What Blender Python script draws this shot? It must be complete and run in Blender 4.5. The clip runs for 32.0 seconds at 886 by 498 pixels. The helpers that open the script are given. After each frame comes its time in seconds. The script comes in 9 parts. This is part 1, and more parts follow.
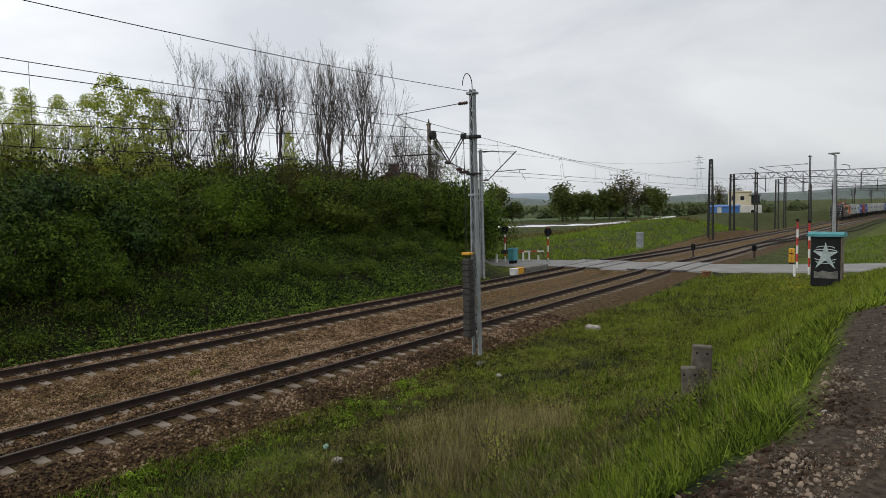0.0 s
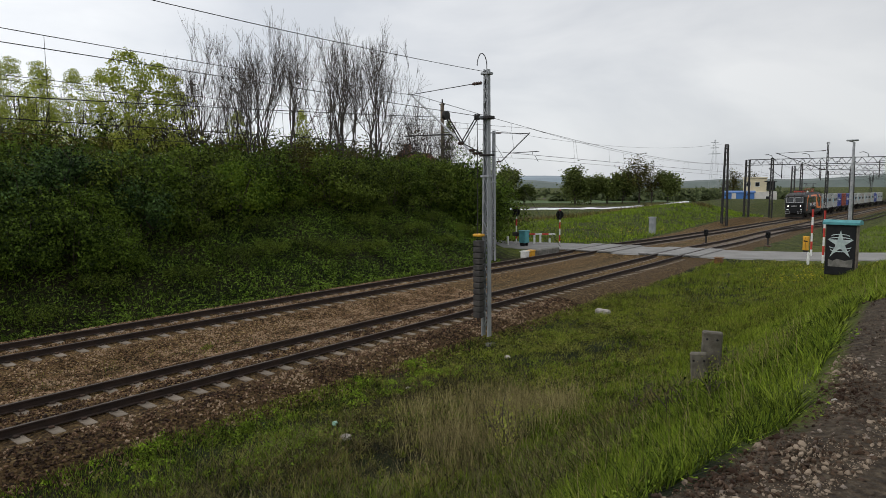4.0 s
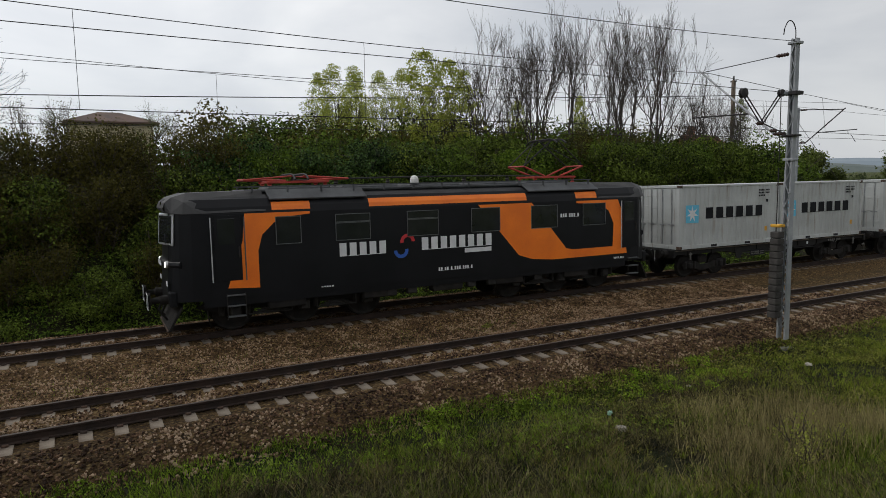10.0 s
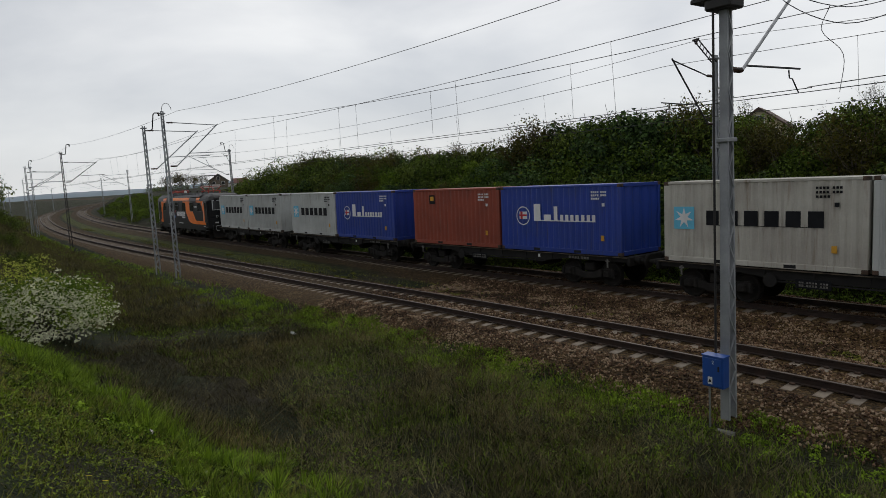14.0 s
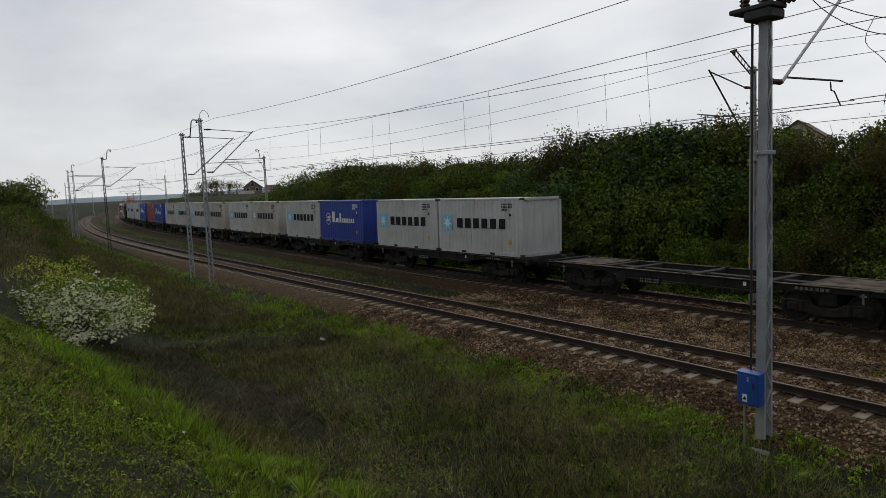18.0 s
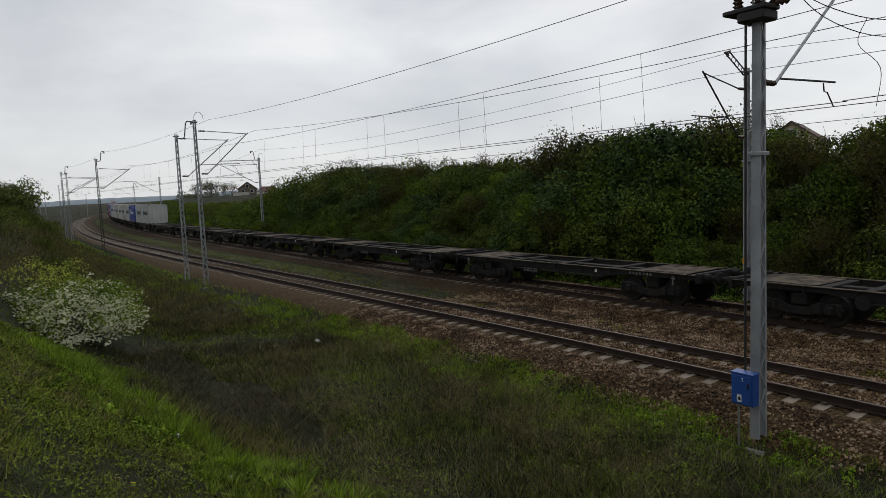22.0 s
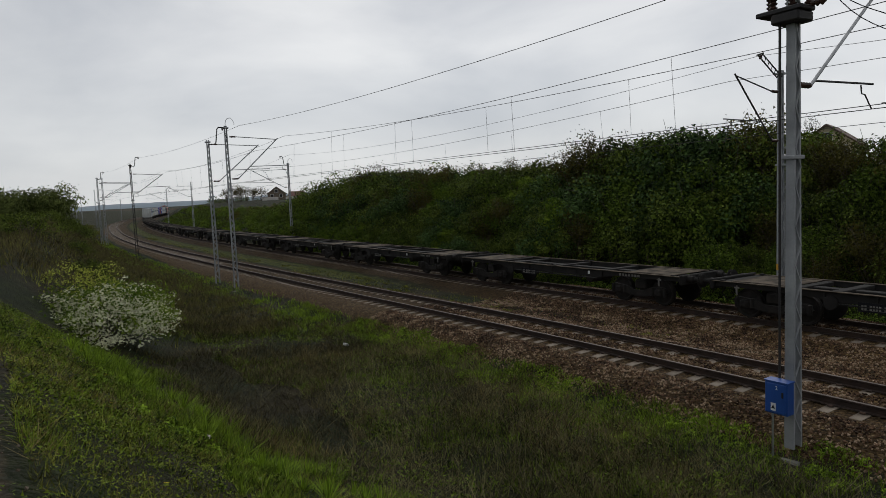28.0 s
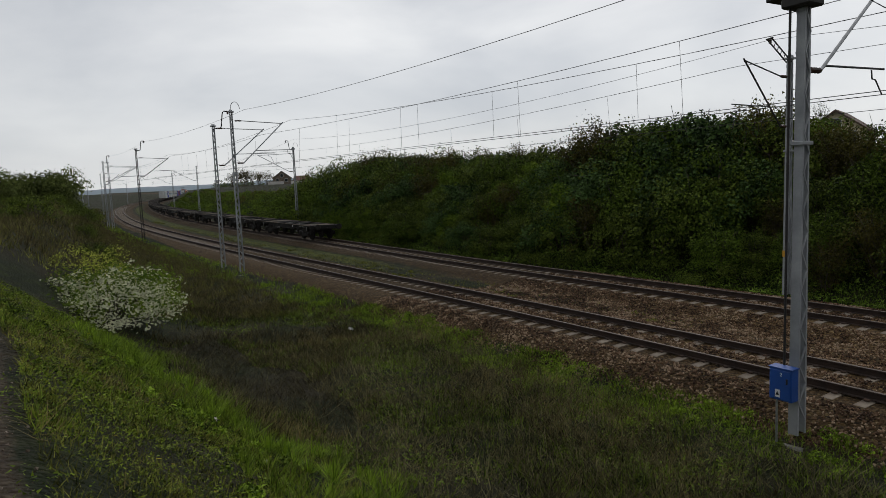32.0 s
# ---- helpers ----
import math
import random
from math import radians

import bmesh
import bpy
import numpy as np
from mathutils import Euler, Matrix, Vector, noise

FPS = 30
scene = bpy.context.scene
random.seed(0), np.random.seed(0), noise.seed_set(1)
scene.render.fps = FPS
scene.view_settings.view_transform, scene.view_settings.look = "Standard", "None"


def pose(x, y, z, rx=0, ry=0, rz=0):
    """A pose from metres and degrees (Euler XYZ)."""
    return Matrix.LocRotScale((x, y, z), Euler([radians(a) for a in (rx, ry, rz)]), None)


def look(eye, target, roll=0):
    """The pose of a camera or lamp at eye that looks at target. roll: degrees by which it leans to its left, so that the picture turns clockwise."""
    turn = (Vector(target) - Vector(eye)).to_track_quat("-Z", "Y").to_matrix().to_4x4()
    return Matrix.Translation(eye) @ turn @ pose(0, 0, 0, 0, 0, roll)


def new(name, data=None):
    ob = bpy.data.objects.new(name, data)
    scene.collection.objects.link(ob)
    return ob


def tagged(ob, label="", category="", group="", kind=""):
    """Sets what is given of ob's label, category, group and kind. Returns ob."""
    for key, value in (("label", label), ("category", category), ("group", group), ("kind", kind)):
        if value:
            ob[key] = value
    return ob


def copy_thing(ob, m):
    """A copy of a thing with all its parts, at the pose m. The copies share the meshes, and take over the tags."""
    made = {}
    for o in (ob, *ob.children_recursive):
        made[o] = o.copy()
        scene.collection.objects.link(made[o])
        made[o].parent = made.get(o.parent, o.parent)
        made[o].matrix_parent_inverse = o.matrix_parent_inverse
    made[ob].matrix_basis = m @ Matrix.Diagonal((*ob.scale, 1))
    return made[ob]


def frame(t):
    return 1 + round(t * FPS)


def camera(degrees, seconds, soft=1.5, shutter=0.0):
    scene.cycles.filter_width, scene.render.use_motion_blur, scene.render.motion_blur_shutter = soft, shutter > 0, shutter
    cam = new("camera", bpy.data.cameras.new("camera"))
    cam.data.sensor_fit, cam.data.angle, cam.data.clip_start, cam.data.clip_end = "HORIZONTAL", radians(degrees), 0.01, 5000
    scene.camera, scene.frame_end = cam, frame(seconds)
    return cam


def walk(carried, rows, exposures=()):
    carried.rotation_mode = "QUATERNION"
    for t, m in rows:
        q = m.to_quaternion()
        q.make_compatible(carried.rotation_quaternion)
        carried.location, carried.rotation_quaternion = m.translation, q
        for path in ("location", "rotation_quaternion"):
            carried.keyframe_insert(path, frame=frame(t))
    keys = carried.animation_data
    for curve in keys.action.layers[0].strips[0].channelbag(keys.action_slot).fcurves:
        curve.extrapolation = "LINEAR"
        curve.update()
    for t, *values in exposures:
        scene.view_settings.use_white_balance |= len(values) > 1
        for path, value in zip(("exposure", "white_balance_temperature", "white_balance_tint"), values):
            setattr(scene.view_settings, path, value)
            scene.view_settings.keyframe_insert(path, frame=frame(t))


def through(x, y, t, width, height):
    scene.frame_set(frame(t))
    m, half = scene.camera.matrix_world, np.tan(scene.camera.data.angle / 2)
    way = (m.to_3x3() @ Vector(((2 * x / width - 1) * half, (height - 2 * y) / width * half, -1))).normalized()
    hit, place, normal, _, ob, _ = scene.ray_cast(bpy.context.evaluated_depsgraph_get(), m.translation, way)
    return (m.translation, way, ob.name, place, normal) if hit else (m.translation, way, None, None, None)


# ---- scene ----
# The camera pans on one spot: seconds, eye x, eye y, heading, pitch, roll.
EYE = 4.42
TURNS = [
    (0, 0.370, 0.286, -52.268, -3.969, -1.256),
    (0.5, 0.370, 0.286, -52.335, -4.127, -1.087),
    (1, 0.369, 0.288, -51.962, -4.422, -1.082),
    (1.5, 0.367, 0.290, -51.663, -4.620, -1.208),
    (2, 0.365, 0.292, -51.338, -4.654, -1.182),
    (2.5, 0.365, 0.293, -51.295, -4.855, -0.817),
    (3, 0.365, 0.292, -51.358, -5.142, -0.632),
    (3.5, 0.366, 0.292, -51.375, -5.419, -0.418),
    (5.5, 0.362, 0.296, -50.711, -5.945, -0.097),
    (6, 0.360, 0.299, -50.285, -6.065, -0.257),
    (6.5, 0.357, 0.303, -49.685, -6.272, -0.341),
    (7, 0.354, 0.306, -49.189, -6.329, -0.291),
    (7.5, 0.351, 0.309, -48.642, -6.182, -0.208),
    (8, 0.345, 0.316, -47.583, -6.076, -0.409),
    (8.5, 0.338, 0.324, -46.189, -6.017, -0.381),
    (9, 0.320, 0.341, -43.159, -5.986, -0.526),
    (9.5, 0.279, 0.375, -36.674, -6.104, -0.939),
    (10, 0.219, 0.413, -27.911, -6.549, -0.826),
    (10.5, 0.134, 0.448, -16.685, -6.566, -0.646),
    (11, 0.040, 0.466, -4.856, -7.281, -0.322),
    (11.5, -0.071, 0.463, 8.697, -7.088, -1.264),
    (12, -0.193, 0.426, 24.402, -6.030, -2.317),
    (12.5, -0.273, 0.380, 35.652, -5.435, -2.592),
    (13, -0.333, 0.328, 45.440, -5.862, -2.061),
    (13.5, -0.364, 0.294, 51.084, -6.359, -2.605),
    (14, -0.379, 0.275, 54.048, -6.346, -3.210),
    (14.5, -0.386, 0.265, 55.492, -6.407, -3.088),
    (15, -0.389, 0.260, 56.277, -6.295, -2.947),
    (15.5, -0.391, 0.256, 56.768, -5.964, -2.856),
    (17.5, -0.391, 0.257, 56.613, -5.672, -2.380),
    (18, -0.391, 0.258, 56.599, -5.426, -2.413),
    (18.5, -0.390, 0.258, 56.557, -5.176, -2.470),
    (19, -0.391, 0.258, 56.574, -5.124, -2.566),
    (19.5, -0.390, 0.259, 56.455, -5.240, -2.488),
    (20, -0.389, 0.260, 56.298, -5.291, -2.549),
    (20.5, -0.389, 0.260, 56.290, -5.227, -2.519),
    (21, -0.390, 0.259, 56.360, -5.333, -2.434),
    (21.5, -0.390, 0.259, 56.408, -5.382, -2.473),
    (22, -0.389, 0.260, 56.179, -5.333, -2.506),
    (22.5, -0.389, 0.261, 56.151, -5.305, -2.373),
    (23, -0.388, 0.262, 56.021, -5.286, -2.315),
    (23.5, -0.388, 0.261, 56.033, -5.293, -2.300),
    (24, -0.389, 0.261, 56.167, -5.211, -2.164),
    (24.5, -0.388, 0.262, 55.933, -5.218, -2.099),
    (26.5, -0.389, 0.260, 56.303, -4.448, -2.563),
    (27, -0.395, 0.251, 57.573, -4.457, -2.650),
    (27.5, -0.399, 0.245, 58.474, -4.787, -2.554),
    (28, -0.399, 0.244, 58.503, -4.828, -2.547),
    (28.5, -0.397, 0.248, 57.985, -4.631, -2.590),
    (29, -0.396, 0.249, 57.847, -4.528, -2.624),
    (29.5, -0.397, 0.248, 57.935, -4.447, -2.537),
    (30, -0.398, 0.246, 58.254, -4.623, -2.446),
    (30.5, -0.399, 0.244, 58.606, -5.038, -2.519),
    (31, -0.400, 0.244, 58.631, -5.518, -2.607),
    (31.5, -0.401, 0.242, 58.892, -5.887, -2.609),
    (32, -0.401, 0.241, 59.002, -6.101, -2.337),
]
EXPOSURES = [(0, 0.0), (8.5, 0.0), (11.5, -0.53), (24.5, -0.53), (27, -0.64), (30.5, -0.64), (32, -0.58)]
cam = camera(67.84, 32.0, 0.35)


def aim(x, y, heading, pitch, roll):
    h, p = radians(heading), radians(pitch)
    way = Vector((-math.sin(h) * math.cos(p), math.cos(h) * math.cos(p), math.sin(p)))
    eye = Vector((x, y, EYE))
    return look(eye, eye + 10 * way, roll)


walk(cam, [(t, aim(x, y, h, p, r)) for t, x, y, h, p, r in TURNS], EXPOSURES)


# ---- light: an overcast noon sky, and the sun broad and weak behind it ----
world = bpy.data.worlds.new("overcast")
scene.world = world
world.use_nodes = True
wn, wl = world.node_tree.nodes, world.node_tree.links
wn.clear()
w_out, w_bg = wn.new("ShaderNodeOutputWorld"), wn.new("ShaderNodeBackground")
w_sky = wn.new("ShaderNodeTexSky")
w_sky.sky_type, w_sky.sun_disc = "NISHITA", False
w_sky.sun_elevation, w_sky.sun_rotation = radians(39), radians(318)
w_co, w_map = wn.new("ShaderNodeTexCoord"), wn.new("ShaderNodeMapping")
w_map.inputs["Scale"].default_value = (1.0, 1.0, 2.6)
w_n1, w_ramp = wn.new("ShaderNodeTexNoise"), wn.new("ShaderNodeValToRGB")
w_n1.inputs["Scale"].default_value, w_n1.inputs["Detail"].default_value = 2.3, 6.0
w_n1.inputs["Distortion"].default_value = 0.35
w_ramp.color_ramp.elements[0].position, w_ramp.color_ramp.elements[0].color = 0.3, (6.9, 7.15, 7.6, 1)
w_ramp.color_ramp.elements[1].position, w_ramp.color_ramp.elements[1].color = 0.66, (10.6, 10.6, 10.6, 1)
w_mix = wn.new("ShaderNodeMixRGB")
w_mix.inputs["Fac"].default_value = 0.9
wl.new(w_co.outputs["Generated"], w_map.inputs["Vector"])
wl.new(w_map.outputs["Vector"], w_n1.inputs["Vector"])
wl.new(w_n1.outputs["Fac"], w_ramp.inputs["Fac"])
wl.new(w_sky.outputs["Color"], w_mix.inputs["Color1"])
wl.new(w_ramp.outputs["Color"], w_mix.inputs["Color2"])
# the cloud is brighter on the side where the sun stands behind it
w_dot, w_side, w_mul = wn.new("ShaderNodeVectorMath"), wn.new("ShaderNodeMapRange"), wn.new("ShaderNodeVectorMath")
w_dot.operation, w_mul.operation = "DOT_PRODUCT", "SCALE"
w_dot.inputs[1].default_value = (-0.6, 0.74, 0.31)
w_side.inputs["From Min"].default_value = -1.0
w_side.inputs["To Min"].default_value, w_side.inputs["To Max"].default_value = 0.72, 1.48
wl.new(w_co.outputs["Generated"], w_dot.inputs[0])
wl.new(w_dot.outputs["Value"], w_side.inputs["Value"])
wl.new(w_mix.outputs["Color"], w_mul.inputs[0])
wl.new(w_side.outputs["Result"], w_mul.inputs["Scale"])
# the air is a little bluer and darker low over the land
w_sep, w_low, w_haze, w_tint = wn.new("ShaderNodeSeparateXYZ"), wn.new("ShaderNodeMapRange"), wn.new("ShaderNodeMixRGB"), wn.new("ShaderNodeMixRGB")
w_low.inputs["From Min"].default_value, w_low.inputs["From Max"].default_value = 0.0, 0.3
w_haze.inputs["Color1"].default_value, w_haze.inputs["Color2"].default_value = (0.9, 0.92, 0.94, 1), (1, 1, 1, 1)
w_tint.blend_type = "MULTIPLY"
w_tint.inputs["Fac"].default_value = 1.0
wl.new(w_co.outputs["Generated"], w_sep.inputs["Vector"])
wl.new(w_sep.outputs["Z"], w_low.inputs["Value"])
wl.new(w_low.outputs["Result"], w_haze.inputs["Fac"])
wl.new(w_mul.outputs["Vector"], w_tint.inputs["Color1"])
wl.new(w_haze.outputs["Color"], w_tint.inputs["Color2"])
wl.new(w_tint.outputs["Color"], w_bg.inputs["Color"])
w_bg.inputs["Strength"].default_value = 0.088
wl.new(w_bg.outputs["Background"], w_out.inputs["Surface"])

sun = new("sun", bpy.data.lights.new("sun", "SUN"))
sun.data.energy, sun.data.angle, sun.data.color = 0.75, radians(20), (1.0, 0.96, 0.9)
sun.matrix_world = look((-34, 38, 42), (0, 0, 0))


# ---- materials ----
def mat(name, base, other=None, rough=0.8, metal=0.0, scale=3.0, fine=40.0, bump=0.0, vary=0.25, spread=0.0, spec=0.5, streak=None):
    """A surface with stains at one scale and grain at another. base, other: its two colours; spread: how far pieces differ."""
    m = bpy.data.materials.new(name)
    m.use_nodes = True
    n, l = m.node_tree.nodes, m.node_tree.links
    b = n["Principled BSDF"]
    other = other or tuple(c * (1 - vary) for c in base)
    co = n.new("ShaderNodeTexCoord")
    n1, n2 = n.new("ShaderNodeTexNoise"), n.new("ShaderNodeTexNoise")
    n1.inputs["Scale"].default_value, n1.inputs["Detail"].default_value = scale, 5
    n2.inputs["Scale"].default_value, n2.inputs["Detail"].default_value = fine, 3
    l.new(co.outputs["Object"], n1.inputs["Vector"])
    l.new(co.outputs["Object"], n2.inputs["Vector"])
    r = n.new("ShaderNodeValToRGB")
    r.color_ramp.elements[0].position, r.color_ramp.elements[1].position = 0.38, 0.62
    r.color_ramp.elements[0].color, r.color_ramp.elements[1].color = (*base, 1), (*other, 1)
    l.new(n1.outputs["Fac"], r.inputs["Fac"])
    g = n.new("ShaderNodeMapRange")
    g.inputs["To Min"].default_value, g.inputs["To Max"].default_value = 1 - vary, 1 + vary
    l.new(n2.outputs["Fac"], g.inputs["Value"])
    mul = n.new("ShaderNodeVectorMath")
    mul.operation = "SCALE"
    l.new(r.outputs["Color"], mul.inputs[0])
    l.new(g.outputs["Result"], mul.inputs["Scale"])
    colour = mul.outputs["Vector"]
    if streak:
        # rust and dirt that has run down the sides
        mp, n3, r3, mx = n.new("ShaderNodeMapping"), n.new("ShaderNodeTexNoise"), n.new("ShaderNodeMapRange"), n.new("ShaderNodeMixRGB")
        mp.inputs["Scale"].default_value = (7.0, 7.0, 0.55)
        n3.inputs["Scale"].default_value, n3.inputs["Detail"].default_value, n3.inputs["Roughness"].default_value = 1.0, 6, 0.65
        r3.inputs["From Min"].default_value, r3.inputs["From Max"].default_value = 0.56, 0.8
        l.new(co.outputs["Object"], mp.inputs["Vector"])
        l.new(mp.outputs["Vector"], n3.inputs["Vector"])
        l.new(n3.outputs["Fac"], r3.inputs["Value"])
        l.new(r3.outputs["Result"], mx.inputs["Fac"])
        l.new(colour, mx.inputs["Color1"])
        mx.inputs["Color2"].default_value = (*streak, 1)
        colour = mx.outputs["Color"]
    if spread:
        info, hs = n.new("ShaderNodeObjectInfo"), n.new("ShaderNodeHueSaturation")
        s = n.new("ShaderNodeMapRange")
        s.inputs["To Min"].default_value, s.inputs["To Max"].default_value = 1 - spread, 1 + spread
        l.new(info.outputs["Random"], s.inputs["Value"])
        l.new(s.outputs["Result"], hs.inputs["Value"])
        l.new(colour, hs.inputs["Color"])
        colour = hs.outputs["Color"]
    l.new(colour, b.inputs["Base Color"])
    b.inputs["Roughness"].default_value, b.inputs["Metallic"].default_value = rough, metal
    b.inputs["Specular IOR Level"].default_value = spec
    if bump:
        bp = n.new("ShaderNodeBump")
        bp.inputs["Strength"].default_value, bp.inputs["Distance"].default_value = bump, 0.03
        l.new(n2.outputs["Fac"], bp.inputs["Height"])
        l.new(bp.outputs["Normal"], b.inputs["Normal"])
    return m


def leafy(name, dark, light, through=0.25, clump=1.4):
    """Leaves, which differ from one to the next and let some light through."""
    m = bpy.data.materials.new(name)
    m.use_nodes = True
    n, l = m.node_tree.nodes, m.node_tree.links
    b, out = n["Principled BSDF"], n["Material Output"]
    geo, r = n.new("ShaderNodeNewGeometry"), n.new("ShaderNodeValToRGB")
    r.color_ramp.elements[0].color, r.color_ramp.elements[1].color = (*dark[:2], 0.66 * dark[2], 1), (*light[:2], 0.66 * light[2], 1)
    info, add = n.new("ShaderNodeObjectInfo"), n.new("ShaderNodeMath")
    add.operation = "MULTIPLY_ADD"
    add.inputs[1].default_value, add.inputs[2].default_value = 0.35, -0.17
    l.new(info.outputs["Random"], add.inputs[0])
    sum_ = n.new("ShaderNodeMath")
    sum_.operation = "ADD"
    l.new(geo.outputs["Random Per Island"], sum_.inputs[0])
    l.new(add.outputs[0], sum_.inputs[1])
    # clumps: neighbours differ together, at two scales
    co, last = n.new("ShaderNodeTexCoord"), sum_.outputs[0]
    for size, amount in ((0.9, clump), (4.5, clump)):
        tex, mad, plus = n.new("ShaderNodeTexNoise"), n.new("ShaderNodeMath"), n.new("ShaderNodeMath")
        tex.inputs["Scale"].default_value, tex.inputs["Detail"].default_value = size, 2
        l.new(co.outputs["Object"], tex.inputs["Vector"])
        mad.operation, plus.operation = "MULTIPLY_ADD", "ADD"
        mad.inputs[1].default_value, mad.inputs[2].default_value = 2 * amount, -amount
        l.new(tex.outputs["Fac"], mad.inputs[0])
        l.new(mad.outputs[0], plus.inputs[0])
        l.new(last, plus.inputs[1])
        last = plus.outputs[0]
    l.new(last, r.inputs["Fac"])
    l.new(r.outputs["Color"], b.inputs["Base Color"])
    b.inputs["Roughness"].default_value, b.inputs["Specular IOR Level"].default_value = 0.7, 0.12
    t, mix = n.new("ShaderNodeBsdfTranslucent"), n.new("ShaderNodeMixShader")
    l.new(r.outputs["Color"], t.inputs["Color"])
    mix.inputs["Fac"].default_value = through
    l.new(b.outputs["BSDF"], mix.inputs[1])
    l.new(t.outputs["BSDF"], mix.inputs[2])
    l.new(mix.outputs["Shader"], out.inputs["Surface"])
    return m


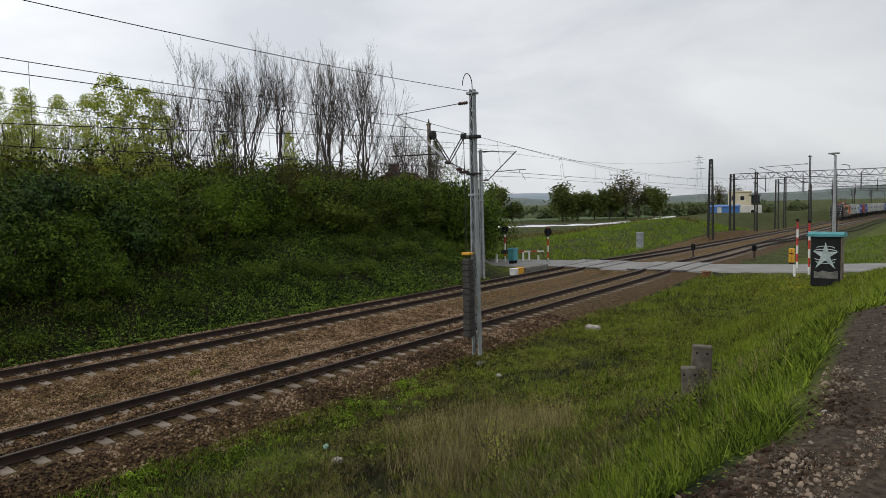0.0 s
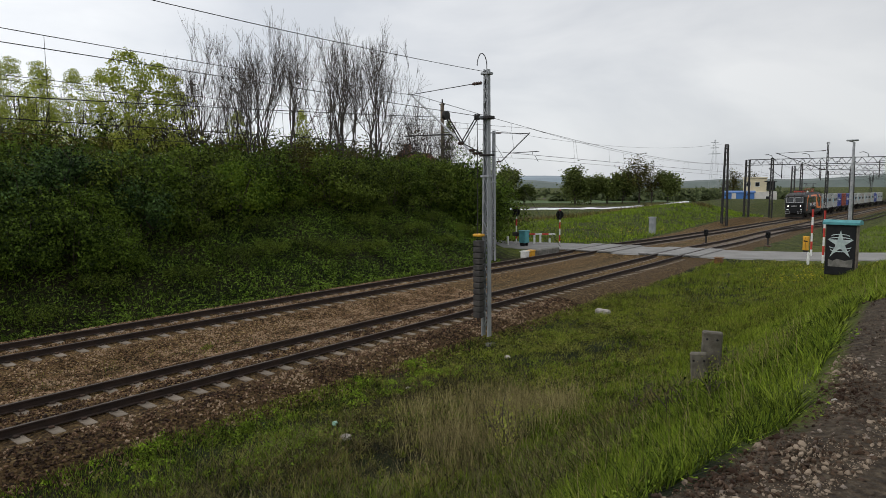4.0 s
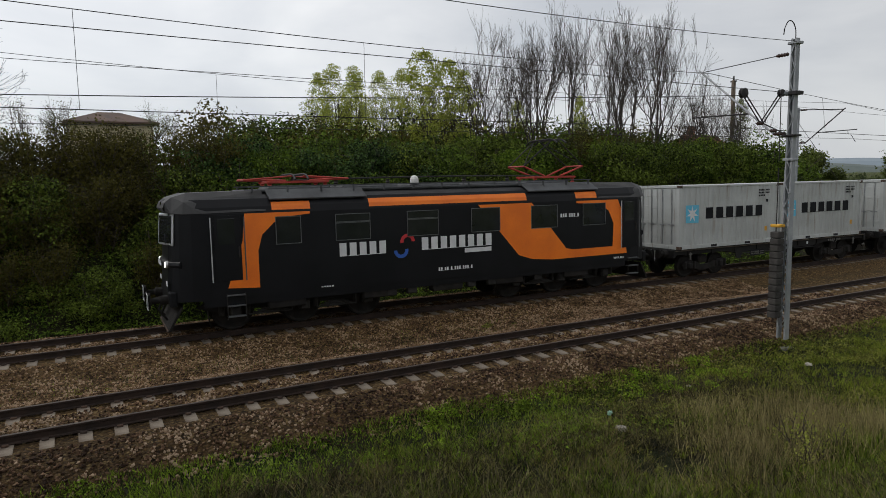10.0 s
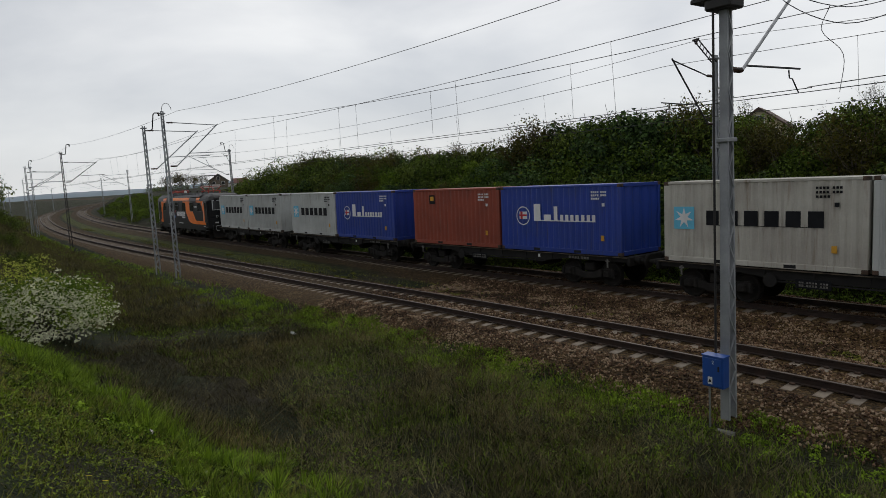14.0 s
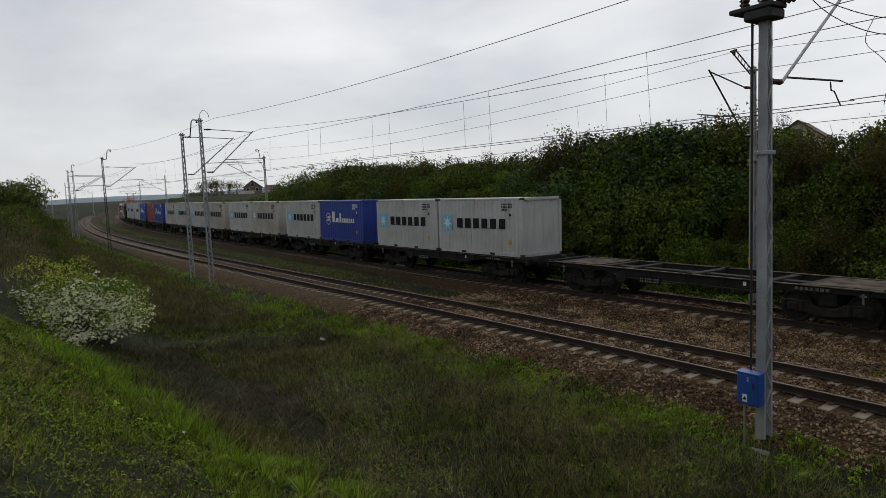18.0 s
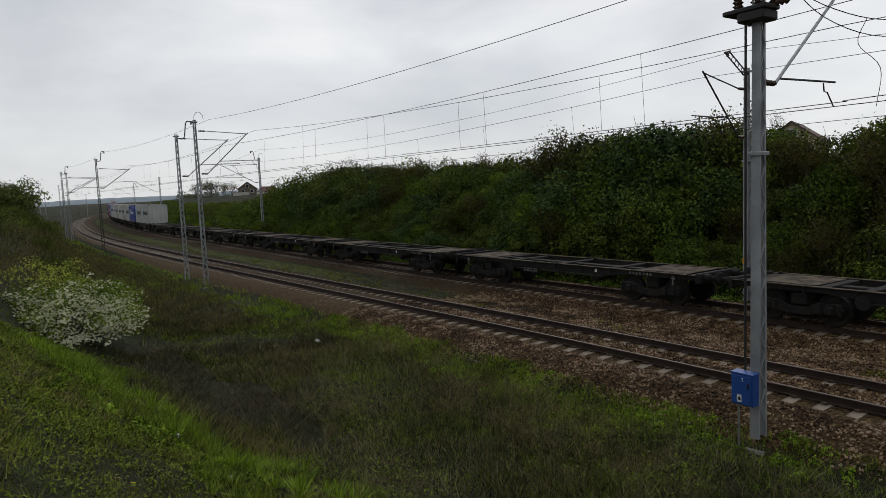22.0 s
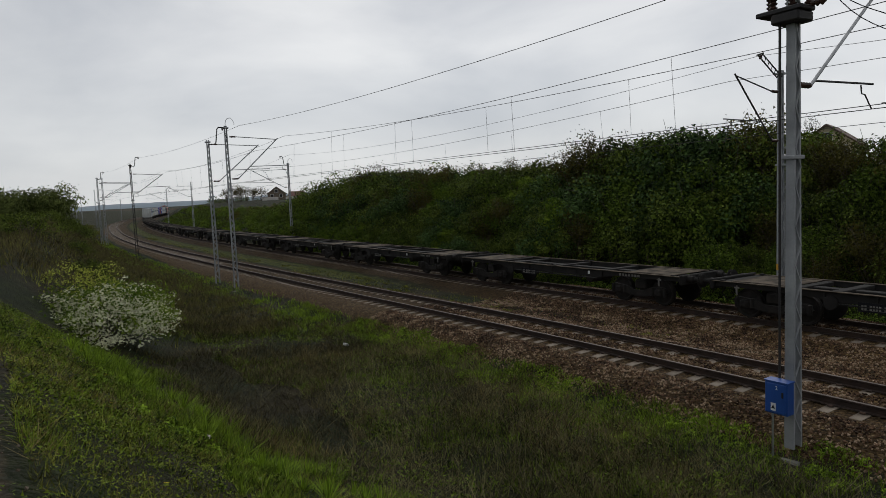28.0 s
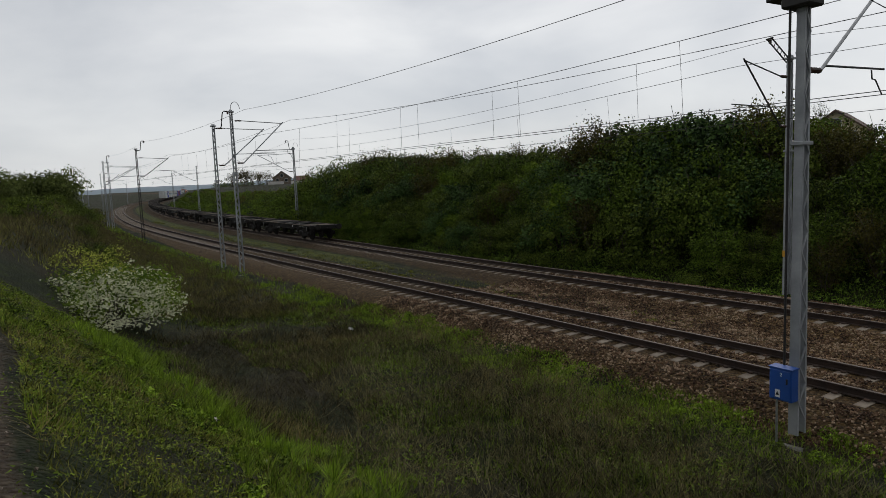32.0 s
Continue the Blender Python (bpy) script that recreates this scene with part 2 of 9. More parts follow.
M = {
    "rail_side": mat("rusty_rail", (0.04, 0.023, 0.016), (0.024, 0.015, 0.0115), 0.85, 0.15, 4, 60, 0.3),
    "rail_top": mat("worn_rail_head", (0.1, 0.085, 0.075), (0.07, 0.052, 0.042), 0.5, 0.7, 6, 60),
    "concrete": mat("weathered_concrete", (0.21, 0.175, 0.135), (0.11, 0.082, 0.06), 0.9, 0, 3, 45, 0.4, 0.18, 0.15),
    "concrete_dark": mat("dark_old_concrete", (0.2, 0.19, 0.17), (0.11, 0.11, 0.095), 0.95, 0, 4, 50, 0.5),
    "steel_grey": mat("grey_painted_steel", (0.33, 0.345, 0.36), (0.23, 0.245, 0.26), 0.55, 0.1, 2, 30, 0.05, 0.1),
    "steel_dark": mat("dark_tarred_steel", (0.02, 0.02, 0.022), (0.034, 0.03, 0.027), 0.65, 0.3, 3, 30, 0.1),
    "steel_galv": mat("galvanised_steel", (0.42, 0.43, 0.44), (0.3, 0.31, 0.32), 0.45, 0.7, 5, 40),
    "wire": mat("dark_copper_wire", (0.035, 0.034, 0.034), (0.05, 0.045, 0.04), 0.6, 0.4, 5, 40),
    "weight_iron": mat("sooty_cast_weights", (0.06, 0.055, 0.05), (0.035, 0.032, 0.03), 0.9, 0, 4, 40, 0.4),
    "insulator": mat("brown_glazed_ceramic", (0.06, 0.03, 0.022), (0.035, 0.02, 0.016), 0.25, 0, 5, 40),
    "rusty": mat("rusty_dirty_iron", (0.1, 0.06, 0.04), (0.05, 0.035, 0.028), 0.9, 0.1, 5, 50, 0.4),
    "blue_box": mat("blue_enamel", (0.015, 0.075, 0.32), (0.013, 0.065, 0.27), 0.45, 0, 3, 50, 0.02, 0.08),
    "white_paint": mat("white_paint", (0.75, 0.75, 0.73), (0.62, 0.62, 0.6), 0.6, 0, 3, 40, 0.03, 0.08),
    "red_paint": mat("red_paint", (0.5, 0.035, 0.02), (0.4, 0.03, 0.02), 0.6, 0, 3, 40, 0.03, 0.1),
    "yellow_paint": mat("yellow_paint", (0.7, 0.36, 0.02), (0.55, 0.28, 0.02), 0.6, 0, 3, 40, 0.03, 0.1),
    "black_paint": mat("black_paint", (0.009, 0.01, 0.011), (0.015, 0.015, 0.016), 0.6, 0, 3, 40, 0.03, 0.2, 0, 0.2),
    "dirty_orange": mat("faded_dirty_orange_paint", (0.2, 0.09, 0.025), (0.1, 0.05, 0.02), 0.8, 0, 4, 40, 0.1, 0.2),
    "teal_paint": mat("weathered_teal_paint", (0.08, 0.3, 0.32), (0.06, 0.22, 0.24), 0.7, 0, 3, 40, 0.05, 0.15),
    "loco_black": mat("graphite_locomotive_paint", (0.006, 0.0065, 0.008), (0.0085, 0.009, 0.011), 0.45, 0, 1.2, 25, 0.01, 0.2, 0, 0.22),
    "loco_orange": mat("orange_locomotive_paint", (0.95, 0.22, 0.012), (0.85, 0.18, 0.012), 0.42, 0, 1.2, 25, 0.01, 0.08),
    "loco_roof": mat("sooty_grey_roof", (0.085, 0.09, 0.095), (0.05, 0.052, 0.055), 0.7, 0.1, 1.5, 30, 0.1),
    "loco_cab_roof": mat("dusty_grey_cab_roof", (0.05, 0.049, 0.048), (0.026, 0.026, 0.027), 0.6, 0.0, 1.0, 25, 0.05),
    "loco_frame": mat("dull_window_frame", (0.12, 0.125, 0.13), (0.09, 0.095, 0.1), 0.5, 0.3, 3, 30),
    "under": mat("sooty_brown_running_gear", (0.02, 0.017, 0.0145), (0.009, 0.008, 0.0073), 0.9, 0.2, 4, 40, 0.3),
    "gear": mat("greasy_grey_bogie_parts", (0.028, 0.026, 0.023), (0.012, 0.011, 0.01), 0.75, 0.2, 5, 40, 0.2),
    "wagon": mat("dusty_dark_wagon_steel", (0.014, 0.013, 0.012), (0.008, 0.0077, 0.0074), 0.85, 0.2, 2, 30, 0.2, 0.25),
    "wagon_edge": mat("worn_brown_deck_edge", (0.13, 0.105, 0.078), (0.035, 0.029, 0.023), 0.9, 0.05, 2.5, 30, 0.2, 0.35, 0, 0.2),
    "pant_red": mat("red_pantograph_paint", (0.45, 0.05, 0.03), (0.33, 0.04, 0.03), 0.55, 0.1, 4, 40),
    "cont_grey": mat("pale_grey_container_paint", (0.47, 0.49, 0.48), (0.4, 0.415, 0.405), 0.6, 0, 0.9, 18, 0.02, 0.07, 0.06, 0.5, (0.2, 0.15, 0.1)),
    "cont_cream": mat("stained_cream_container_paint", (0.46, 0.45, 0.4), (0.37, 0.35, 0.31), 0.65, 0, 0.9, 18, 0.02, 0.1, 0.05, 0.5, (0.17, 0.12, 0.07)),
    "cont_blue": mat("deep_blue_container_paint", (0.012, 0.045, 0.3), (0.013, 0.042, 0.25), 0.5, 0, 0.9, 18, 0.02, 0.1, 0.1, 0.5, (0.05, 0.05, 0.1)),
    "cont_red": mat("rust_red_container_paint", (0.27, 0.052, 0.026), (0.22, 0.043, 0.022), 0.6, 0, 0.9, 18, 0.02, 0.1, 0.08, 0.5, (0.13, 0.05, 0.03)),
    "mark_sky": mat("sky_blue_decal", (0.12, 0.48, 0.68), (0.11, 0.44, 0.62), 0.6, 0, 3, 30, 0, 0.04),
    "mark_dark": mat("charcoal_decal", (0.008, 0.009, 0.011), (0.013, 0.014, 0.017), 0.7, 0, 3, 30, 0, 0.08, 0, 0.15),
    "mark_white": mat("white_decal", (0.72, 0.73, 0.74), (0.64, 0.65, 0.66), 0.6, 0, 3, 30, 0, 0.05),
    "mark_dim": mat("grimy_white_decal", (0.2, 0.195, 0.18), (0.1, 0.097, 0.09), 0.8, 0, 6, 30, 0, 0.3),
    "mark_red": mat("red_decal", (0.55, 0.03, 0.04), (0.5, 0.03, 0.04), 0.55, 0, 3, 30, 0, 0.05),
    "mark_blue": mat("blue_decal", (0.03, 0.12, 0.5), (0.03, 0.11, 0.45), 0.55, 0, 3, 30, 0, 0.05),
    "glass": mat("dark_window_glass", (0.014, 0.016, 0.018), (0.02, 0.022, 0.025), 0.08, 0, 2, 20, 0, 0.1, 0, 0.55),
    "silver": mat("bright_window_frame", (0.6, 0.61, 0.62), (0.5, 0.51, 0.52), 0.35, 0.6, 3, 30),
    "bark": mat("dark_bark", (0.075, 0.062, 0.05), (0.045, 0.038, 0.032), 0.95, 0, 3, 30, 0.5),
    "bark_pale": mat("grey_bark", (0.13, 0.115, 0.1), (0.075, 0.065, 0.055), 0.95, 0, 3, 30, 0.5),
    "twig": mat("brown_twigs", (0.085, 0.068, 0.052), (0.055, 0.045, 0.035), 0.95, 0, 3, 30),
    "stone": mat("pale_stone", (0.42, 0.39, 0.35), (0.26, 0.24, 0.21), 0.9, 0, 6, 40, 0.4, 0.25, 0.2),
    "asphalt": mat("worn_pale_asphalt", (0.24, 0.235, 0.225), (0.19, 0.185, 0.175), 0.9, 0, 0.6, 30, 0.2, 0.12),
    "plaster": mat("cream_plaster", (0.62, 0.55, 0.38), (0.55, 0.48, 0.33), 0.85, 0, 0.6, 20, 0.1, 0.06),
    "plaster_white": mat("off_white_plaster", (0.6, 0.58, 0.54), (0.5, 0.48, 0.45), 0.85, 0, 0.6, 20, 0.1, 0.08),
    "blue_wall": mat("blue_sheet_cladding", (0.05, 0.16, 0.42), (0.045, 0.14, 0.38), 0.55, 0, 0.6, 20, 0.02, 0.08),
    "roof_red": mat("red_roof_tiles", (0.26, 0.085, 0.05), (0.18, 0.065, 0.045), 0.85, 0, 0.8, 12, 0.3, 0.15),
    # lifted grey: the haze of distance is put into this colour
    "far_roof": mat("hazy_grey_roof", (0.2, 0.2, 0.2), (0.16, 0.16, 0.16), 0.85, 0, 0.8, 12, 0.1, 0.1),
    "roof_brown": mat("brown_roof_tiles", (0.14, 0.09, 0.07), (0.1, 0.07, 0.06), 0.85, 0, 0.8, 12, 0.3, 0.15),
    "brick": mat("brown_old_brick", (0.3, 0.14, 0.09), (0.2, 0.1, 0.07), 0.9, 0, 2, 20, 0.3, 0.15),
    "car_white": mat("white_car_paint", (0.72, 0.73, 0.74), (0.7, 0.71, 0.72), 0.25, 0, 1, 20, 0, 0.03),
    "rubber": mat("black_rubber", (0.02, 0.02, 0.02), (0.028, 0.028, 0.028), 0.85, 0, 5, 40, 0.1),
    "fleece": mat("white_crop_fleece", (0.75, 0.76, 0.77), (0.66, 0.67, 0.68), 0.8, 0, 0.4, 6, 0.3, 0.06),
    # near-black ends of these four ramps paint the shade deep inside the foliage
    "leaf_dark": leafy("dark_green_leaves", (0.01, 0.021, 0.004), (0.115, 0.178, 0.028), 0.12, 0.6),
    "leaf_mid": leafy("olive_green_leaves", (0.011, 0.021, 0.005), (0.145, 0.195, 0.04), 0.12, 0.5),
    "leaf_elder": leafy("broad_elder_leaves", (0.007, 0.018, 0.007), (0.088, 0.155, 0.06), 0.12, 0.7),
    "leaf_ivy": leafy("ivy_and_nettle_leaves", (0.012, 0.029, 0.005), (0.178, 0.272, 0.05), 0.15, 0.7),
    "leaf_fresh": leafy("fresh_spring_leaves", (0.05, 0.095, 0.014), (0.17, 0.24, 0.035), 0.35),
    "leaf_lime": leafy("lime_spring_leaves", (0.2, 0.24, 0.055), (0.5, 0.54, 0.17), 0.55, 0.5),
    "leaf_brown": leafy("brownish_budding_leaves", (0.03, 0.029, 0.011), (0.11, 0.1, 0.03), 0.25, 0.5),
    "blossom": leafy("cream_white_blossom", (0.45, 0.46, 0.5), (0.8, 0.81, 0.9), 0.45, 0.4),
    # dark ends of the grass ramps carry painted shade from down among the blades
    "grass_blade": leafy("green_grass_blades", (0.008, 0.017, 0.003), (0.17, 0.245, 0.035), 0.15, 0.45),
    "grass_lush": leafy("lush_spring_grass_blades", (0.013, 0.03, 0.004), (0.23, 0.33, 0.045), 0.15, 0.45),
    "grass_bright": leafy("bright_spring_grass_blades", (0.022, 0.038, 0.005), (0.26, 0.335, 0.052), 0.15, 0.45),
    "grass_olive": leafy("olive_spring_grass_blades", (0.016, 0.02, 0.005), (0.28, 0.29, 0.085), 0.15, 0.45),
    "grass_dry": leafy("dry_straw_grass", (0.04, 0.031, 0.017, 0.45), (0.27, 0.22, 0.13), 0.15),
    "grass_dead": leafy("dead_brown_grass", (0.011, 0.01, 0.0065), (0.155, 0.137, 0.09), 0.2, 0.45),
    "grass_vivid": leafy("vivid_fresh_grass_blades", (0.04, 0.075, 0.008), (0.28, 0.42, 0.05), 0.2, 0.35),
    "withered": leafy("dark_withered_stems", (0.006, 0.0055, 0.0042), (0.105, 0.09, 0.066), 0.1, 0.3),
    "straw_grey": leafy("grey_brown_matted_straw", (0.007, 0.0066, 0.0048), (0.25, 0.23, 0.168), 0.2, 0.3),
    "reed": leafy("standing_pale_reeds", (0.05, 0.042, 0.028), (0.48, 0.41, 0.29), 0.25, 0.25),
    "yellow_flower": leafy("yellow_dandelions", (0.55, 0.42, 0.01), (0.75, 0.6, 0.03), 0.2),
    "graffito": mat("pale_green_spray_paint", (0.46, 0.53, 0.52), (0.32, 0.39, 0.385), 0.6, 0, 4, 30, 0, 0.15),
    "concrete_post": mat("mossy_old_concrete", (0.16, 0.142, 0.115), (0.09, 0.082, 0.062), 0.95, 0, 5, 40, 0.5, 0.2),
    "soil": mat("dark_ploughed_soil", (0.05, 0.038, 0.03), (0.035, 0.027, 0.022), 0.95, 0, 0.3, 4, 0.5, 0.2),
    "stubble": mat("dry_reed_stubble", (0.13, 0.115, 0.07), (0.09, 0.085, 0.045), 0.95, 0, 0.2, 3, 0.5, 0.2),
    "corn": mat("spring_corn", (0.07, 0.12, 0.03), (0.05, 0.09, 0.022), 0.95, 0, 0.1, 3, 0.3, 0.15),
    # far things from here to far_hill have the haze mixed into their colour
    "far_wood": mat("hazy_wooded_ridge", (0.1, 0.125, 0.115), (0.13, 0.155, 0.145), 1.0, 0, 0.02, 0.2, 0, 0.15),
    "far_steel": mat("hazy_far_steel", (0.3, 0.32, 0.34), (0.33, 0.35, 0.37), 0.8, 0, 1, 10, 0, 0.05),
    "leaf_field": leafy("olive_field_tree_leaves", (0.045, 0.062, 0.025), (0.16, 0.195, 0.075), 0.3, 0.5),
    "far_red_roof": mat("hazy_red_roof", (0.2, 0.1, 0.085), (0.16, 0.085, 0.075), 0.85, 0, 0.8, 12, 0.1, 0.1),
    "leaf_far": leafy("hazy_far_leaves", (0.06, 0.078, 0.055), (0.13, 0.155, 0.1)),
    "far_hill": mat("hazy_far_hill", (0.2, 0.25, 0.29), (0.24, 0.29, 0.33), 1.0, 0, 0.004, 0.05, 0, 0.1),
}


def ground_material():
    """Meadow, bare soil and dry litter, mixed by noise at several scales; gravel where the sheet carries the tracks or the dirt road."""
    m = bpy.data.materials.new("meadow_soil_and_ballast")
    m.use_nodes = True
    n, l = m.node_tree.nodes, m.node_tree.links
    b = n["Principled BSDF"]
    co = n.new("ShaderNodeTexCoord")

    def noise_(scale, detail=5, rough=0.6):
        t = n.new("ShaderNodeTexNoise")
        t.inputs["Scale"].default_value, t.inputs["Detail"].default_value, t.inputs["Roughness"].default_value = scale, detail, rough
        l.new(co.outputs["Object"], t.inputs["Vector"])
        return t.outputs["Fac"]

    def ramp(fac, *stops):
        r = n.new("ShaderNodeValToRGB")
        while len(r.color_ramp.elements) < len(stops):
            r.color_ramp.elements.new(0.5)
        for e, (p, c) in zip(r.color_ramp.elements, stops):
            e.position, e.color = p, (c[0], c[1], 0.8 * c[2], 1)
        l.new(fac, r.inputs["Fac"])
        return r.outputs["Color"]

    def mixed(fac, c1, c2):
        x = n.new("ShaderNodeMixRGB")
        l.new(fac, x.inputs["Fac"])
        l.new(c1, x.inputs["Color1"])
        l.new(c2, x.inputs["Color2"])
        return x.outputs["Color"]

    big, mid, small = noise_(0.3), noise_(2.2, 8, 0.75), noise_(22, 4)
    # near-black stops paint the shade in the gaps between blades into the soil
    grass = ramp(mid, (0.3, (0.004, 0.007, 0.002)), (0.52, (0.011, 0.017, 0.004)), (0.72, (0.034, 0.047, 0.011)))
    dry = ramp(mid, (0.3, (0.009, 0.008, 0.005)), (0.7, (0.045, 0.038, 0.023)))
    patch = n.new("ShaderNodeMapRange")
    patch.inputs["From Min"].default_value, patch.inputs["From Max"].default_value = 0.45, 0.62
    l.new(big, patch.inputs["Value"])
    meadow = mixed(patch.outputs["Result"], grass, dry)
    vor = n.new("ShaderNodeTexVoronoi")
    vor.inputs["Scale"].default_value = 17.0
    l.new(co.outputs["Object"], vor.inputs["Vector"])
    sep = n.new("ShaderNodeSeparateColor")
    l.new(vor.outputs["Color"], sep.inputs["Color"])
    stones = ramp(sep.outputs["Red"], (0.0, (0.01, 0.006, 0.004)), (0.35, (0.05, 0.029, 0.017)), (0.7, (0.13, 0.08, 0.047)), (1.0, (0.3, 0.22, 0.15)))
    # cell rims are darkened: the shade between stones is put into the colour
    edge = ramp(vor.outputs["Distance"], (0.25, (1, 1, 1)), (0.75, (0.3, 0.28, 0.26)))
    cut = n.new("ShaderNodeMixRGB")
    cut.blend_type = "MULTIPLY"
    cut.inputs["Fac"].default_value = 0.8
    l.new(stones, cut.inputs["Color1"])
    l.new(edge, cut.inputs["Color2"])
    rust = mixed(noise_(0.35, 4), cut.outputs["Color"], ramp(sep.outputs["Green"], (0, (0.02, 0.012, 0.006)), (1, (0.12, 0.073, 0.036))))
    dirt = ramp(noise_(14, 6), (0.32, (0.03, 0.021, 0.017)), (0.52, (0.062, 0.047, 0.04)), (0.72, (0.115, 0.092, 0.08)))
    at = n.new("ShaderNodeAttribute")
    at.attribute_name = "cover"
    parts = n.new("ShaderNodeSeparateColor")
    l.new(at.outputs["Color"], parts.inputs["Color"])

    def soft(chan):
        a = n.new("ShaderNodeMath")
        a.operation = "MULTIPLY_ADD"
        a.inputs[1].default_value, a.inputs[2].default_value = 0.6, -0.3
        l.new(mid, a.inputs[0])
        s = n.new("ShaderNodeMath")
        s.operation = "ADD"
        l.new(parts.outputs[chan], s.inputs[0])
        l.new(a.outputs[0], s.inputs[1])
        r = n.new("ShaderNodeMapRange")
        r.inputs["From Min"].default_value, r.inputs["From Max"].default_value = 0.4, 0.6
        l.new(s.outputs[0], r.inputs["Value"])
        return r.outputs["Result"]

    fresh = ramp(mid, (0.3, (0.035, 0.045, 0.01)), (0.5, (0.075, 0.095, 0.017)), (0.7, (0.13, 0.145, 0.035)))
    colour = mixed(soft("Blue"), meadow, fresh)
    dust = n.new("ShaderNodeMapRange")
    dust.inputs["To Min"].default_value, dust.inputs["To Max"].default_value = 0.5, 1.7
    l.new(at.outputs["Alpha"], dust.inputs["Value"])
    pale = n.new("ShaderNodeVectorMath")
    pale.operation = "SCALE"
    l.new(rust, pale.inputs[0])
    l.new(dust.outputs["Result"], pale.inputs["Scale"])
    colour = mixed(soft("Red"), colour, pale.outputs["Vector"])
    colour = mixed(soft("Green"), colour, dirt)
    grain = n.new("ShaderNodeMapRange")
    grain.inputs["To Min"].default_value, grain.inputs["To Max"].default_value = 0.45, 1.55
    l.new(small, grain.inputs["Value"])
    mul = n.new("ShaderNodeVectorMath")
    mul.operation = "SCALE"
    l.new(colour, mul.inputs[0])
    l.new(grain.outputs["Result"], mul.inputs["Scale"])
    l.new(mul.outputs["Vector"], b.inputs["Base Color"])
    b.inputs["Roughness"].default_value, b.inputs["Specular IOR Level"].default_value = 0.95, 0.2
    bump = n.new("ShaderNodeBump")
    bump.inputs["Strength"].default_value, bump.inputs["Distance"].default_value = 1.0, 0.05
    hsum = n.new("ShaderNodeMath")
    hsum.operation = "SUBTRACT"
    l.new(small, hsum.inputs[0])
    l.new(vor.outputs["Distance"], hsum.inputs[1])
    l.new(hsum.outputs[0], bump.inputs["Height"])
    l.new(bump.outputs["Normal"], b.inputs["Normal"])
    return m


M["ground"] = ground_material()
M["headlight_glow"] = mat("lit_headlight_lens", (0.8, 0.8, 0.76), (0.75, 0.75, 0.7), 0.3, 0, 3, 30, 0, 0.02)
M["headlight_glow"].node_tree.nodes["Principled BSDF"].inputs["Emission Color"].default_value = (1.0, 0.96, 0.86, 1)
M["headlight_glow"].node_tree.nodes["Principled BSDF"].inputs["Emission Strength"].default_value = 4.0


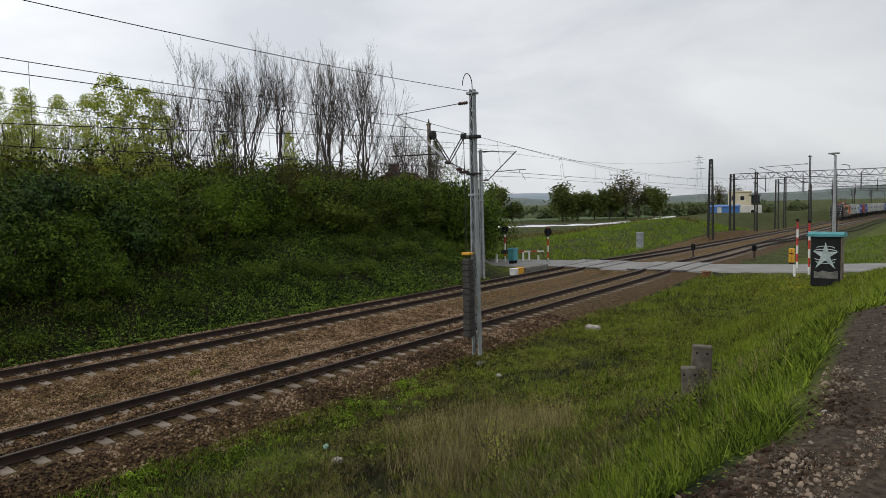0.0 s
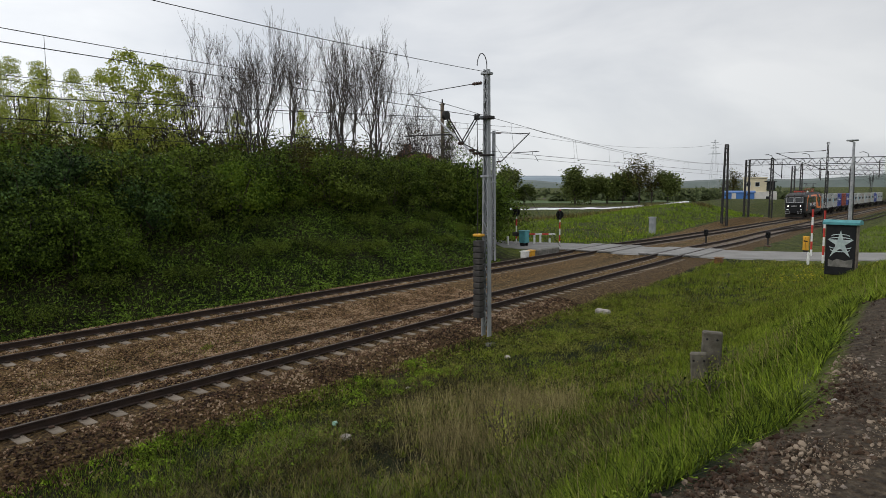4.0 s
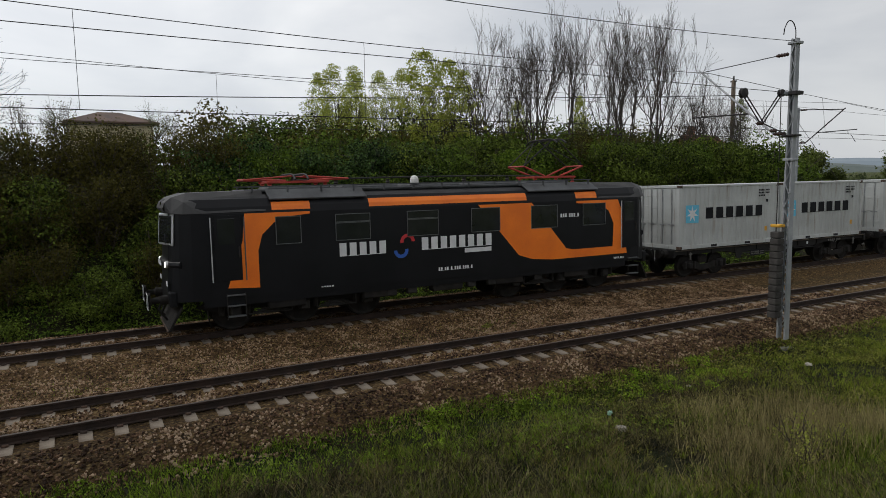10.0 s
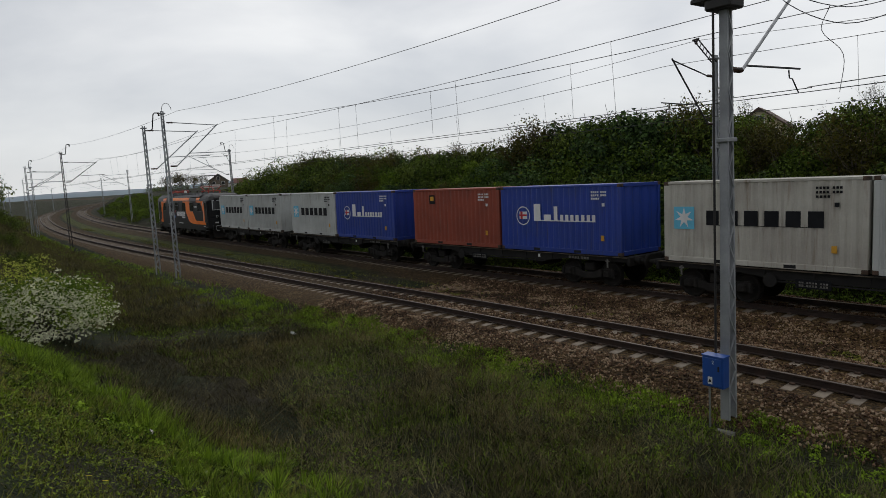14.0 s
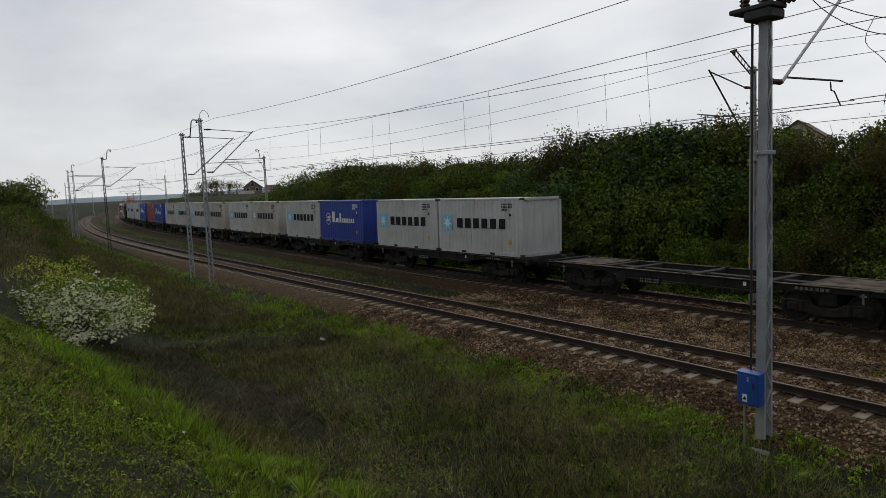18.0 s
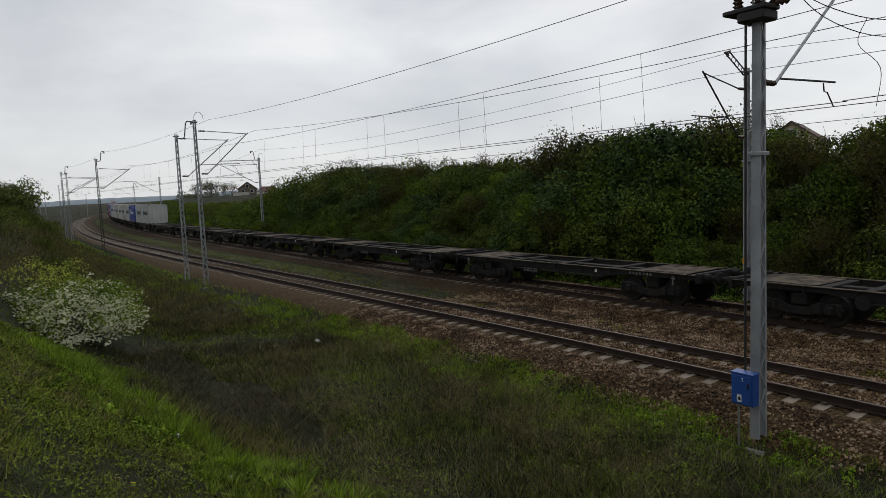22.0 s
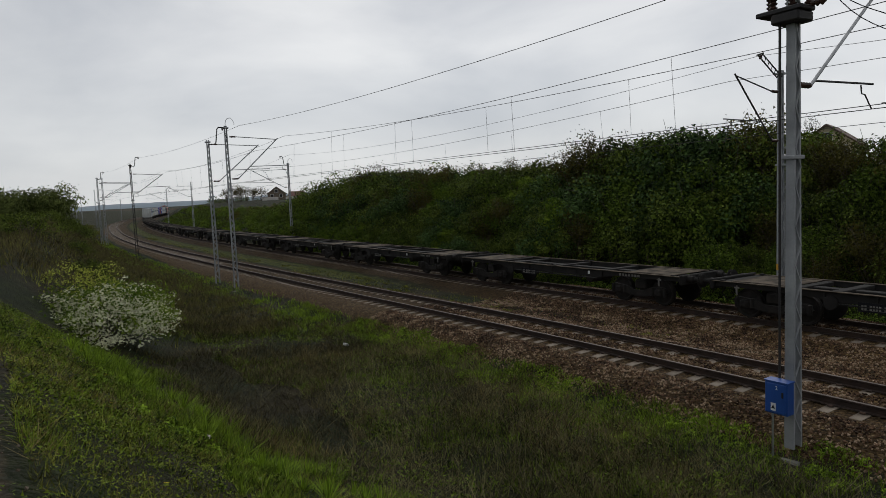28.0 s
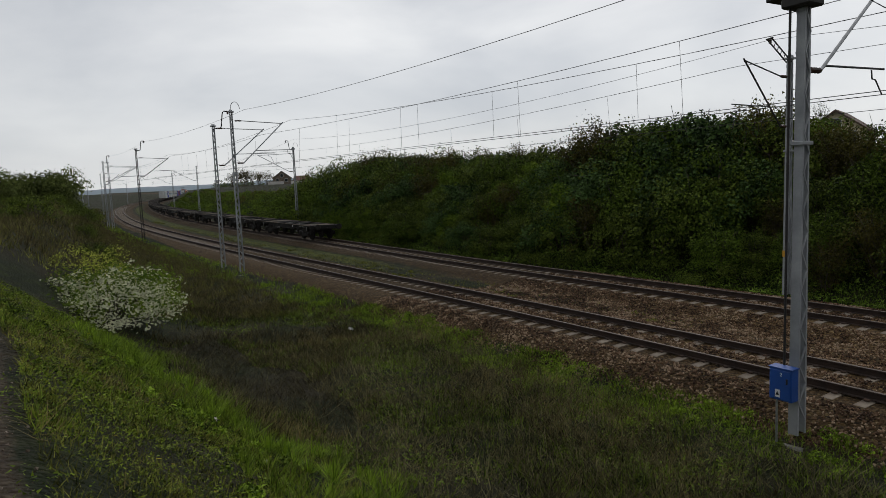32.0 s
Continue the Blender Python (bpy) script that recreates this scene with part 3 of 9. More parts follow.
# ---- mesh building ----
class Shape:
    """Gathers the pieces of one mesh; each face carries the number of its material."""

    def __init__(self):
        self.v, self.f, self.m, self.k = [], [], [], 0

    def add(self, verts, faces, xf=None):
        o = len(self.v)
        self.v += [tuple(xf @ Vector(p)) for p in verts] if xf else [tuple(p) for p in verts]
        self.f += [tuple(i + o for i in f) for f in faces]
        self.m += [self.k] * len(faces)
        return self

    def use(self, k):
        self.k = k
        return self

    def box(self, c, s, b=0.0, xf=None):
        """A box with centre c and size s, its edges bevelled by b."""
        h = [x / 2 for x in s]
        b = min(b, *(0.45 * x for x in s)) if b else 0
        if not b:
            pts = [(c[0] + i * h[0], c[1] + j * h[1], c[2] + k * h[2]) for i in (-1, 1) for j in (-1, 1) for k in (-1, 1)]
            return self.add(pts, [(0, 1, 3, 2), (4, 6, 7, 5), (0, 4, 5, 1), (2, 3, 7, 6), (0, 2, 6, 4), (1, 5, 7, 3)], xf)
        pts, idx = [], {}
        for i in (-1, 1):
            for j in (-1, 1):
                for k in (-1, 1):
                    for a in range(3):
                        d = [(h[q] - (0 if q == a else b)) * (i, j, k)[q] + c[q] for q in range(3)]
                        idx[i, j, k, a] = len(pts)
                        pts.append(d)
        faces = []
        for a in range(3):
            o1, o2 = (a + 1) % 3, (a + 2) % 3
            for s_ in (-1, 1):
                ring = []
                for p, q in ((-1, -1), (1, -1), (1, 1), (-1, 1)):
                    key = [0, 0, 0]
                    key[a], key[o1], key[o2] = s_, p, q
                    ring.append(idx[(*key, a)])
                faces.append(ring if s_ > 0 else ring[::-1])
            for p in (-1, 1):
                for q in (-1, 1):
                    k1, k2 = [0, 0, 0], [0, 0, 0]
                    k1[a], k1[o1], k1[o2] = -1, p, q
                    k2[a], k2[o1], k2[o2] = 1, p, q
                    faces.append([idx[(*k1, o1)], idx[(*k2, o1)], idx[(*k2, o2)], idx[(*k1, o2)]])
        for i in (-1, 1):
            for j in (-1, 1):
                for k in (-1, 1):
                    faces.append([idx[i, j, k, 0], idx[i, j, k, 1], idx[i, j, k, 2]])
        return self.add(pts, faces, xf)

    def tube(self, p, q, r, n=8, r2=None, caps=True):
        p, q = Vector(p), Vector(q)
        d = (q - p).normalized()
        u = d.orthogonal().normalized()
        w = d.cross(u)
        r2 = r if r2 is None else r2
        ring = [(u * math.cos(6.2831853 * i / n) + w * math.sin(6.2831853 * i / n)) for i in range(n)]
        pts = [p + r * e for e in ring] + [q + r2 * e for e in ring]
        faces = [(i, (i + 1) % n, n + (i + 1) % n, n + i) for i in range(n)]
        if caps:
            faces += [tuple(range(n))[::-1], tuple(range(n, 2 * n))]
        return self.add(pts, faces)

    def path(self, pts, r, n=6, r2=None):
        """One unbroken tube through the points."""
        q = [Vector(p) for p in pts]
        k = len(q)
        way = [(q[min(i + 1, k - 1)] - q[max(i - 1, 0)]).normalized() for i in range(k)]
        u, verts = way[0].orthogonal().normalized(), []
        for i in range(k):
            u = (u - way[i] * u.dot(way[i])).normalized()
            w = way[i].cross(u)
            a = r if r2 is None else r + (r2 - r) * i / (k - 1)
            verts += [q[i] + a * (u * math.cos(6.2831853 * j / n) + w * math.sin(6.2831853 * j / n)) for j in range(n)]
        faces = [(i * n + j, i * n + (j + 1) % n, (i + 1) * n + (j + 1) % n, (i + 1) * n + j) for i in range(k - 1) for j in range(n)]
        return self.add(verts, faces + [tuple(range(n))[::-1], tuple(range((k - 1) * n, k * n))])

    def prism(self, poly, lo, hi, axis=1, xf=None):
        """A flat outline drawn out along an axis: poly in the other two axes, in order."""
        def put_(a, b, c):
            return ((c, a, b), (a, c, b), (a, b, c))[axis]

        n = len(poly)
        pts = [put_(a, b, lo) for a, b in poly] + [put_(a, b, hi) for a, b in poly]
        faces = [(i, (i + 1) % n, n + (i + 1) % n, n + i) for i in range(n)]
        faces += [tuple(range(n))[::-1], tuple(range(n, 2 * n))]
        return self.add(pts, faces, xf)

    def turned(self, base, rows, n=16, axis=2):
        """A body of revolution: rows of radius and height about an axis through base."""
        pts, faces = [], []
        for r, z in rows:
            for i in range(n):
                a = 6.2831853 * i / n
                q = (r * math.cos(a), r * math.sin(a))
                pts.append({2: (base[0] + q[0], base[1] + q[1], base[2] + z), 1: (base[0] + q[0], base[1] + z, base[2] + q[1]), 0: (base[0] + z, base[1] + q[0], base[2] + q[1])}[axis])
        for j in range(len(rows) - 1):
            for i in range(n):
                faces.append((j * n + i, j * n + (i + 1) % n, (j + 1) * n + (i + 1) % n, (j + 1) * n + i))
        faces += [tuple(range(n))[::-1], tuple(range((len(rows) - 1) * n, len(rows) * n))]
        return self.add(pts, faces)

    def mesh(self, name, *mats, fix=True, smooth=False):
        me = bpy.data.meshes.new(name)
        me.from_pydata(self.v, [], self.f)
        for m in mats:
            me.materials.append(M[m] if isinstance(m, str) else m)
        if len(mats) > 1:
            me.polygons.foreach_set("material_index", self.m)
        if fix and len(self.f) < 20000:
            bm = bmesh.new()
            bm.from_mesh(me)
            bmesh.ops.recalc_face_normals(bm, faces=bm.faces)
            bm.to_mesh(me)
            bm.free()
        if smooth:
            me.polygons.foreach_set("use_smooth", [True] * len(me.polygons))
        me.update()
        return me


def thing(name, label, category, m=None, group="", kind=""):
    ob = new(name)
    ob.empty_display_size = 0.2
    if m is not None:
        ob.matrix_basis = m
    return tagged(ob, label, category, group, kind)


def part(name, shape, mats, parent, label="", m=None, smooth=False):
    me = shape if isinstance(shape, bpy.types.Mesh) else shape.mesh(name, *([mats] if isinstance(mats, str) else mats), smooth=smooth)
    ob = new(name, me)
    ob.parent = parent
    if m is not None:
        ob.matrix_basis = m
    if label:
        ob["label"] = label
    return ob


def soup(name, verts, faces, material):
    """A mesh out of numpy arrays of points and of equal faces."""
    me = bpy.data.meshes.new(name)
    me.from_pydata(verts.tolist() if hasattr(verts, "tolist") else verts, [], faces.tolist() if hasattr(faces, "tolist") else faces)
    me.materials.append(M[material])
    me.update()
    return me


# ---- the plan: x runs along the tracks towards the station, y across them away from the camera, z = 0 at the rail heads ----
NEAR = [(700, -14), (400, 13.0), (300, 17.2), (200, 18.7), (135, 18.0), (100, 17.2), (76, 16.4), (57, 15.5), (40, 14.85), (15, 14.7), (0, 14.55), (-15, 14.0), (-30, 13.1), (-45, 12.2),
        (-60, 11.45), (-85, 10.8), (-114, 11.3), (-142, 12.9), (-171, 15.2), (-205, 19.0), (-253, 26.5), (-305, 37.0), (-400, 60.0), (-600, 120.0)]
FAR = [(700, -9), (400, 17.6), (300, 21.9), (200, 23.4), (135, 22.4), (100, 21.7), (76, 21.1), (57, 20.65), (40, 20.3), (25, 20.4), (10, 20.6), (0, 20.6), (-15, 20.2),
       (-30, 19.45), (-50, 18.95), (-75, 18.5), (-95, 18.45), (-120, 19.2), (-150, 21.2), (-180, 24.0), (-215, 28.4), (-260, 36.0), (-305, 45.5), (-400, 69.0), (-600, 131.0)]


def smooth_line(points):
    xs, ys = [np.array(c, float)[::-1] for c in zip(*points)]
    slope = np.gradient(ys, xs)

    def at(x):
        x = np.asarray(x, float)
        i = np.clip(np.searchsorted(xs, x) - 1, 0, len(xs) - 2)
        h = xs[i + 1] - xs[i]
        u = (x - xs[i]) / h
        return (2 * u**3 - 3 * u**2 + 1) * ys[i] + (u**3 - 2 * u**2 + u) * h * slope[i] + (3 * u**2 - 2 * u**3) * ys[i + 1] + (u**3 - u**2) * h * slope[i + 1]
    return at


near_y, far_y = smooth_line(NEAR), smooth_line(FAR)


def step(a, b, x):
    u = np.clip((x - a) / (b - a), 0, 1)
    return u * u * (3 - 2 * u)


def wave(x, y):
    return (np.sin(0.9 * x + 1.3 * y) + np.sin(1.7 * x - 0.8 * y + 1) + np.sin(0.45 * x + 2.1 * y + 2)) / 3


def verge(x):
    """The edge of the dirt road on the bank."""
    return np.interp(x, [-60, -20, -8.5, -6.4, -4.4, -2, 0, 2, 3.6, 4.6, 5.4, 6.4, 9, 11, 13, 18, 24], [-4.5, -1.6, -0.28, -0.18, 0.02, 0.35, 0.85, 1.4, 1.42, 1.22, 1.03, 1.08, 1.2, 1.28, 0.6, -3.5, -14])


def crest(x):
    """The edge of the level top of the bank; further along it swings out towards the track."""
    x = np.minimum(x, 12)
    return np.where(x > -20, verge(x), np.interp(x, [-150, -90, -60, -42, -30, -20], [3.5, 2.2, 1.3, 0.5, -0.5, -1.6]))


def grade(x):
    """How far the line has sunk below the crossing on its way to the station."""
    return -np.interp(x, [45, 57, 76, 100, 135, 200, 300, 560], [0, 0.3, 0.6, 0.95, 1.4, 2.1, 3.0, 4.5])


def height(x, y):
    """The ground: bank, ditch, track bed, cutting and fields."""
    x, y = np.asarray(x, float), np.asarray(y, float)
    d, e = near_y(x) - y, y - far_y(x)
    # the camera's side
    bank = np.interp(x, [-240, -150, -100, -60, -20, 14, 27, 36, 41, 60, 120], [1.2, 2.8, 4.0, 3.85, 2.86, 2.86, 2.1, 0.75, 0.05, -0.2, 0.2])
    foot = np.interp(x, [-150, 20, 34, 42], [-0.62, -0.62, -0.35, -0.25])
    slope = np.interp(y - crest(x), [-0.2, 0.25, 1.3, 3.0, 4.6, 6.6], [1.0, 0.96, 0.72, 0.34, 0.1, 0.0])
    side = foot + (bank - foot) * slope
    rough = (0.05 * wave(x * 1.3, y * 1.3) + 0.045 * wave(x * 4.1 + 2, y * 3.7)) * np.clip((y - verge(np.minimum(x, 12)) - 0.3) / 2, 0, 1)
    zc = side + rough + 0.6 * np.exp(-(((x - 30) / 4.5) ** 2) - ((y - 3.6) / 2.4) ** 2)
    zc = np.where(d < 3.4, zc + (-0.206 - zc) * step(3.2, 1.75, d), zc)
    # the far side
    brow = 39 + 0.85 * np.clip(e - 5, -4, 60)
    hill = step(brow + 4, brow - 9, x) * np.interp(x, [-400, -270, -190, -130, -80, -50, 10, 60], [0.4, 0.95, 0.85, 0.65, 0.7, 0.95, 1.0, 1.0])
    rise = np.interp(e, [0, 2.7, 3.4, 6.0, 9.0, 13.0, 30, 80], [-0.5, -0.5, -0.45, 1.3, 3.3, 4.4, 5.2, 6.0])
    plain = np.interp(e, [0, 3.0, 7, 20, 60, 200], [-0.5, -0.5, -0.55, -0.7, -1.0, -1.0])
    mound = 1.9 * np.exp(-(((x - 92) / 24) ** 2) - ((y - 31) / 9) ** 2) + 1.6 * np.exp(-(((x - 150) / 45) ** 2) - ((y - 41) / 11) ** 2)
    zf = plain + (rise - plain) * hill + mound + 0.08 * wave(x * 0.8, y * 0.8) * np.clip(e - 3.5, 0, 1)
    zf = np.where(e < 3.4, zf + (-0.206 - zf) * step(3.0, 1.75, e), zf)
    # between the tracks
    gap = far_y(x) - near_y(x)
    mid = np.clip(np.minimum(-d, -e), 0, None)
    zm = -0.206 - 0.19 * step(1.4, 2.4, mid) * step(4.5, 6, gap)
    z = np.where(d > 0, zc, np.where(e > 0, zf, zm))
    z = z + grade(x) * step(12, 5, np.maximum(d, e))
    far = np.hypot(x, y)
    z = z - 0.6 * step(90, 200, np.abs(y - 15)) * step(60, 140, far) * 0.8
    # the road over the level crossing
    on = (np.abs(x - cross_x(y)) < 3.2) & (y < 60) & (y > -60)
    up = step(3.2, 2.5, np.abs(x - cross_x(y))) * (on * 1.0)
    road = np.interp(y, [-60, 0, 8, 13, 22, 30, 60], [0.25, 0.1, -0.06, -0.06, -0.06, -0.2, -0.7])
    return z * (1 - up) + (road - 0.05) * up


def cross_x(y):
    return np.interp(y, [-60, 0, 5, 12, 18, 24, 28, 34, 60], [66, 49.5, 47.2, 44.3, 43.3, 42.9, 42.9, 43.0, 40.0])


def lines(*stops):
    """Grid lines: (from, to, step) runs, joined."""
    out = []
    for a, b, s in stops:
        out += list(np.arange(a, b, s))
    return np.array(out + [stops[-1][1]])


def build_ground():
    gx = lines((-3200, -600, 260), (-600, -200, 20), (-200, -60, 3), (-60, -24, 0.8), (-24, 30, 0.4), (30, 60, 0.7), (60, 160, 2.5), (160, 620, 20), (620, 3200, 260))
    v = lines((-2600, -300, 230), (-300, -60, 20), (-60, -10, 3), (-10, -4, 0.6), (-4, 12, 0.3), (12, 26, 0.22), (26, 40, 0.6), (40, 90, 3), (90, 400, 20), (400, 3200, 250))
    X, V = np.meshgrid(gx, v, indexing="ij")
    Y = V + (near_y(np.clip(X, -420, 500)) - 14.6) * np.exp(-((V - 16) / 60) ** 2)
    Z = height(np.clip(X, -600, 690), Y)
    nx, ny = X.shape
    idx = np.arange(nx * ny).reshape(nx, ny)
    faces = np.stack([idx[:-1, :-1], idx[1:, :-1], idx[1:, 1:], idx[:-1, 1:]], -1).reshape(-1, 4)
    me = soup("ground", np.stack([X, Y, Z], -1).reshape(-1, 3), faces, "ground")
    x, y = X.ravel(), Y.ravel()
    xc = np.clip(x, -600, 690)
    d, e = near_y(xc) - y, y - far_y(xc)
    w = 0.22 * wave(x * 0.7, y * 0.7)
    thin = 0.7 * step(-45, -80, x)
    bed = step(3.0 - thin, 2.3 - thin, d + w) * step(3.3 - thin, 2.6 - thin, e + w)
    verge_strip = step(0.9, 0.2, np.abs(np.where(d > 0, 9, -d) - 3.0)) * (far_y(xc) - near_y(xc) > 5) * 0.45
    gap = far_y(xc) - near_y(xc)
    weedy = step(1.5, 0.7, np.abs(-d - gap * 0.55)) * step(-12, -40, x) * step(-330, -200, x)
    bed = np.clip(bed - verge_strip - 0.75 * weedy, 0, 1)
    dirt = step(0.25, -0.2, y - verge(x)) * (x < 22) * step(-32, -26, x) * step(-6.5, -5.6, y - verge(x))
    fresh = step(30, 44, x) * 0.5 + (0.15 + 0.5 * step(0, 8, x)) * step(3.5, 0.5, y - verge(np.minimum(x, 12))) * (y < 10) + 0.5 * step(4, 14, x) * step(10, 7, y) + 0.2 * step(2.8, 3.6, e) * step(13, 8, e) * (np.abs(x + 10) < 60)
    fresh = np.maximum(fresh, 0.5 * weedy)
    cover = np.stack([bed, dirt * (1 - bed), np.clip(fresh, 0, 1), np.where(d > 0, 0.3 + 0.2 * step(0, 9, x), 0.1 + 0.55 * step(-28, -8, x) + 0.3 * step(-4, 8, x))], -1)
    layer = me.color_attributes.new("cover", "FLOAT_COLOR", "POINT")
    layer.data.foreach_set("color", cover.ravel().astype(np.float32))
    me.polygons.foreach_set("use_smooth", [True] * len(me.polygons))
    tagged(new("ground", me), "uneven meadow with ditch, bank, ballast bed and cutting", "ground", kind="structure")


build_ground()


# ---- the tracks ----
RAIL = [(-0.0625, -0.172), (-0.0625, -0.16), (-0.012, -0.145), (-0.009, -0.05), (-0.036, -0.036), (-0.036, -0.006), (-0.026, 0.0),
        (0.026, 0.0), (0.036, -0.006), (0.036, -0.036), (0.009, -0.05), (0.012, -0.145), (0.0625, -0.16), (0.0625, -0.172)]


def rail_mesh(line, off, x0, x1):
    s = Shape()
    xs = [x0]
    while xs[-1] < x1:
        a = abs(xs[-1])
        xs.append(min(x1, xs[-1] + (1.2 if a < 70 else 4 if a < 220 else 10)))
    xs = np.array(xs)
    ys = line(xs)
    t = np.gradient(ys, xs)
    k = 1 / np.hypot(1, t)
    n = len(RAIL)
    pts = []
    for x, y, tx, c in zip(xs, ys, t, k):
        for u, z in RAIL:
            pts.append((x - (off + u) * tx * c, y + (off + u) * c, z + float(grade(x))))
    faces, top = [], []
    for i in range(len(xs) - 1):
        for j in range(n):
            faces.append((i * n + j, i * n + (j + 1) % n, (i + 1) * n + (j + 1) % n, (i + 1) * n + j))
            top.append(1 if j in (5, 6, 7) else 0)
    s.v, s.f, s.m = pts, faces, top
    return s.mesh("rail", "rail_side", "rail_top", fix=True)


def sleeper_shape():
    """A concrete sleeper: thick sloped ends that carry the rails, and a lower waist."""
    s = Shape()
    prof = [(-1.25, -0.4), (-1.25, -0.215), (-1.17, -0.195), (-0.52, -0.178), (-0.3, -0.245), (0.3, -0.245), (0.52, -0.178), (1.17, -0.195), (1.25, -0.215), (1.25, -0.4)]
    n = len(prof)
    pts = [(-0.15 if z < -0.3 else -0.115, y, z) for y, z in prof] + [(0.15 if z < -0.3 else 0.115, y, z) for y, z in prof]
    s.add(pts, [(i, (i + 1) % n, n + (i + 1) % n, n + i) for i in range(n)] + [tuple(range(n))[::-1], tuple(range(n, 2 * n))])
    return s.mesh("sleeper", "concrete")


SLEEPER = sleeper_shape()
CLIP = Shape().box((0, 0, -0.17), (0.12, 0.06, 0.05), 0.012).mesh("rail_clip", "rusty")


def build_track(name, label, line):
    tr = thing(name, label, "railway track", kind="structure")
    for off in (-0.7535, 0.7535):
        part("rail", rail_mesh(line, off, -430, 560), None, tr, "rust-brown steel rail with a worn head")
    rest = Shape()
    x, k = -230.0, 0
    while x < 300:
        y, t = float(line(x)), float(line(x + 0.5) - line(x - 0.5))
        m = pose(x, y, float(grade(x)) + 0.004 * math.sin(12.9 * k), 0, 0, math.degrees(math.atan(t)) + 0.7 * math.sin(7.7 * k))
        if -52 < x < 40.6:
            part("sleeper", SLEEPER, None, tr, m=m)
        elif not 40.6 <= x <= 47:
            rest.box((0, 0, -0.29), (0.25, 2.5, 0.2), 0, m)
        x, k = x + 0.6, k + 1
    tagged(part("far_sleepers", rest, "concrete", tr), kind="stuff")
    clips = Shape()
    for k in range(-40, 60):
        x = -230.0 + 0.6 * (k + 383)
        y, t = float(line(x)), float(line(x + 0.5) - line(x - 0.5))
        for off in (-0.7535, 0.7535):
            for q in (-0.1, 0.1):
                clips.box((x, y + off + q, -0.165), (0.11, 0.07, 0.045), 0.012)
    tagged(part("rail_clips", clips, "rusty", tr), kind="stuff")
    return tr


build_track("near_track", "rusty rails on pale concrete sleepers in brown ballast", near_y)
build_track("far_track", "rusty rails on concrete sleepers below the cutting", far_y)


# ---- the train ----
SPEED, T_MID, LOCO_AT = 19.05, 10.0, 10.4
PITCH, WAGONS, FIRST = 13.95, 25, 20.15
train = []  # thing, distance of its middle behind the locomotive's middle


def bogie_wheel(parent, x, y, r=0.46):
    s = Shape()
    s.turned((0, -0.065, 0), [(0.1, 0.0), (r - 0.08, 0.02), (r - 0.05, 0.0), (r, 0.0), (r, 0.1), (r + 0.028, 0.11), (r + 0.028, 0.135), (0.1, 0.13)], 20, 1)
    return part("wheel", s, "under", parent, m=pose(x, y, r, 0, 0, 0 if y < 0 else 180))


def buffers(parent, x, way, z=1.05):
    for y in (-0.875, 0.875):
        s = Shape()
        s.turned((0, 0, 0), [(0.13, 0), (0.13, 0.28), (0.1, 0.3), (0.075, 0.32), (0.075, 0.52), (0.22, 0.54), (0.235, 0.57), (0.2, 0.6)], 14, 0)
        part("buffer", s, "under", parent, m=pose(x, y, z, 0, 0, 0 if way > 0 else 180))


def pantograph(parent, x, up):
    p = new("pantograph")
    p.parent = parent
    p.matrix_basis = pose(x, 0, 0)
    base = Shape()
    for y in (-0.55, 0.55):
        base.box((0, y, 4.22), (1.9, 0.07, 0.07), 0.01)
    for q in (-0.85, 0.85):
        base.box((q, 0, 4.22), (0.07, 1.17, 0.07), 0.01)
        for y in (-0.5, 0.5):
            base.turned((q, y, 4.0), [(0.05, 0), (0.08, 0.03), (0.05, 0.06), (0.08, 0.1), (0.05, 0.14), (0.08, 0.17), (0.05, 0.2)], 10)
    part("base_frame", base, "pant_red", p, "red pantograph base on ribbed insulators")
    h = 5.6 if up else 4.45
    knee = 4.62 if up else 4.3
    reach = 1.35 if up else 1.6
    for sgn in (-1, 1):
        arms, upper = Shape(), Shape()
        for y in (-0.5, 0.5):
            arms.tube((sgn * 0.35, y * 0.8, 4.26), (sgn * reach, y, knee), 0.035)
            upper.tube((sgn * reach, y, knee), (sgn * 0.16, y * 1.1, h - 0.05), 0.024)
        arms.tube((sgn * reach, -0.5, knee), (sgn * reach, 0.5, knee), 0.028)
        upper.tube((sgn * reach, -0.5, knee), (sgn * 0.16, 0.55, h - 0.05), 0.014)
        part("lower_arm", arms, "pant_red", p)
        part("upper_arm", upper, "steel_dark" if up else "pant_red", p)
    head = Shape()
    for q in (-0.2, 0.2):
        head.path([(q, -0.98, h - 0.16), (q, -0.75, h - 0.03), (q, -0.5, h), (q, 0.5, h), (q, 0.75, h - 0.03), (q, 0.98, h - 0.16)], 0.03)
    head.box((0, -0.5, h - 0.04), (0.4, 0.03, 0.03)).box((0, 0.5, h - 0.04), (0.4, 0.03, 0.03))
    part("collector_head", head, "steel_dark", p)


def bar_words(parent, name, material, x0, x1, z0, z1, counts, y, proud=0.006, label=""):
    """Writing as one comb of plain bars: counts of letters for each word, spread from x0 to x1 on the side at y."""
    total = sum(counts) + 0.7 * (len(counts) - 1)
    w = (x1 - x0) / total
    neck = z0 + 0.035 * (z1 - z0)
    x, top = x0, []
    for c in counts:
        for _ in range(c):
            top += [(x + 0.12 * w, neck), (x + 0.12 * w, z1), (x + 0.8 * w, z1), (x + 0.8 * w, neck)]
            x += w
        x += 0.7 * w
    lo_, hi_ = sorted((y, y + (proud if y > 0 else -proud)))
    s = Shape().prism([(top[0][0], z0)] + top + [(top[-1][0], z0)], lo_, hi_, 1)
    return part(name, s, material, parent, label)


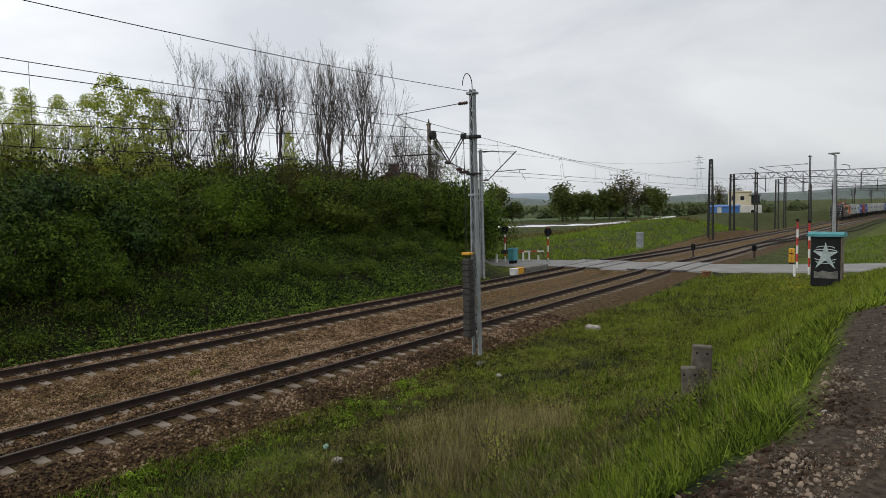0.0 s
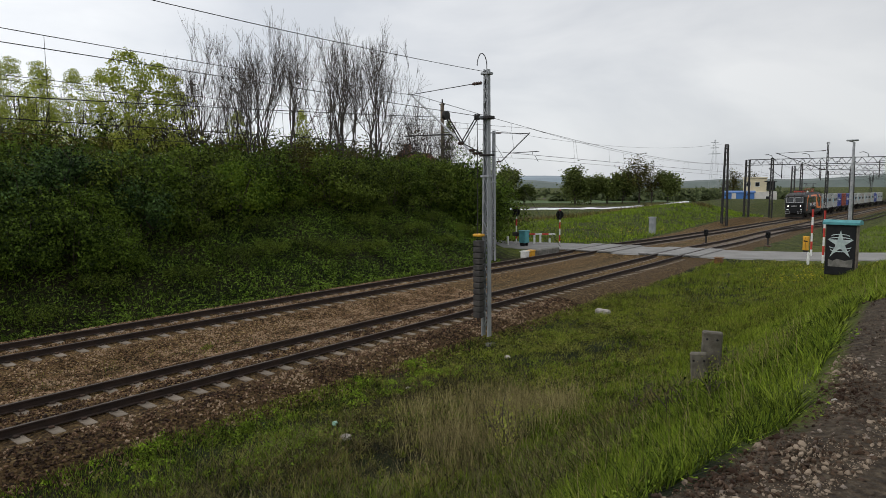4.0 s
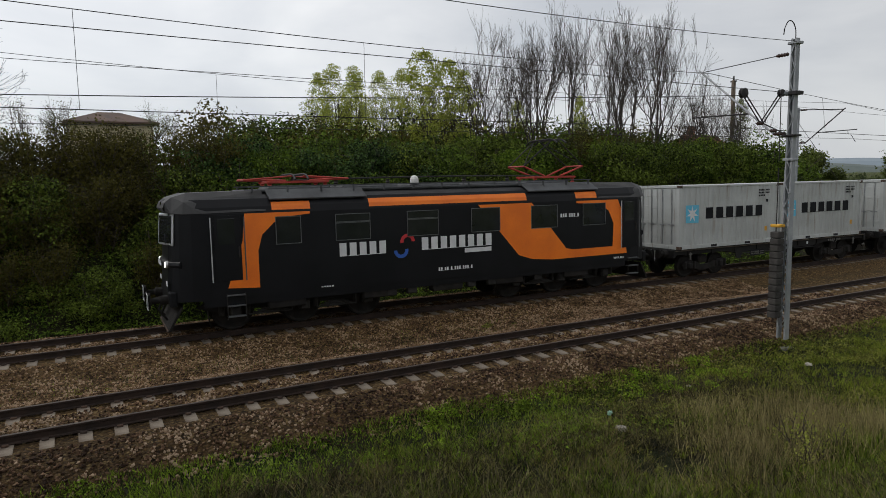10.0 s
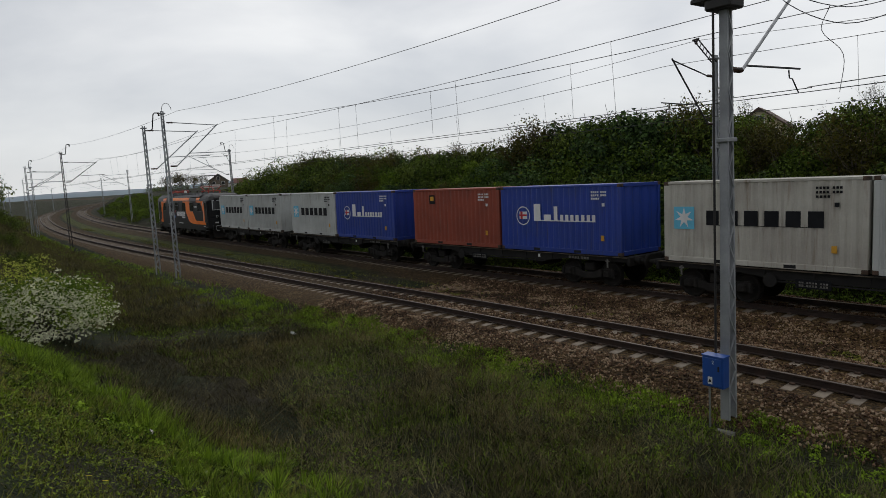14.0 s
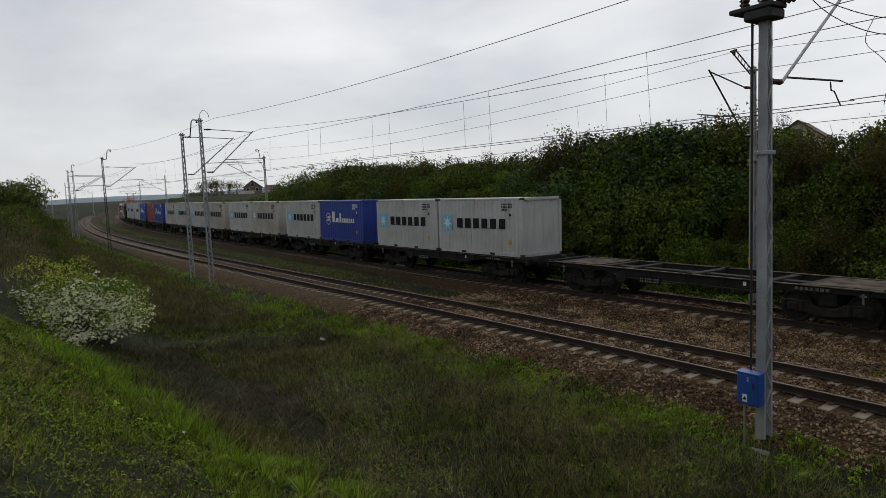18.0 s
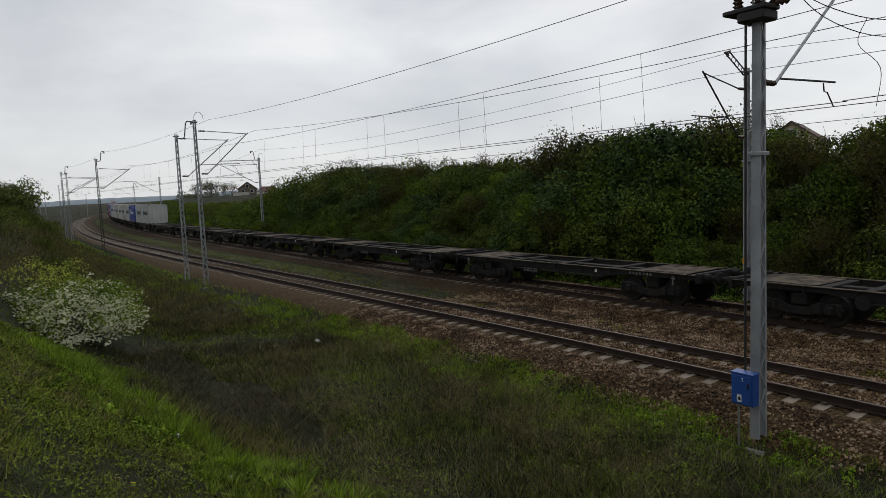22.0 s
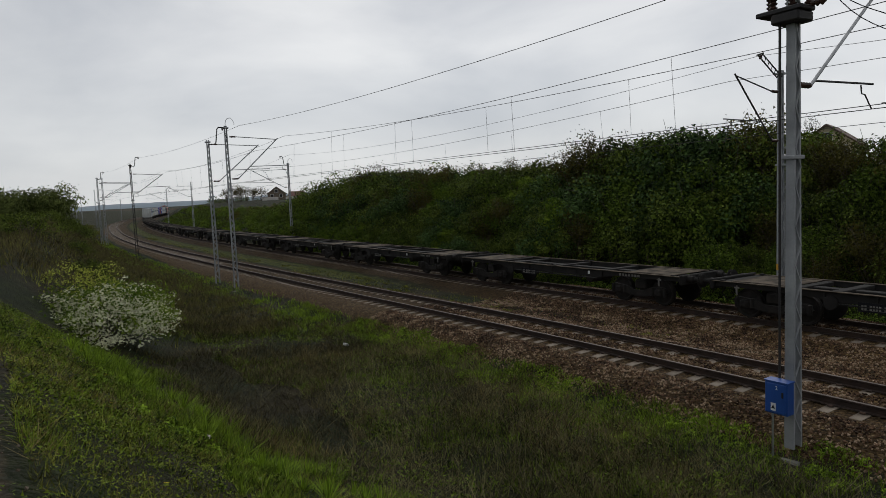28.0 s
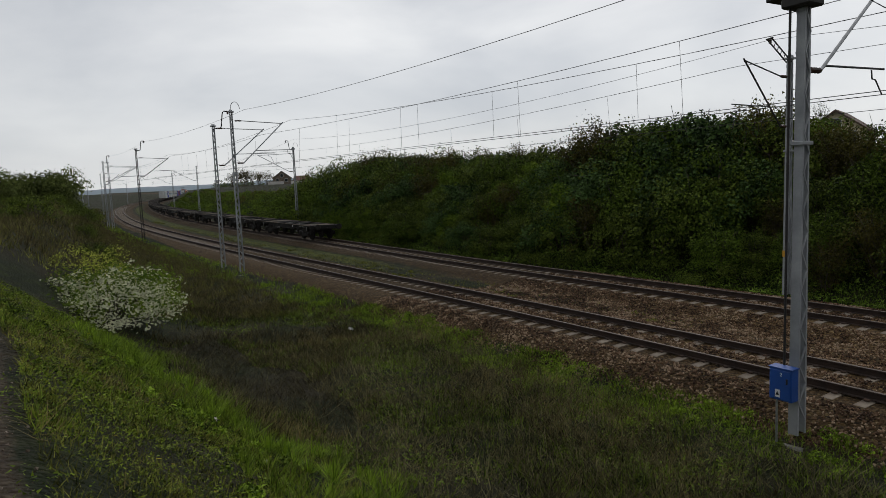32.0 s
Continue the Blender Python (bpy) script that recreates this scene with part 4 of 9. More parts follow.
def build_loco():
    """A six-axle electric locomotive. Its front looks to -x; both sides are alike."""
    lo = thing("locomotive", "black and orange electric locomotive pulling a freight train", "locomotive")
    LF, LR, W = 8.22, 8.64, 1.475
    # body: a section with a rounded shoulder, narrowed and raked at the cab ends
    sec = [(-W, 1.0), (-W, 3.36), (-W + 0.04, 3.55), (-W + 0.18, 3.77), (-W + 0.46, 3.89), (-0.6, 3.95), (0.6, 3.95), (W - 0.46, 3.89), (W - 0.18, 3.77), (W - 0.04, 3.55), (W, 3.36), (W, 1.0)]

    def ring(x, f, drop=0.0, hang=0.0):
        return [(x + hang * (z - 1.0), y * f, min(z, 3.95 - drop) if z > 1.2 else z) for y, z in sec]

    s = Shape()
    rings = [ring(-LF - 0.26, 0.6, 0.2, 0.06), ring(-LF - 0.18, 0.74, 0.14, 0.055), ring(-LF + 0.0, 0.875, 0.08, 0.045), ring(-LF + 0.35, 0.965, 0.02, 0.02), ring(-LF + 0.8, 1.0), ring(-LF + 2.1, 1.0), ring(LR - 2.1, 1.0), ring(LR - 0.8, 1.0),
             ring(LR - 0.35, 0.965, 0.02, -0.02), ring(LR + 0.0, 0.875, 0.08, -0.045), ring(LR + 0.18, 0.74, 0.14, -0.055), ring(LR + 0.26, 0.6, 0.2, -0.06)]
    n = len(sec)
    pts = [p for r in rings for p in r]
    faces = [(i * n + j, i * n + (j + 1) % n, (i + 1) * n + (j + 1) % n, (i + 1) * n + j) for i in range(len(rings) - 1) for j in range(n)]
    faces += [tuple(range(n))[::-1], tuple(range((len(rings) - 1) * n, len(rings) * n))]
    s.add(pts, faces)
    part("body", s, "loco_black", lo, "graphite black bodyshell with raked cab ends")
    # roof over the cabs, roof deck, hatches, rails
    for end in (-1, 1):
        L = LF if end < 0 else LR
        s = Shape()
        poly = [(end * (L + 0.2), 3.46), (end * (L + 0.26), 3.56), (end * (L + 0.2), 3.72), (end * (L + 0.02), 3.86), (end * (L - 0.35), 3.965), (end * (L - 2.4), 4.0), (end * (L - 2.4), 3.8), (end * (L - 0.4), 3.6)]
        s.prism(poly, -1.0, 1.0, 1)
        for way in (-1, 1):
            s.add([(end * (L + 0.2), way * 1.0, 3.46), (end * (L + 0.26), way * 1.0, 3.56), (end * (L + 0.2), way * 1.0, 3.72), (end * (L + 0.02), way * 1.0, 3.86), (end * (L - 0.35), way * 1.0, 3.965), (end * (L - 2.4), way * 1.0, 4.0), (end * (L - 2.4), way * (W + 0.012), 3.42), (end * (L - 0.7), way * (W + 0.012), 3.4), (end * (L - 0.2), way * 1.4, 3.4), (end * (L + 0.08), way * 1.22, 3.42), (end * (L - 0.25), way * 1.3, 3.72)],
                  [(5, 4, 10, 6), (4, 3, 2, 9, 10), (2, 1, 0, 9), (10, 9, 8), (10, 8, 7, 6)])
        part("cab_roof", s, "loco_cab_roof", lo, "grey sooty cab roof with a visor")
    part("roof_deck", Shape().box((0, 0, 3.97), (12.6, 1.9, 0.1), 0.03), "loco_roof", lo)
    for x in (-4.6, -2.3, 0, 2.3, 4.6):
        part("roof_hatch", Shape().box((x, 0, 4.03), (1.9, 1.35, 0.1), 0.04), "loco_roof", lo)
    for y in (-1.12, 1.12):
        s = Shape()
        s.box((0, y, 4.1), (12.4, 0.06, 0.04))
        for k in range(13):
            s.box((-6.1 + k * 1.016, y, 4.01), (0.05, 0.05, 0.17))
        part("roof_rail", s, "loco_roof", lo)
    s = Shape()
    s.path([(-4.6, 0.1, 4.28), (-1.5, 0.15, 4.32), (1.5, -0.15, 4.32), (4.6, -0.1, 4.28)], 0.025)
    for x in (-3.2, -1.4, 1.4, 3.2):
        s.turned((x, 0.1 if x < 0 else -0.1, 4.05), [(0.04, 0), (0.08, 0.04), (0.05, 0.08), (0.08, 0.12), (0.05, 0.16), (0.07, 0.22)], 10)
    part("roof_cable", s, "steel_dark", lo)
    part("roof_dome", Shape().turned((-0.75, -0.6, 4.1), [(0.14, 0), (0.14, 0.14), (0.1, 0.22), (0.03, 0.26)], 14), "white_paint", lo, "white roof dome")
    pantograph(lo, -4.6, False)
    pantograph(lo, 5.0, True)
    # livery and fittings on both sides, 5 mm proud
    for way in (-1, 1):
        y = way * (W + 0.003)

        def flat(name, poly, material, label="", proud=0.005, y0=y):
            s = Shape()
            a, b = sorted((y0, y0 + way * proud))
            s.prism([(x * 1.0, z) for x, z in poly], a, b, 1)
            return part(name, s, material, lo, label)

        def shoulder(name, x0, x1, za, zb, material, label=""):
            """A strip on the rounded shoulder between two heights."""
            hs = [za, 3.55, zb] if za < 3.55 < zb else [za, zb]
            ys = [way * float(np.interp(z, [3.36, 3.55, 3.77, 3.89], [W, W - 0.04, W - 0.18, W - 0.46])) + way * 0.008 for z in hs]
            s = Shape()
            s.add([(x, q, z) for x in (x0, x1) for q, z in zip(ys, hs)], [(i, i + 1, len(hs) + i + 1, len(hs) + i) for i in range(len(hs) - 1)])
            return part(name, s, material, lo, label)

        shoulder("top_band", -2.7, 3.1, 3.43, 3.68, "loco_orange", "orange band along the roof edge")
        shoulder("end_band", -5.65, -4.53, 3.43, 3.66, "loco_orange")
        shoulder("end_band", 5.23, 6.2, 3.43, 3.66, "loco_orange")
        for xa, xb in ((-5.7, -2.75), (3.2, 6.3)):
            part("roof_flap", Shape().box(((xa + xb) / 2, way * 1.2, 3.87), (xb - xa, 0.55, 0.05), 0.01, Matrix.Translation((0, way * 1.18, 3.87)) @ pose(0, 0, 0, -way * 28) @ Matrix.Translation((0, -way * 1.18, -3.87))), "loco_roof", lo)
        flat("diagonal_stripe", [(1.15, 3.34), (3.3, 3.34), (4.79, 1.66), (5.1, 1.6), (6.95, 1.6), (7.0, 2.45), (6.75, 2.95), (6.2, 3.2), (5.25, 3.26), (5.25, 3.34), (7.2, 3.34), (7.45, 2.8), (7.65, 1.3), (4.2, 1.3), (3.3, 1.38), (2.75, 1.55)], "loco_orange", "broad slanting orange stripe")
        flat("corner_stripe", [(-6.95, 1.3), (-6.08, 1.25), (-6.08, 2.3), (-5.95, 2.75), (-5.6, 3.08), (-5.1, 3.24), (-4.55, 3.29), (-4.55, 3.36), (-6.42, 3.36), (-6.5, 2.6), (-6.75, 1.9)], "loco_orange", "curved orange corner stripe")
        flat("skirt", [(-7.6, 0.8), (-7.6, 1.0), (7.6, 1.0), (7.6, 0.8)], "loco_black", y0=y - way * 0.03)
        for x, w, two in ((-5.2, 0.62, 0), (-3.24, 0.94, 1), (-0.9, 0.94, 1), (1.43, 0.95, 0), (3.83, 0.96, 0), (6.06, 0.9, 0)):
            s = Shape()
            w *= 1.16
            s.box((x, y + way * 0.008, 2.84), (w, 0.02, 0.78), 0.01)
            wd = part("side_window", s, "glass", lo, "dark side window with a thin pale frame")
            s = Shape()
            for z in (2.45, 3.23) + ((2.97, 3.0) if two else ()):
                s.box((x, y + way * 0.02, z), (w + 0.02, 0.012, 0.022))
            for q in (-w / 2, w / 2):
                s.box((x + q, y + way * 0.02, 2.84), (0.022, 0.012, 0.78))
            part("frame", s, "loco_frame", wd)
        for end, dx in ((-1, -6.9), (1, 7.78)):
            s = Shape()
            s.box((dx, y + way * 0.009, 2.42), (0.72, 0.012, 1.82), 0.005)
            door = part("cab_door", s, "loco_black", lo, "black cab door")
            part("pane", Shape().box((dx - 0.04, y + way * 0.018, 2.88), (0.46, 0.012, 0.72), 0.02), "glass", door)
            part("door_handle", Shape().box((dx + 0.3, y + way * 0.03, 2.3), (0.04, 0.04, 0.3), 0.01), "steel_dark", door)
            for q in (-0.45, 0.45):
                part("handrail", Shape().tube((dx + q, y + way * 0.07, 1.5), (dx + q, y + way * 0.07, 3.28), 0.018), "silver" if q < 0 else "loco_frame", lo)
            for z in (0.5, 0.8, 1.1):
                part("cab_step", Shape().box((dx + 0.15, way * (W + 0.0), z), (0.5, 0.18, 0.035), 0.005), "loco_frame", lo)
            for q in (-0.1, 0.4):
                part("step_rail", Shape().tube((dx + q, way * (W + 0.05), 0.42), (dx + q, way * (W + 0.05), 1.15), 0.016, 6), "gear", lo)
        for x in (-2.0, -1.3, 0.9, 1.7, 3.6):
            part("cable_box", Shape().box((x, way * 1.33, 0.74), (0.34, 0.2, 0.26), 0.03), "gear", lo)
        for x in (-5.3, -2.4, 0.0, 2.4, 5.3):
            part("equipment_box", Shape().box((x, way * 1.25, 0.8), (1.1, 0.36, 0.42), 0.03), "under", lo)
        # the company's wordmark and emblem as plain shapes, and numbers as bars
        bar_words(lo, "wordmark", "mark_white", -3.73, -2.13, 1.96, 2.36, [5], y + way * 0.006, label="white company wordmark in plain bars")
        bar_words(lo, "wordmark", "mark_white", -1.0, 1.71, 1.98, 2.38, [8], y + way * 0.006, label="white company wordmark in plain bars")
        part("wordmark_panel", Shape().box((1.12, y + way * 0.006, 1.86), (1.03, 0.008, 0.14)), "mark_white", lo)
        for colour, cx, cz, a0, a1 in (("mark_red", -1.45, 2.28, 0.0, 3.3), ("mark_blue", -1.68, 2.02, 3.14, 6.44)):
            s = Shape()
            rim = [(cx + r * math.cos(a0 + (a1 - a0) * i / 10), cz + r * math.sin(a0 + (a1 - a0) * i / 10)) for r, run in ((0.25, range(11)), (0.14, range(10, -1, -1))) for i in run]
            s.prism(rim, *sorted((y + way * 0.002, y + way * 0.009)), 1)
            part("emblem_arc", s, colour, lo)
        bar_words(lo, "number_mark", "mark_white", -0.39, 0.9, 1.26, 1.37, [2, 2, 1, 3, 3, 1], y + way * 0.006)
        bar_words(lo, "number_mark", "mark_white", 4.52, 5.38, 2.78, 2.91, [3, 3, 1], y + way * 0.006)
        bar_words(lo, "label_mark", "mark_white", 7.0, 7.5, 1.12, 1.19, [4, 3], y + way * 0.006)
        bar_words(lo, "label_mark", "mark_white", -4.3, -3.9, 1.08, 1.12, [5], y + way * 0.006)
    # cab fronts
    for end in (-1, 1):
        L = LF if end < 0 else LR
        f = end * (L + 0.16)
        for yy in (-0.56, 0.56):
            s = Shape()
            tilt = pose(f + end * 0.0, yy * 1.1, 2.98, 0, -end * 4, (12 if yy > 0 else -12) * end)
            s.box((0, 0, 0), (0.06, 1.18, 0.88), 0.03, tilt)
            w = part("windscreen", s, "silver", lo, "bright-framed windscreen")
            part("pane", Shape().box((end * 0.025, 0, 0), (0.03, 1.06, 0.76), 0.06, tilt), "glass", w)
            part("wiper", Shape().tube((f + end * 0.06, yy - 0.2, 2.6), (f + end * 0.03, yy + 0.12, 3.1), 0.012), "black_paint", lo)
            s = Shape()
            s.turned((f - end * 0.02, yy * 1.55, 2.02), [(0.1, 0), (0.1, 0.11 * end), (0.085, 0.13 * end)], 16, 0)
            hl = part("headlight_housing", s, "silver", lo)
            part("headlight", Shape().turned((f + end * 0.11, yy * 1.55, 2.02), [(0.08, 0), (0.08, 0.012 * end), (0.03, 0.02 * end)], 14, 0), "headlight_glow" if end < 0 else "glass", hl, "round headlight that is lit" if end < 0 else "dark tail lamp")
        s = Shape()
        s.box((f, 0, 2.24), (0.05, 1.3, 0.05)).box((f, 0, 1.78), (0.05, 1.3, 0.05)).box((f, 0, 2.02), (0.05, 0.9, 0.3), 0.02)
        part("number_panel", s, "loco_black", lo)
        for k in range(7):
            part("number_mark", Shape().box((f + end * 0.175, -0.36 + k * 0.12, 2.02), (0.012, 0.08, 0.13)), "mark_white", lo)
        s = Shape()
        s.turned((f - end * 0.25, 0, 3.62), [(0.2, 0), (0.2, 0.25 * end), (0.16, 0.3 * end)], 18, 0)
        top = part("top_lamp", s, "loco_roof", lo)
        part("lens", Shape().turned((f + end * 0.04, 0, 3.62), [(0.14, 0), (0.14, 0.015 * end), (0.04, 0.04 * end)], 16, 0), "glass", top)
        part("buffer_beam", Shape().box((f - end * 0.02, 0, 1.08), (0.22, 2.5, 0.42), 0.04), "loco_black", lo)
        s = Shape()
        s.prism([(f + end * 0.1, 0.2), (f + end * 0.16, 0.22), (f - end * 0.2, 0.85), (f - end * 0.26, 0.85)], -1.25, 1.25, 1)
        part("snow_plough", s, "under", lo, "dark plough with an orange edge")
        part("plough_edge", Shape().box((f + end * 0.16, 0, 0.21), (0.04, 2.4, 0.05)), "rusty", lo)
        for yy in (-0.95, 0.95):
            part("front_plate", Shape().box((f + end * 0.1, yy, 1.5), (0.02, 0.3, 0.12)), "mark_white", lo)
        s = Shape()
        s.tube((f + end * 0.1, 0, 1.0), (f + end * 0.45, 0, 0.95), 0.05)
        part("coupling", s, "under", lo)
        for q in (-0.4, 0.4):
            part("brake_hose", Shape().path([(f + end * 0.1, q, 0.95), (f + end * 0.25, q * 1.05, 0.6), (f + end * 0.1, q * 1.1, 0.4)], 0.03), "under", lo)
        buffers(lo, f, end)
        for q in (-0.875, 0.875):
            bp = part("buffer_plate", Shape().box((f + end * 0.6, q, 1.05), (0.03, 0.6, 0.42), 0.03), "black_paint", lo, "square black buffer plate edged in white")
            rim = Shape()
            for dz in (-0.2, 0.2):
                rim.box((f + end * 0.618, q, 1.05 + dz), (0.008, 0.6, 0.025))
            for dy in (-0.29, 0.29):
                rim.box((f + end * 0.618, q + dy, 1.05), (0.008, 0.025, 0.42))
            part("white_edge", rim, "mark_white", bp)
        part("lamp_moulding", Shape().path([(f - end * 0.3, -1.3, 2.02), (f - end * 0.08, -1.0, 2.02), (f + end * 0.05, -0.5, 2.02), (f + end * 0.05, 0.5, 2.02), (f - end * 0.08, 1.0, 2.02), (f - end * 0.3, 1.3, 2.02)], 0.12, 10), "loco_black", lo, "rounded dark moulding that holds the lamps")
    # two three-axle bogies
    for bx in (-4.75, 4.75):
        bg = new("bogie")
        bg.parent = lo
        bg.matrix_basis = pose(bx, 0, 0)
        for way in (-1, 1):
            s = Shape()
            s.prism([(-3.0, 0.75), (-2.7, 0.95), (2.7, 0.95), (3.0, 0.75), (2.6, 0.62), (-2.6, 0.62)], way * 1.05 - 0.06, way * 1.05 + 0.06, 1)
            for x in (-2.0, 0.0, 2.0):
                s.box((x, way * 1.12, 0.62), (0.34, 0.26, 0.36), 0.05)
                for q in (-0.36, 0.36):
                    s.turned((x + q, way * 1.12, 0.5), [(0.09, 0), (0.09, 0.34)], 10)
            part("side_frame", s, "under", bg)
            for x in (-2.0, 0.0, 2.0):
                bogie_wheel(bg, x, way * 0.75, 0.6)
                part("axle_box", Shape().box((x, way * 1.27, 0.6), (0.3, 0.08, 0.3), 0.04).turned((x, way * 1.3 - 0.02, 0.6), [(0.11, 0), (0.11, 0.05), (0.06, 0.06)], 12, 1), "gear", bg)
            for x in (-1.0, 1.0):
                leaf = Shape()
                for k in range(4):
                    leaf.box((x, way * 1.2, 0.47 + 0.045 * k), (1.25 - 0.24 * k, 0.09, 0.035), 0.006)
                part("leaf_spring", leaf, "gear", bg, "stacked leaf spring")
                for q in (-0.62, 0.62):
                    part("spring_hanger", Shape().tube((x + q, way * 1.2, 0.48), (x + q, way * 1.2, 0.85), 0.025, 6), "gear", bg)
            part("sand_pipe", Shape().path([(-2.75, way * 1.1, 0.8), (-2.72, way * 1.05, 0.5), (-2.62, way * 0.8, 0.12)], 0.02, 6), "gear", bg)
        part("cross_beam", Shape().box((0, 0, 0.75), (1.0, 2.0, 0.35), 0.05), "under", bg)
    train.append((lo, 0.0))


def build_wagon():
    wg = thing("container_wagon", "dark dusty flat container wagon with two-axle bogies", "wagon", group="wagons of the train")
    half = PITCH / 2 - 0.6
    for way in (-1, 1):
        s = Shape()
        sill = [(-half, 1.13), (half, 1.13), (half, 0.97), (half - 2.9, 0.97), (half - 3.9, 0.84), (-half + 3.9, 0.84), (-half + 2.9, 0.97), (-half, 0.97)]
        s.prism(sill, way * 1.14 - 0.02, way * 1.14 + 0.02, 1)
        part("deck_edge", Shape().box((0, way * 1.17, 1.14), (2 * half, 0.16, 0.024), 0.006), "wagon_edge", wg, "worn pale top flange")
        s.box((0, way * 1.18, 0.8), (2 * half - 7.8, 0.12, 0.03))
        for k in range(9):
            s.box((-half + 0.8 + k * (2 * half - 1.6) / 8, way * 1.17, 1.02), (0.04, 0.07, 0.2))
        part("side_sill", s, "wagon", wg)
        for x in (-half + 0.35, -0.16, 0.16, half - 0.35):
            part("lock_spigot", Shape().box((x, way * 1.13, 1.16), (0.16, 0.14, 0.05), 0.015), "wagon", wg)
        for x in (-half + 0.9, half - 0.9):
            s = Shape()
            s.box((x, way * 1.23, 0.9), (0.05, 0.04, 0.3)).box((x, way * 1.23, 0.98), (0.16, 0.03, 0.05))
            part("tarpaulin_hook", s, "mark_dim", wg, "pale lashing hook")
        s = Shape()
        part("data_panel", s.box((1.4 * way, way * 1.215, 0.8), (0.95, 0.012, 0.26)), "mark_dark", wg)
        part("small_plate", Shape().box((-2.1 * way, way * 1.165, 1.0), (0.1, 0.012, 0.12)), "mark_white", wg)
        bar_words(wg, "data_mark", "mark_dim", 1.0 * way, 1.8 * way, 0.72, 0.86, [3, 4, 2], way * 1.222, label="unreadable white wagon data in bars")
        bar_words(wg, "data_mark", "mark_dim", -4.6 * way, -3.6 * way, 0.99, 1.08, [7], way * 1.165)
    s = Shape()
    for x in (-half + 0.3, -half + 2.6, -2.6, 0, 2.6, half - 2.6, half - 0.3):
        part("cross_member", Shape().box((x, 0, 1.05), (0.3, 2.22, 0.14), 0.02), "wagon", wg)
    part("centre_sill", s.box((0, 0, 0.98), (2 * half - 0.2, 0.34, 0.2), 0.02), "wagon", wg)
    for x in (-half + 1.5, half - 1.5):
        s = Shape()
        s.box((x, 0, 1.14), (1.9, 1.9, 0.02), 0.005)
        part("deck_plate", s, "wagon_edge", wg, "worn pale deck plate")
    for end in (-1, 1):
        part("headstock", Shape().box((end * half, 0, 1.03), (0.14, 2.5, 0.34), 0.03), "wagon", wg)
        buffers(wg, end * half, end)
        s = Shape()
        s.tube((end * half, 0, 1.0), (end * (half + 0.55), 0, 0.96), 0.045)
        part("coupling", s, "under", wg)
        part("brake_hose", Shape().path([(end * half, -0.35, 0.95), (end * (half + 0.2), -0.37, 0.62), (end * half, -0.4, 0.45)], 0.025), "under", wg)
        bg = new("bogie")
        bg.parent = wg
        bg.matrix_basis = pose(end * (half - 1.95), 0, 0)
        for way in (-1, 1):
            s = Shape()
            s.prism([(-1.25, 0.5), (-1.1, 0.68), (-0.5, 0.62), (-0.25, 0.5), (0.25, 0.5), (0.5, 0.62), (1.1, 0.68), (1.25, 0.5), (1.1, 0.38), (0.6, 0.36), (0.3, 0.28), (-0.3, 0.28), (-0.6, 0.36), (-1.1, 0.38)], way * 1.0 - 0.06, way * 1.0 + 0.06, 1)
            for x in (-0.9, 0.9):
                s.box((x, way * 1.04, 0.47), (0.26, 0.2, 0.26), 0.05)
                for q in (-0.26, 0.26):
                    s.turned((x + q, way * 1.04, 0.35), [(0.07, 0), (0.07, 0.3)], 8)
            part("side_frame", s, "under", bg)
            for x in (-0.9, 0.9):
                bogie_wheel(bg, x, way * 0.75)
        part("bolster", Shape().box((0, 0, 0.7), (0.5, 1.9, 0.36), 0.05), "under", bg)
    s = Shape()
    s.turned((1.6, 0, 0.72), [(0.2, -0.6), (0.22, -0.55), (0.22, 0.55), (0.2, 0.6)], 12, 1)
    part("air_tank", s, "under", wg)
    part("brake_cylinder", Shape().tube((-1.2, -0.3, 0.75), (-1.2, 0.9, 0.75), 0.12, 10), "under", wg)
    s = Shape()
    s.turned((-2.6, -1.24, 0.82), [(0.2, 0), (0.21, 0.02), (0.19, 0.04), (0.18, 0.02)], 16, 1)
    part("handbrake_wheel", s, "wagon", wg)
    for k in range(WAGONS):
        w = wg if k == 0 else copy_thing(wg, pose(0, 0, 0))
        train.append((w, FIRST + PITCH * (k + 0.5) + 0.03 * max(0, k - 8) - LOCO_AT))
        if k >= 8:
            w["label"] = "empty dark flat container wagon with two-axle bogies"


